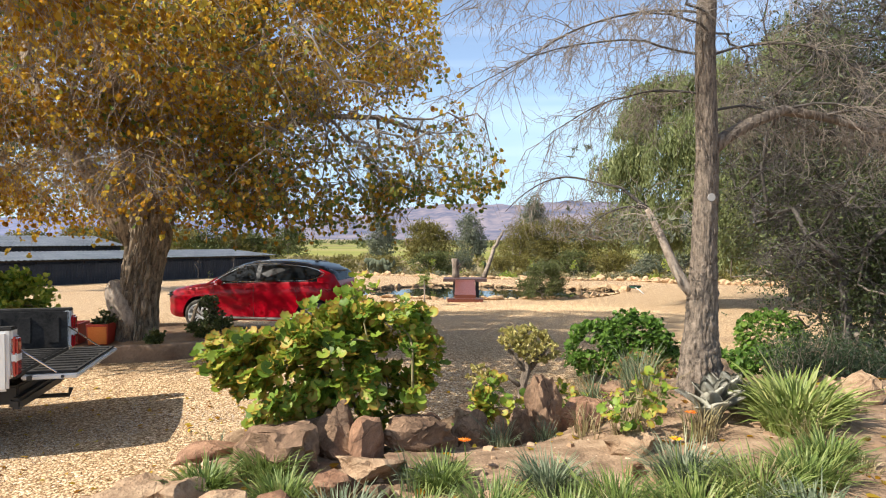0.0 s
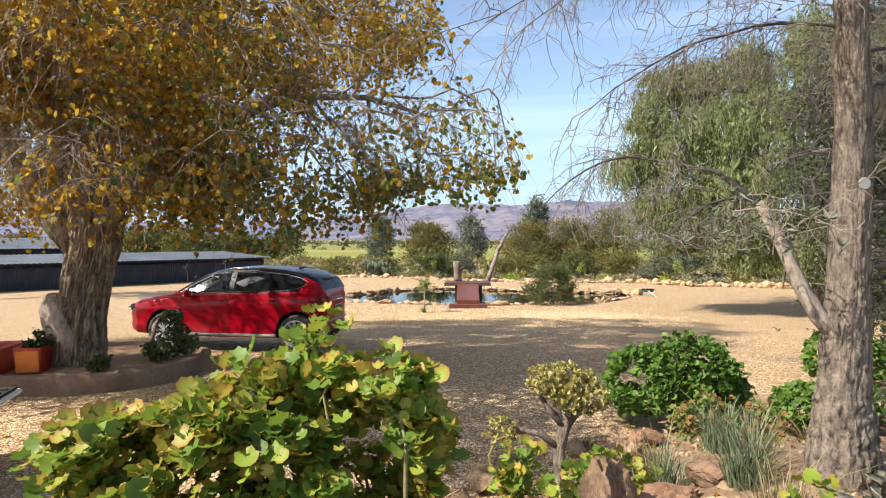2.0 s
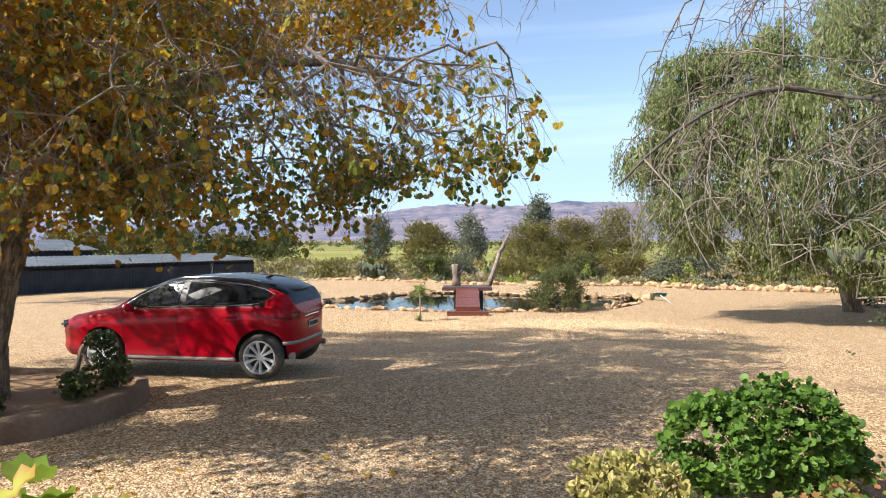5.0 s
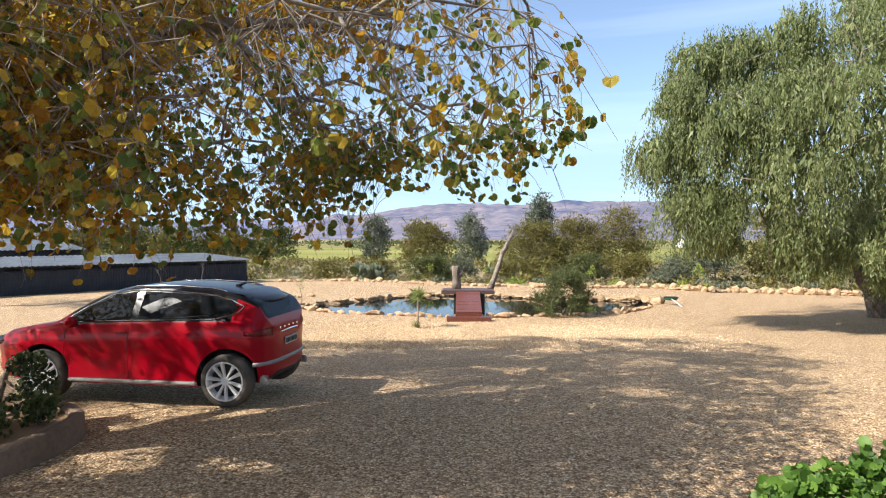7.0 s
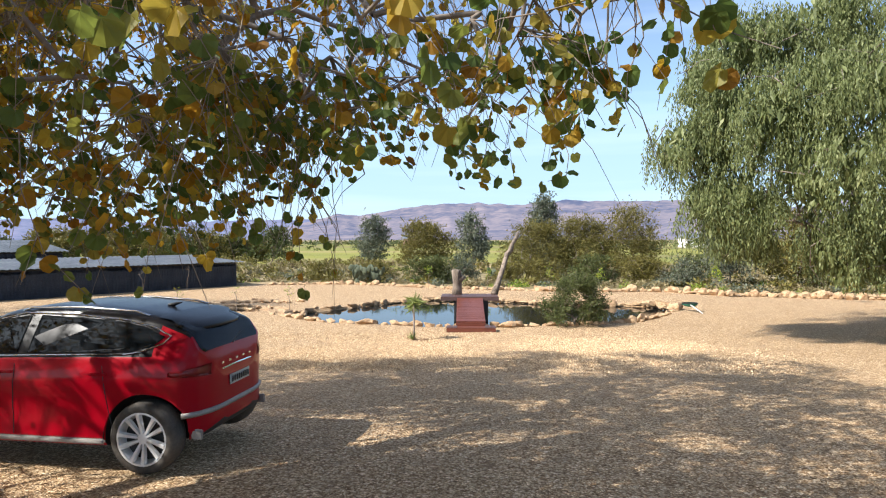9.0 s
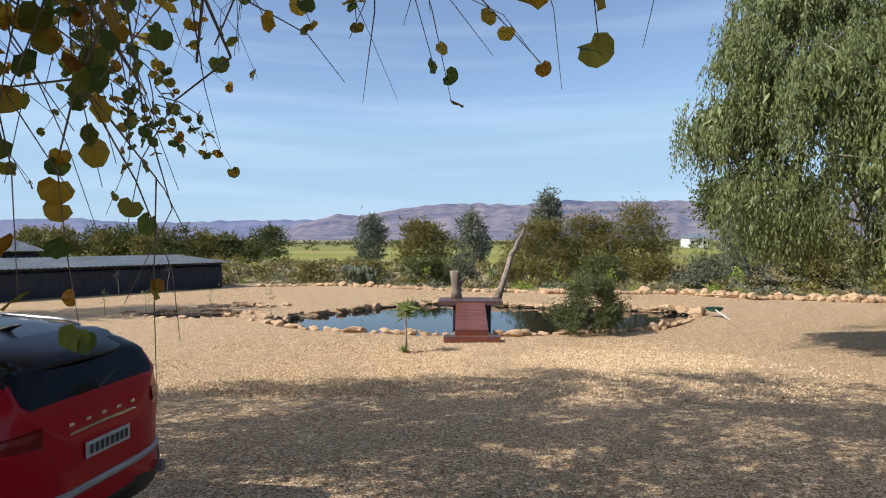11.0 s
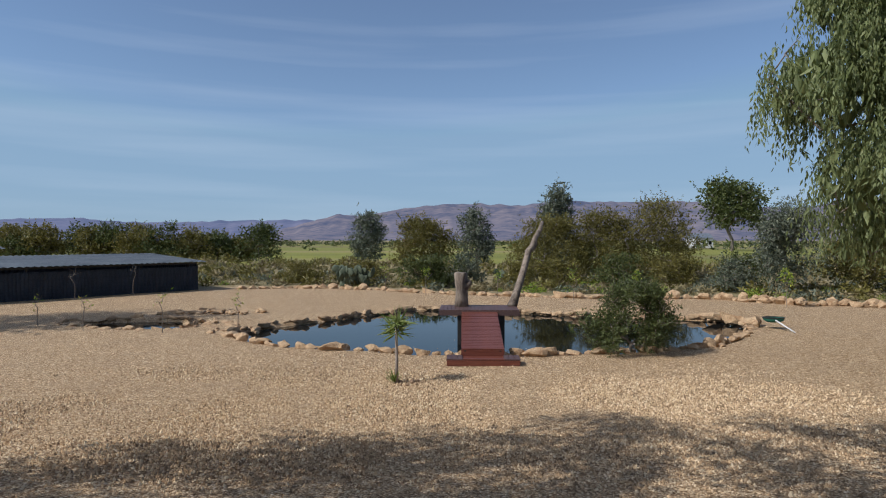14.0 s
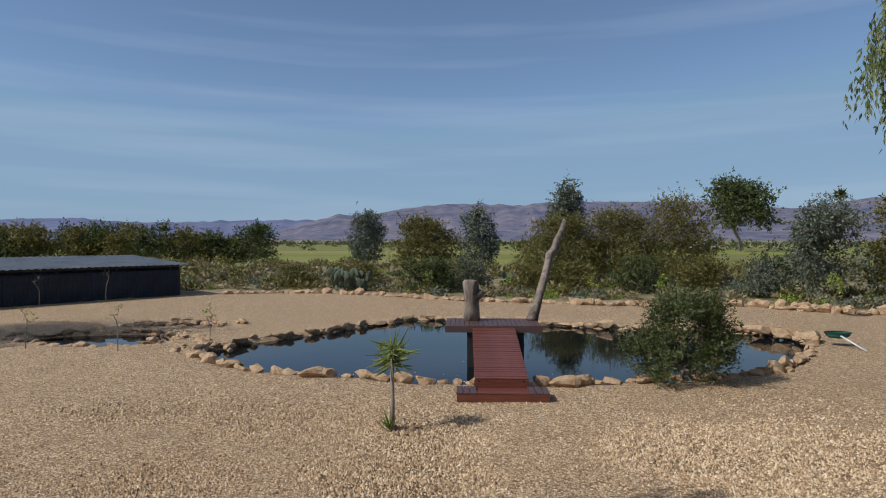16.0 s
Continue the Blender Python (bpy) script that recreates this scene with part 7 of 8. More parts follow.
TUFT = "low tuft of grey-green gazania leaves"
for i, (x, y, r, h) in enumerate(((-1.28, 4.2, 0.26, 0.2), (-0.98, 4.42, 0.3, 0.26), (-0.78, 4.05, 0.3, 0.2), (-0.36, 3.7, 0.34, 0.24), (0.05, 3.72, 0.34, 0.22), (0.12, 4.3, 0.24, 0.22), (0.42, 3.9, 0.34, 0.24),
                                  (0.78, 4.3, 0.3, 0.24), (0.8, 3.75, 0.34, 0.24), (1.12, 4.0, 0.36, 0.26), (1.5, 3.9, 0.4, 0.3), (1.62, 4.35, 0.34, 0.3), (1.9, 4.05, 0.4, 0.28), (2.25, 4.2, 0.36, 0.24), (1.25, 3.6, 0.36, 0.22), (2.0, 3.7, 0.34, 0.22),
                                  (-0.62, 3.62, 0.28, 0.18), (0.3, 3.45, 0.3, 0.2), (2.55, 4.5, 0.3, 0.22))):
    grass_clump((x, y), r * 1.15, h * 0.9, 430, [M_GRASS, M_GRASS, M_GRASS, M_TUFT][i % 4], TUFT, width=0.12)
grass_clump((2.84, 5.4), 0.62, 0.38, 620, M_LILY, "broad clump of pale green lily blades", "lily_clump", 0.38, spread=0.95, group="lily clumps")
grass_clump((2.62, 5.05), 0.42, 0.36, 260, M_LILY, "broad clump of pale green lily blades", "lily_clump", 0.24, spread=0.95, group="lily clumps")
for x, y, h, n in ((1.5, 5.2, 0.42, 90), (1.75, 5.6, 0.5, 110), (1.2, 5.3, 0.34, 60), (1.95, 5.0, 0.36, 80), (2.1, 6.6, 0.4, 70), (1.65, 7.3, 0.55, 110), (1.85, 6.2, 0.52, 150), (2.05, 7.0, 0.5, 130), (1.55, 6.6, 0.46, 120)):
    grass_clump((x, y), 0.28, h, n, M_TUFT if n > 115 else M_DRYGRASS, "upright clump of thin greyish stalks" if n > 115 else "upright clump of thin dry stalks", "dry_stalks", 0.1, spread=0.4, group="dry stalk clumps")
for x, y in ((4.9, 9.6), (5.6, 9.2), (5.2, 8.6), (6.2, 10.0), (4.6, 8.4)):
    grass_clump((x, y), 0.4, 0.4, 120, M_DRYGRASS, "upright clump of dry brown grass", "dry_stalks", 0.14, spread=0.7, group="dry stalk clumps")


def gazania(at, z, colour, label):
    top = thing("gazania_flower", (*at, sample_ground(*at)), 0, label, "flower", "gazania flowers")
    part("stalk", bm_tube([(0, 0, 0), (0.01, 0, z * 0.5), (0, 0, z)], 0.004, 5), M_GRASS, top)
    n = 14
    a = np.arange(n) * 2 * np.pi / n
    d = np.stack([np.cos(a), np.sin(a), np.full(n, 0.25)], 1)
    under("petal_ring", leaves_mesh("petal_ring", np.tile([0, 0, z], (n, 1)), d, np.full(n, 0.05), colour, SLIM * np.array([1.6, 1, 1]), SLIM_F, up=np.tile([0, 0, 1], (n, 1))), top)
    part("eye", bm_lathe([(0.0, z + 0.012), (0.012, z + 0.01), (0.014, z)], 10), M_ORANGE_LIT_END_EYE, top)


for at, z, col, lab in (((0.27, 4.55), 0.2, M_PETAL_O, "orange gazania flower on a thin stalk"), ((1.83, 4.85), 0.25, M_PETAL_O, "orange gazania flower on a thin stalk"), ((1.55, 4.35), 0.27, M_PETAL_Y, "yellow gazania flower on a thin stalk"), ((0.08, 3.62), 0.14, M_PETAL_Y, "yellow gazania flower on a thin stalk")):
    gazania(at, z, col, lab)


def agave(at, r, label):
    top = thing("agave", (*at, sample_ground(*at)), 0, label, "agave")
    for i in range(17):
        a = i * 2.4
        lean = 26 + 58 * (1 - i / 17)
        L = r * rng.uniform(0.75, 1.0)
        bm = bmesh.new()
        prof = []
        for u in np.linspace(0, 1, 9):
            w = 0.085 * (0.75 + 0.9 * u - 1.6 * u ** 2.6) + 0.002
            y = L * u
            z = 0.06 * math.sin(u * math.pi) + 0.12 * u * u
            prof.append([bm.verts.new((-w, y, z + 0.035 * (1 - u))), bm.verts.new((0, y, z - 0.01)), bm.verts.new((w, y, z + 0.035 * (1 - u)))])
        for p, q in zip(prof, prof[1:]):
            bm.faces.new((p[0], p[1], q[1], q[0]))
            bm.faces.new((p[1], p[2], q[2], q[1]))
        bmesh.ops.solidify(bm, geom=bm.faces[:], thickness=0.014)
        part("blade", bm, M_AGAVE, top, m=pose(0, 0, 0.02, 90 - lean, 0, math.degrees(a)), smooth=True)


agave((2.15, 5.3), 0.36, "grey-blue agave with broad pointed blades")
agave((2.42, 5.62), 0.3, "small grey-blue agave beside the trunk")


def leafy_bush(name, at, lob, n, size, material, label, stems, z=None, group="", red=None, category="shrub", heads=0):
    """A bush of broad round leaves held out on thin stems."""
    top = thing(name, (*at, sample_ground(*at) if z is None else z), 0, label, category, group)
    if heads:
        # leaves in loose heads at the ends of the stems
        tips = lobes(heads, lob, 0.7)
        tips = tips[tips[:, 2] > 0.06]
        arr, par, r = grow([[(0, 0, -0.03), (0, 0, 0.05), (0.01, 0, 0.1)]], tips, 0.08, 0.25, 0.05, 0.0042, 0.4)
        who = rng.integers(0, len(tips), n)
        big = rng.uniform(0.05, 0.13, len(tips))[who]
        pts = tips[who] + unit(n, -0.9, 1.0) * (big * rng.uniform(0.5, 1.1, n))[:, None]
        pts = pts[pts[:, 2] > 0.02]
    else:
        pts = lobes(n, lob, 0.55)
        pts = pts[pts[:, 2] > 0.02]
        arr, par, r = grow([[(0, 0, -0.03), (0, 0, 0.05), (0.01, 0, 0.1)]], lobes(stems, lob, 0.2), 0.08, 0.25, 0.05, 0.0035, 0.4)
    under("stem", limb_mesh("stem", arr, par, r, M_STEM, 0, 9, 5), top)
    centre = np.mean([c for c, _, _ in lob], axis=0)
    d = (pts - centre)
    d /= np.linalg.norm(d, axis=1)[:, None] + 1e-9
    along = d * 0.7 + rng.normal(0, 0.55, d.shape) + np.array([0, 0, -0.15])
    up = d * 0.6 + np.array([-0.25, -0.1, 0.75])
    s = rng.uniform(0.55, 1.2, len(pts)) * size
    under("foliage", leaves_mesh("foliage", pts, along, s, material, GERANIUM, GERANIUM_F, up=up, rim=GERANIUM_RIM), top)
    return top


def scalloped(n=13):
    """A round ruffled leaf with a notch at its stalk."""
    out = [(0.0, 0.36, -0.1)]
    for i in range(n):
        a = radians(-90 + 16 + 328 * i / (n - 1))
        r = 0.52 * (1.0 if i % 2 else 0.86)
        out.append((r * math.cos(a), 0.42 + r * math.sin(a), 0.1 if i % 2 else -0.03))
    return np.array(out)


GERANIUM = scalloped()
GERANIUM_F = np.array([(0, i, i + 1) for i in range(1, 13)])
GERANIUM_RIM = np.array([0.0] + [1.0] * 13)
leafy_bush("geranium_bush", (-0.68, 5.15), [((-0.4, -0.1, 0.48), (0.36, 0.36, 0.36), 2.4), ((-0.15, 0.05, 0.6), (0.32, 0.34, 0.4), 1.6), ((0.4, 0.1, 0.6), (0.32, 0.36, 0.48), 2.6), ((0.12, 0.1, 0.5), (0.4, 0.36, 0.5), 1.6), ((-0.7, -0.1, 0.62), (0.2, 0.24, 0.2), 1.2)],
           3900, 0.088, M_LEAF_GERANIUM, "large geranium bush with yellow-green and reddish leaves", 110, 0.56, heads=165)
leafy_bush("geranium_sprig", (-0.55, 5.45), [((-0.02, 0.05, 1.06), (0.15, 0.15, 0.12), 1), ((0.0, 0.05, 1.2), (0.08, 0.08, 0.06), 0.4), ((0.05, 0.0, 0.85), (0.13, 0.13, 0.1), 0.6)], 150, 0.085, M_LEAF_GERANIUM, "tall leafy geranium shoot above the bush", 8, 0.5, heads=14)
leafy_bush("geranium_plant", (0.5, 6.5), [((0, 0, 0.3), (0.28, 0.26, 0.32), 1), ((0.02, 0, 0.55), (0.18, 0.17, 0.16), 0.5)], 420, 0.085, M_LEAF_GERANIUM, "small bright green geranium plant", 20, group="small geraniums in the rockery", heads=16)
leafy_bush("geranium_plant", (1.2, 6.75), [((0, 0, 0.28), (0.36, 0.28, 0.26), 1)], 360, 0.08, M_LEAF_GERANIUM, "small bright green geranium plant", 20, group="small geraniums in the rockery")
leafy_bush("geranium_plant", (1.45, 5.0), [((0, 0, 0.3), (0.2, 0.2, 0.14), 1), ((0.2, 0.1, 0.42), (0.14, 0.14, 0.1), 0.5)], 120, 0.07, M_LEAF_GERANIUM, "leggy geranium with yellowing leaves", 16, group="small geraniums in the rockery")
leafy_bush("ivy_bush", (2.55, 9.45), [((-0.35, 0, 0.4), (0.42, 0.42, 0.36), 1), ((0.2, 0, 0.5), (0.5, 0.45, 0.38), 1.6), ((0.45, 0.1, 0.3), (0.4, 0.4, 0.3), 0.8)], 4600, 0.068, M_LEAF_IVY, "dense bright green leafy bush by the gravel", 50, 0.08, heads=240)
leafy_bush("ivy_bush", (3.95, 9.2), [((0, 0, 0.2), (0.38, 0.36, 0.24), 1), ((0.5, 0.2, 0.2), (0.4, 0.35, 0.24), 0.8)], 1300, 0.075, M_LEAF_IVY, "low bright green leafy bush by the gravel", 40, 0.1)
leafy_bush("red_geranium", (2.7, 8.3), [((0, 0, 0.22), (0.5, 0.36, 0.22), 1), ((-0.25, -0.1, 0.34), (0.24, 0.24, 0.16), 0.5)], 900, 0.06, M_LEAF_RED, "geranium with green and rust-red leaves", 40, 0.16, heads=60)
leafy_bush("ivy_bush", (5.4, 10.9), [((0, 0, 0.4), (0.55, 0.5, 0.4), 1)], 1300, 0.075, M_LEAF_IVY, "dense bright green leafy bush by the gravel", 40, 0.1)


def jade_tree():
    top = thing("jade_tree", (0.93, 7.5, sample_ground(0.93, 7.5) - 0.02), 0, "small jade tree with a thick stem and yellowish rounded crown", "small tree")
    part("stem", bm_tube([(0, 0, -0.1), (0.0, 0, 0.1), (0.02, 0, 0.35), (0.0, 0, 0.55), (0.06, 0, 0.78), (0.04, 0, 0.98)], [0.11, 0.075, 0.055, 0.05, 0.042, 0.03], 12, None, True, 0.3, 5), M_BARK_GREY, top, smooth=True)
    for q in (((0.02, 0, 0.55), (-0.15, 0, 0.68), (-0.35, -0.02, 0.72), (-0.45, -0.02, 0.68)), ((0.03, 0, 0.7), (0.2, 0.05, 0.9), (0.3, 0.05, 1.02)), ((0.04, 0, 0.75), (-0.1, 0.05, 0.9), (-0.15, 0.1, 1.0))):
        part("limb", bm_tube(q, [0.035, 0.028, 0.02, 0.014][:len(q)], 8, None, True, 0.3, 2), M_BARK_GREY, top, smooth=True)
    lob = [((0.05, 0, 1.1), (0.25, 0.24, 0.15), 2.0), ((0.16, 0, 1.0), (0.25, 0.24, 0.15), 1.5), ((-0.1, 0, 1.12), (0.17, 0.18, 0.12), 0.7), ((-0.48, -0.02, 0.72), (0.14, 0.13, 0.1), 0.45)]
    tips = lobes(270, lob, 0.75)
    arr, par, r = grow([[(0.03, 0, 0.6), (0.06, 0, 0.78), (0.04, 0, 0.92)], [(0.02, 0, 0.55), (-0.15, 0, 0.68), (-0.4, -0.02, 0.7)]], tips, 0.06, 0.15, 0.0, 0.004, 0.4)
    tagged(under("shoot", limb_mesh("shoot", arr, par, r, M_STEM, 0, 0.03, 5), top), kind="stuff")
    at = np.repeat(tips, 8, 0) + rng.normal(0, 0.008, (len(tips) * 8, 3))
    d = np.repeat((tips - np.array([0.05, 0, 0.85])) * 1.2, 8, 0) + unit(len(at)) * 0.75 + np.array([0, 0, 0.25])
    under("crown", leaves_mesh("crown", at, d, rng.uniform(0.03, 0.056, len(at)), M_LEAF_JADE, ROUND * np.array([0.62, 1, 1]), HEART_F), top)
    part("trailing_shoot", bm_tube([(-0.5, 0, 0.68), (-0.58, -0.02, 0.5), (-0.56, -0.02, 0.42)], 0.01, 6), M_LEAF_JADE, top)


jade_tree()


def rosemary(at, w, h, n, label):
    top = thing("rosemary_bush", (*at, sample_ground(*at)), 0, label, "shrub", "rosemary bushes")
    paths = twig_paths(np.stack([rng.normal(0, w * 0.2, 60), rng.normal(0, w * 0.2, 60), np.zeros(60)], 1), unit(60, 0.75, 1.0), h, -0.05, 6, 0.006, 0.1)
    under("stem", mesh_arrays("stem", *ridge_tubes(paths, 3), M_TWIG), top)
    p = np.concatenate([a[1:] for a, _ in paths])
    at_ = p[rng.choice(len(p), n)] + rng.normal(0, w * 0.1, (n, 3)) * np.array([1, 1, 0.6])
    at_[:, 2] = np.abs(at_[:, 2])
    under("foliage", leaves_mesh("foliage", at_, unit(n, 0.1, 1.0), rng.uniform(0.03, 0.075, n), M_LEAF_ROSEMARY, SLIM * np.array([0.8, 1, 1]), SLIM_F), top)


rosemary((4.05, 7.6), 0.55, 0.6, 3600, "upright dark green rosemary bush")
rosemary((4.6, 7.7), 0.7, 0.62, 4600, "upright dark green rosemary bush")
rosemary((5.4, 7.9), 0.8, 0.6, 4200, "upright dark green rosemary bush")
shrub("thicket_tree", (6.9, 11.6), 4.0, 4.0, 4.4, M_LEAF_DARK, 5200, 0.06, "dense dark twiggy thicket at the garden's edge", "tree", 30, 0.0, 0.2, 501, 0.12)
shrub("thicket_tree", (9.8, 13.6), 5.0, 4.2, 5.6, M_LEAF_DARK, 5200, 0.07, "dense dark twiggy thicket at the garden's edge", "tree", 30, 0.0, 0.2, 507, 0.12)
shrub("olive_shrub", (6.4, 9.4), 2.4, 2.4, 2.6, M_LEAF_DARK, 9000, 0.06, "grey-green shrub with fine leaves and bare twigs", "shrub", 26, 0.0, 0.2, 511, 0.1)


# ---- loose stones ----
def pebbles(name, n, where, lo, hi, material, label, sink=0.3, block=False):
    """Countless loose stones, as one mesh of small worn blocks."""
    shape = np.array([(-0.5, -0.35, 0), (0.45, -0.4, 0), (0.5, 0.35, 0), (-0.4, 0.4, 0), (0.05, 0.03, 0.72)])
    quad = np.array([(0, 1, 4), (1, 2, 4), (2, 3, 4), (3, 0, 4)])
    if block:
        shape = np.array([(-0.5, -0.3, 0), (0.4, -0.42, 0), (0.5, 0.3, 0), (-0.35, 0.42, 0), (-0.38, -0.2, 0.4), (0.28, -0.3, 0.34), (0.34, 0.2, 0.45), (-0.24, 0.3, 0.36)])
        quad = np.array([(0, 1, 5, 4), (1, 2, 6, 5), (2, 3, 7, 6), (3, 0, 4, 7), (4, 5, 6, 7)])
    k = len(shape)
    xy = np.array([where() for _ in range(n)])
    z = np.array([sample_ground(x, y) for x, y in xy])
    s = lo * (hi / lo) ** (rng.uniform(0, 1, n) ** 2.2)
    a = rng.uniform(0, 2 * np.pi, n)
    v = shape[None] * (1 + rng.normal(0, 0.16, (n, k, 3))) * s[:, None, None] * rng.uniform(0.7, 1.2, (n, 1, 3))
    c, d = np.cos(a)[:, None], np.sin(a)[:, None]
    x, y = v[..., 0] * c - v[..., 1] * d, v[..., 0] * d + v[..., 1] * c
    out = np.stack([x + xy[:, 0, None], y + xy[:, 1, None], v[..., 2] + (z - sink * s * 0.3)[:, None]], 2)
    faces = (quad[None] + (np.arange(n) * k)[:, None, None]).reshape(-1, quad.shape[1])
    return tagged(under(name, mesh_arrays(name, out.reshape(-1, 3), faces, material)), label, "gravel", kind="stuff")


def pebble_material(name, stops):
    k = Nodes(name)
    rnd = k.add("ShaderNodeNewGeometry").outputs["Random Per Island"]
    w = k.coords("World")
    c = k.mix(k.math("MULTIPLY", k.noise(w, 60, 4), 0.35), k.ramp(rnd, stops), (0.3, 0.2, 0.12))
    return k.finish(c, 0.9, k.bump(k.noise(w, 120, 3), 0.4, 0.004))


M_PEBBLE = pebble_material("pale_gravel", [(0.0, (0.13, 0.08, 0.045)), (0.22, (0.4, 0.258, 0.138)), (0.65, (0.66, 0.462, 0.262)), (1.0, (0.92, 0.745, 0.5))])
M_CLOD = pebble_material("garden_stone", [(0.0, (0.13, 0.075, 0.045)), (0.4, (0.3, 0.19, 0.11)), (0.8, (0.46, 0.31, 0.19)), (1.0, (0.56, 0.43, 0.3))])


def on_drive():
    while True:
        x, y = rng.uniform(-6.5, 0.2), rng.uniform(4.2, 10.6)
        if x < -1.9 - 0.15 * (y - 5) or y > 7.8 and x < 0.6:
            if not (x < -3.9 and y > 9.0):
                return x, y


def on_yard():
    while True:
        y = 12.5 + rng.exponential(5.0)
        x = rng.uniform(-7.5, 9.0)
        if y < 26 and not (x < -2.0 and 13.6 < y < 16.2) and not (x < -3.6 and y < 13.6):
            return x, y


def in_garden():
    while True:
        x, y = rng.uniform(-2.1, 5.2), rng.uniform(3.2, 9.6)
        if y < 7.6 + 1.9 * min(1, max(0, x / 2)):
            return x, y


M_DRIVE = pebble_material("drive_gravel", [(0.0, (0.32, 0.25, 0.18)), (0.3, (0.48, 0.4, 0.31)), (0.7, (0.6, 0.52, 0.42)), (1.0, (0.74, 0.68, 0.58))])
pebbles("gravel_stones", 30000, on_drive, 0.007, 0.019, M_DRIVE, "pale loose gravel stones on the drive")
pebbles("gravel_stones", 12000, on_yard, 0.01, 0.026, M_PEBBLE, "pale loose gravel stones on the yard")
pebbles("gravel_stones", 88000, lambda: (rng.normal(0, 1.3) + rng.uniform(-6.0, 5.6), 20.0 + 5.6 * rng.uniform(0, 1) ** 1.1 + abs(rng.normal(0, 1.3))), 0.02, 0.05, M_PEBBLE, "pale loose gravel stones before the pond")
pebbles("garden_stones", 3600, in_garden, 0.012, 0.11, M_CLOD, "brown stones and clods strewn over the garden bed", block=True)


def litter():
    n = 800
    xy = np.array([in_garden() if i % 3 else on_drive() for i in range(n)])
    at = np.stack([xy[:, 0], xy[:, 1], [sample_ground(*q) + 0.012 for q in xy]], 1)
    d = unit(n, -0.1, 0.25)
    me = leaves_mesh("leaf_litter", at, d, rng.uniform(0.03, 0.075, n), M_LEAF_YELLOW, HEART, HEART_F, up=np.tile([0, 0, 1.0], (n, 1)))
    tagged(under("leaf_litter", me), "dry brown fallen leaves on the ground", "leaf litter", kind="stuff")


litter()
for i in range(34):
    x, y = in_garden()
    grass_clump((x, y), 0.2, rng.uniform(0.14, 0.3), 70, [M_DRYGRASS, M_GRASS, M_TUFT][i % 3], "small tuft of thin grass in the rockery", "grass_clump", 0.1, spread=0.7, group="grass tufts in the rockery")

# ---- pickup ----
M_TRUCKWHITE = paint("white_truck_paint", (0.62, 0.62, 0.61), 0.35, 0.6)
M_LINER = simple("scuffed_bed_liner", (0.008, 0.008, 0.008), (0.06, 0.056, 0.053), 3, 30, 0.9, 0.4, **{"Specular IOR Level": 0.15})


def ribbed_panel(w, h, n, t=0.03, rib=0.025):
    """A flat liner panel in x z with raised ribs along z, its face to -y."""
    bm = bm_box(w, t, h, (0, 0, h / 2), 0.006)
    for i in range(n):
        bm_box(w / n * 0.45, rib, h * 0.72, (-w / 2 + (i + 0.5) * w / n, -t / 2 - rib / 2 + 0.004, h * 0.5), 0.01, bm)
    return bm


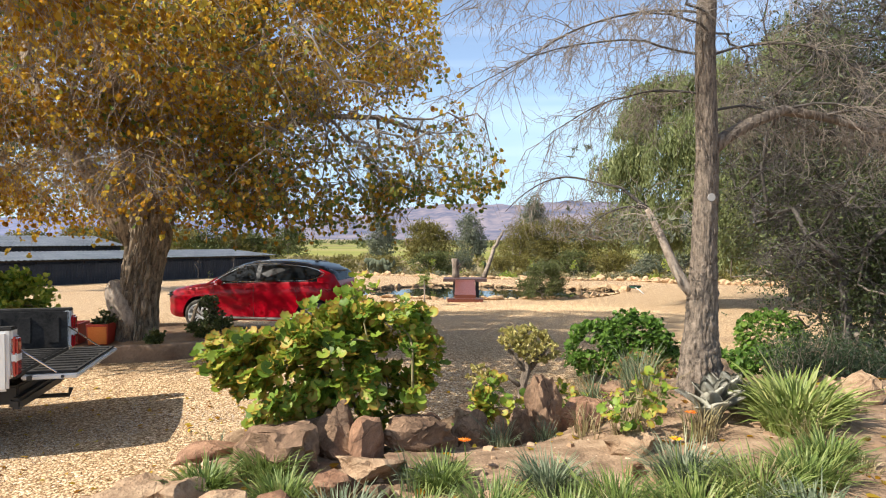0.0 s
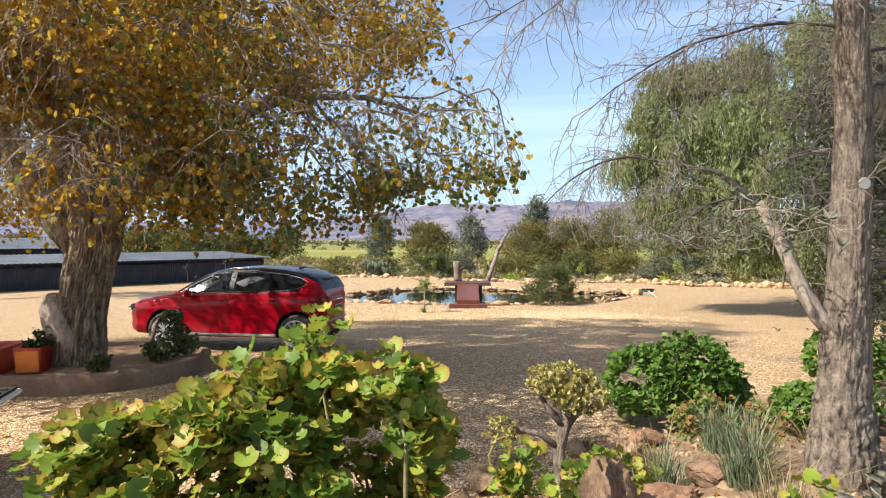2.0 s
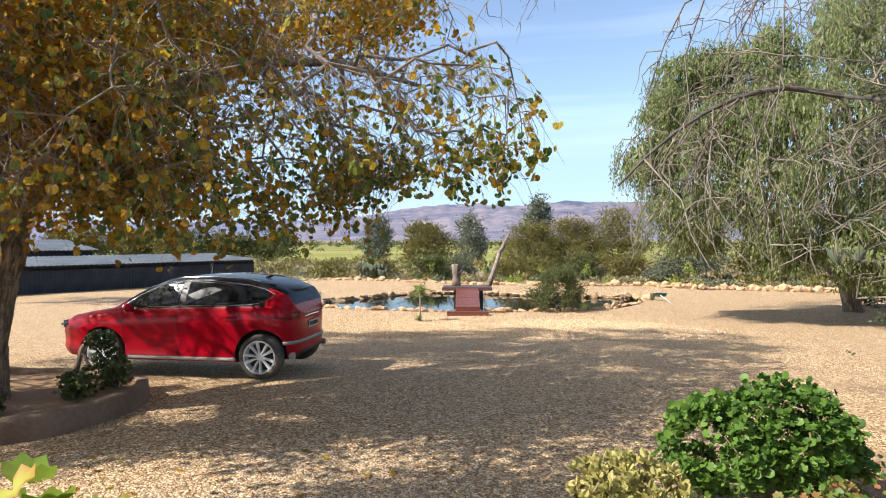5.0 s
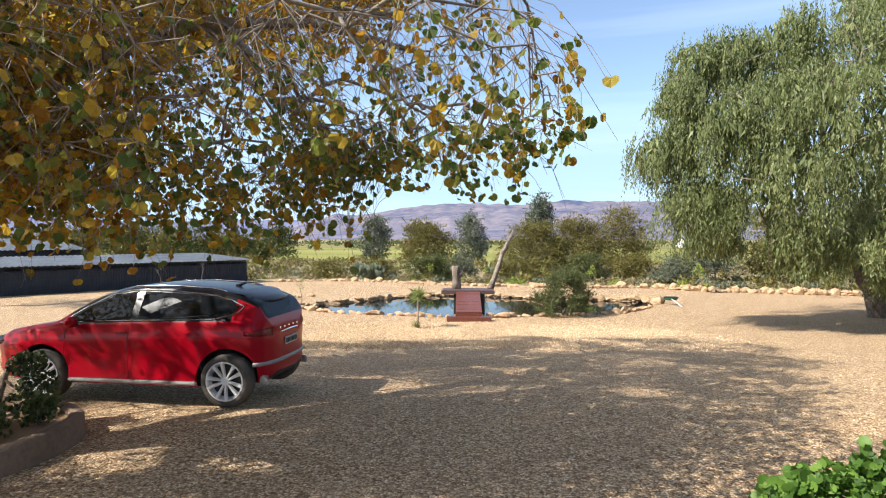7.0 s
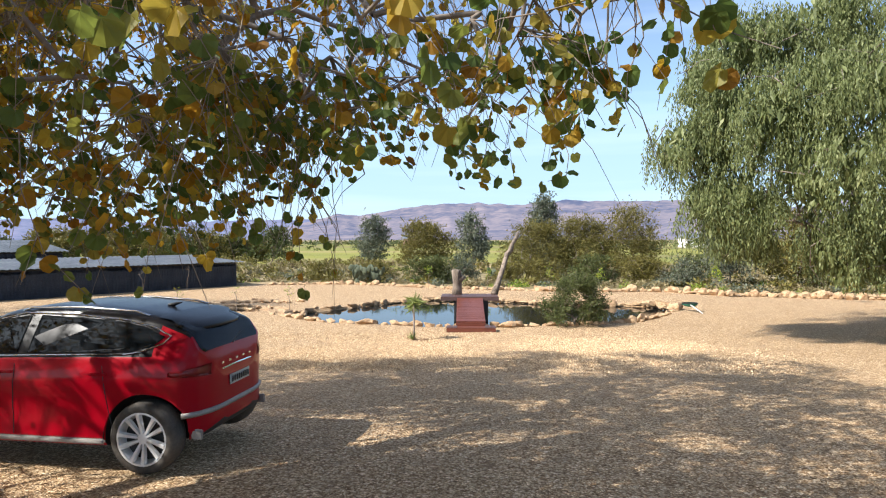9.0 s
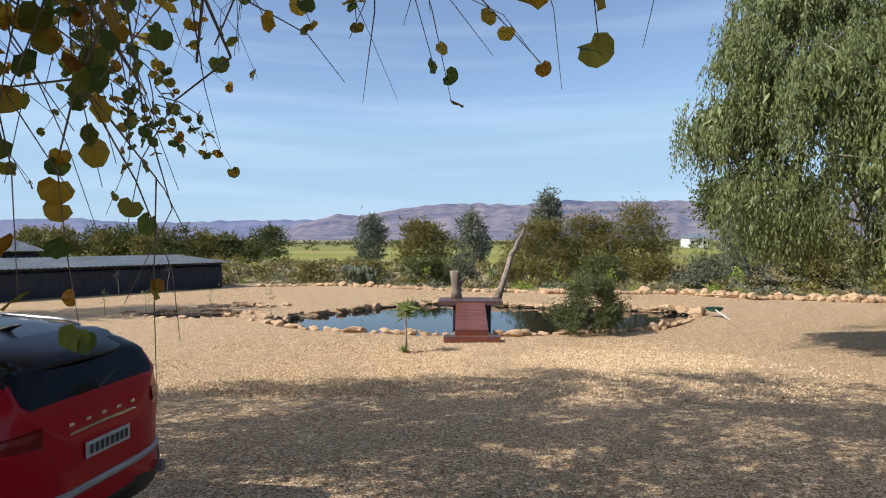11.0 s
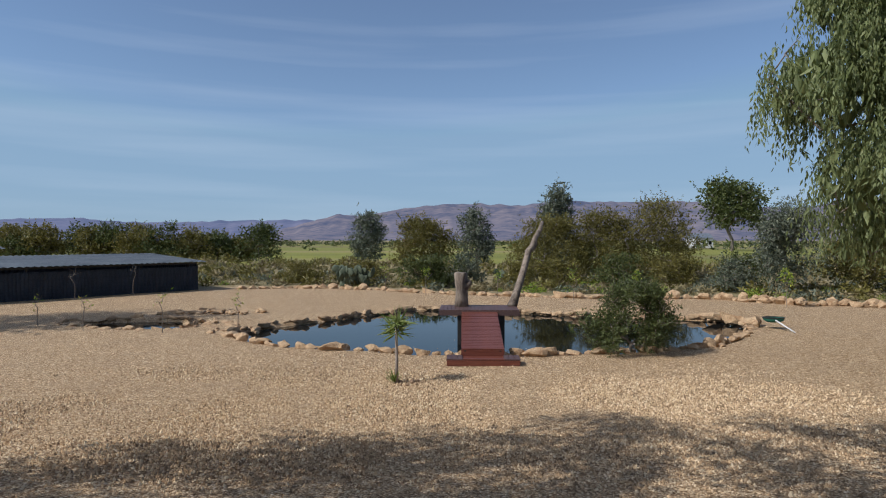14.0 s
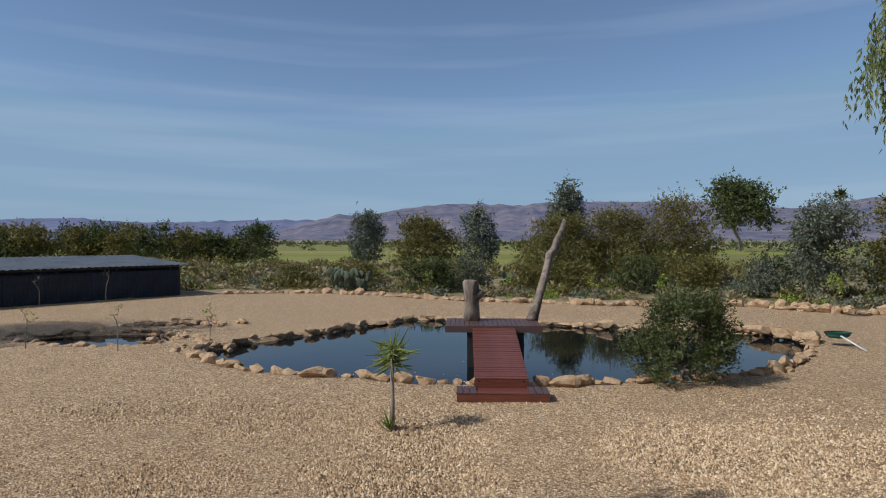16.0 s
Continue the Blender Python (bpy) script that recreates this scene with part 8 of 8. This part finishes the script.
def pickup():
    # x towards the nose, y to its left flank; the rear edge of the load bed is at x = 0
    top = thing("pickup_truck", (-4.5, 7.34, -0.15), 197, "white pickup truck with its tailgate down and a black bed liner", "pickup")
    half, floor_z = 0.79, 0.84
    part("bed_floor", bm_box(2.2, 1.58, 0.05, (1.1, 0, floor_z - 0.025), 0.005), M_LINER, top)
    for i in range(11):
        part("floor_rib", bm_box(2.15, 0.05, 0.018, (1.09, -0.62 + i * 0.124, floor_z + 0.008), 0.006), M_LINER, top)
    for sy in (-1, 1):
        part("bed_liner_side", ribbed_panel(2.2, 0.46, 7), M_LINER, top, m=pose(1.1, sy * (half - 0.01), floor_z, 0, 0, 0 if sy > 0 else 180))
        part("bed_rail", bm_box(2.24, 0.13, 0.04, (1.1, sy * (half + 0.06), floor_z + 0.475), 0.012), M_LINER, top)
        bm = bm_box(2.22, 0.06, 0.6, (1.12, sy * (half + 0.12), floor_z + 0.16), 0.025)
        part("bed_side", bm, M_TRUCKWHITE, top, smooth=False)
        part("corner_post", bm_box(0.08, 0.15, 0.5, (0.02, sy * (half + 0.055), floor_z + 0.23), 0.02), M_TRUCKWHITE, top)
        part("tail_lamp", bm_box(0.06, 0.12, 0.4, (-0.035, sy * (half + 0.07), floor_z + 0.2), 0.02), M_TAIL, top)
        part("tail_lamp_band", bm_box(0.062, 0.122, 0.09, (-0.037, sy * (half + 0.07), floor_z + 0.19), 0.012), M_WHITE, top)
        part("wheel_housing", bm_lathe([(0.0, -0.1), (0.36, -0.1), (0.38, 0.0), (0.36, 0.12), (0.0, 0.12)], 28, None, pose(1.25, sy * 0.6, floor_z - 0.06, 90)), M_LINER, top, smooth=True)
        part("tailgate_strap", bm_tube([(0.0, sy * (half - 0.02), floor_z + 0.27), (-0.36, sy * (half - 0.03), floor_z - 0.005)], 0.009, 6), M_CHROME, top)
        w = new("wheel")
        w.parent = top
        w.matrix_basis = pose(1.2, sy * 0.76, 0.37, 0, 20, 0 if sy < 0 else 180)
        tyre, rim, well = wheel_meshes(0.37, 0.25)
        part("tyre", tyre, M_RUBBER, w, smooth=True)
        part("rim", rim, M_ALLOY, w)
        part("dark_backing", well, M_PLASTIC, w)
    gate = part("tailgate", bm_box(0.52, 1.56, 0.05, (-0.3, 0, floor_z - 0.045), 0.015), M_TRUCKWHITE, top, "white tailgate folded down")
    part("gate_liner", bm_box(0.47, 1.48, 0.02, (-0.3, 0, floor_z - 0.005), 0.006), M_LINER, gate)
    for i in range(9):
        part("gate_rib", bm_box(0.4, 0.05, 0.014, (-0.3, -0.6 + i * 0.15, floor_z + 0.01), 0.005), M_LINER, gate)
    part("latch", bm_box(0.05, 0.02, 0.05, (-0.12, 0.785, floor_z - 0.045), 0.006), M_PLASTIC, gate)
    part("latch", bm_box(0.03, 0.02, 0.03, (-0.42, 0.785, floor_z - 0.045), 0.006), M_PLASTIC, gate)
    # silver bumper given black, the shade below the tailgate put into its colour
    part("bumper", bm_box(0.12, 1.3, 0.12, (0.06, 0, 0.5), 0.03), M_PLASTIC, top, "rear bumper coloured dark for the shade under the bed")
    part("tow_bar", bm_tube([(0.1, 0, 0.42), (-0.24, 0, 0.42), (-0.26, 0, 0.5)], 0.025, 8), M_BLACK, top)
    part("chassis", bm_box(2.6, 0.9, 0.2, (1.4, 0, 0.55), 0.02), M_BLACK, top)
    part("cab", bm_box(1.9, 1.66, 0.75, (3.25, 0, 0.85), 0.1), M_TRUCKWHITE, top)
    part("cab_roof", bm_box(1.6, 1.46, 0.62, (3.15, 0, 1.48), 0.14), M_TRUCKWHITE, top)
    part("rear_cab_window", bm_box(0.02, 1.1, 0.36, (2.345, 0, 1.5), 0.006), M_GLASS_DARK, top)
    part("bonnet", bm_box(1.2, 1.6, 0.55, (4.7, 0, 0.8), 0.1), M_TRUCKWHITE, top)
    for sy in (-1, 1):
        part("front_tyre", wheel_meshes(0.37, 0.25)[0], M_RUBBER, top, m=pose(4.5, sy * 0.76, 0.37), smooth=True)
    return top


pickup()
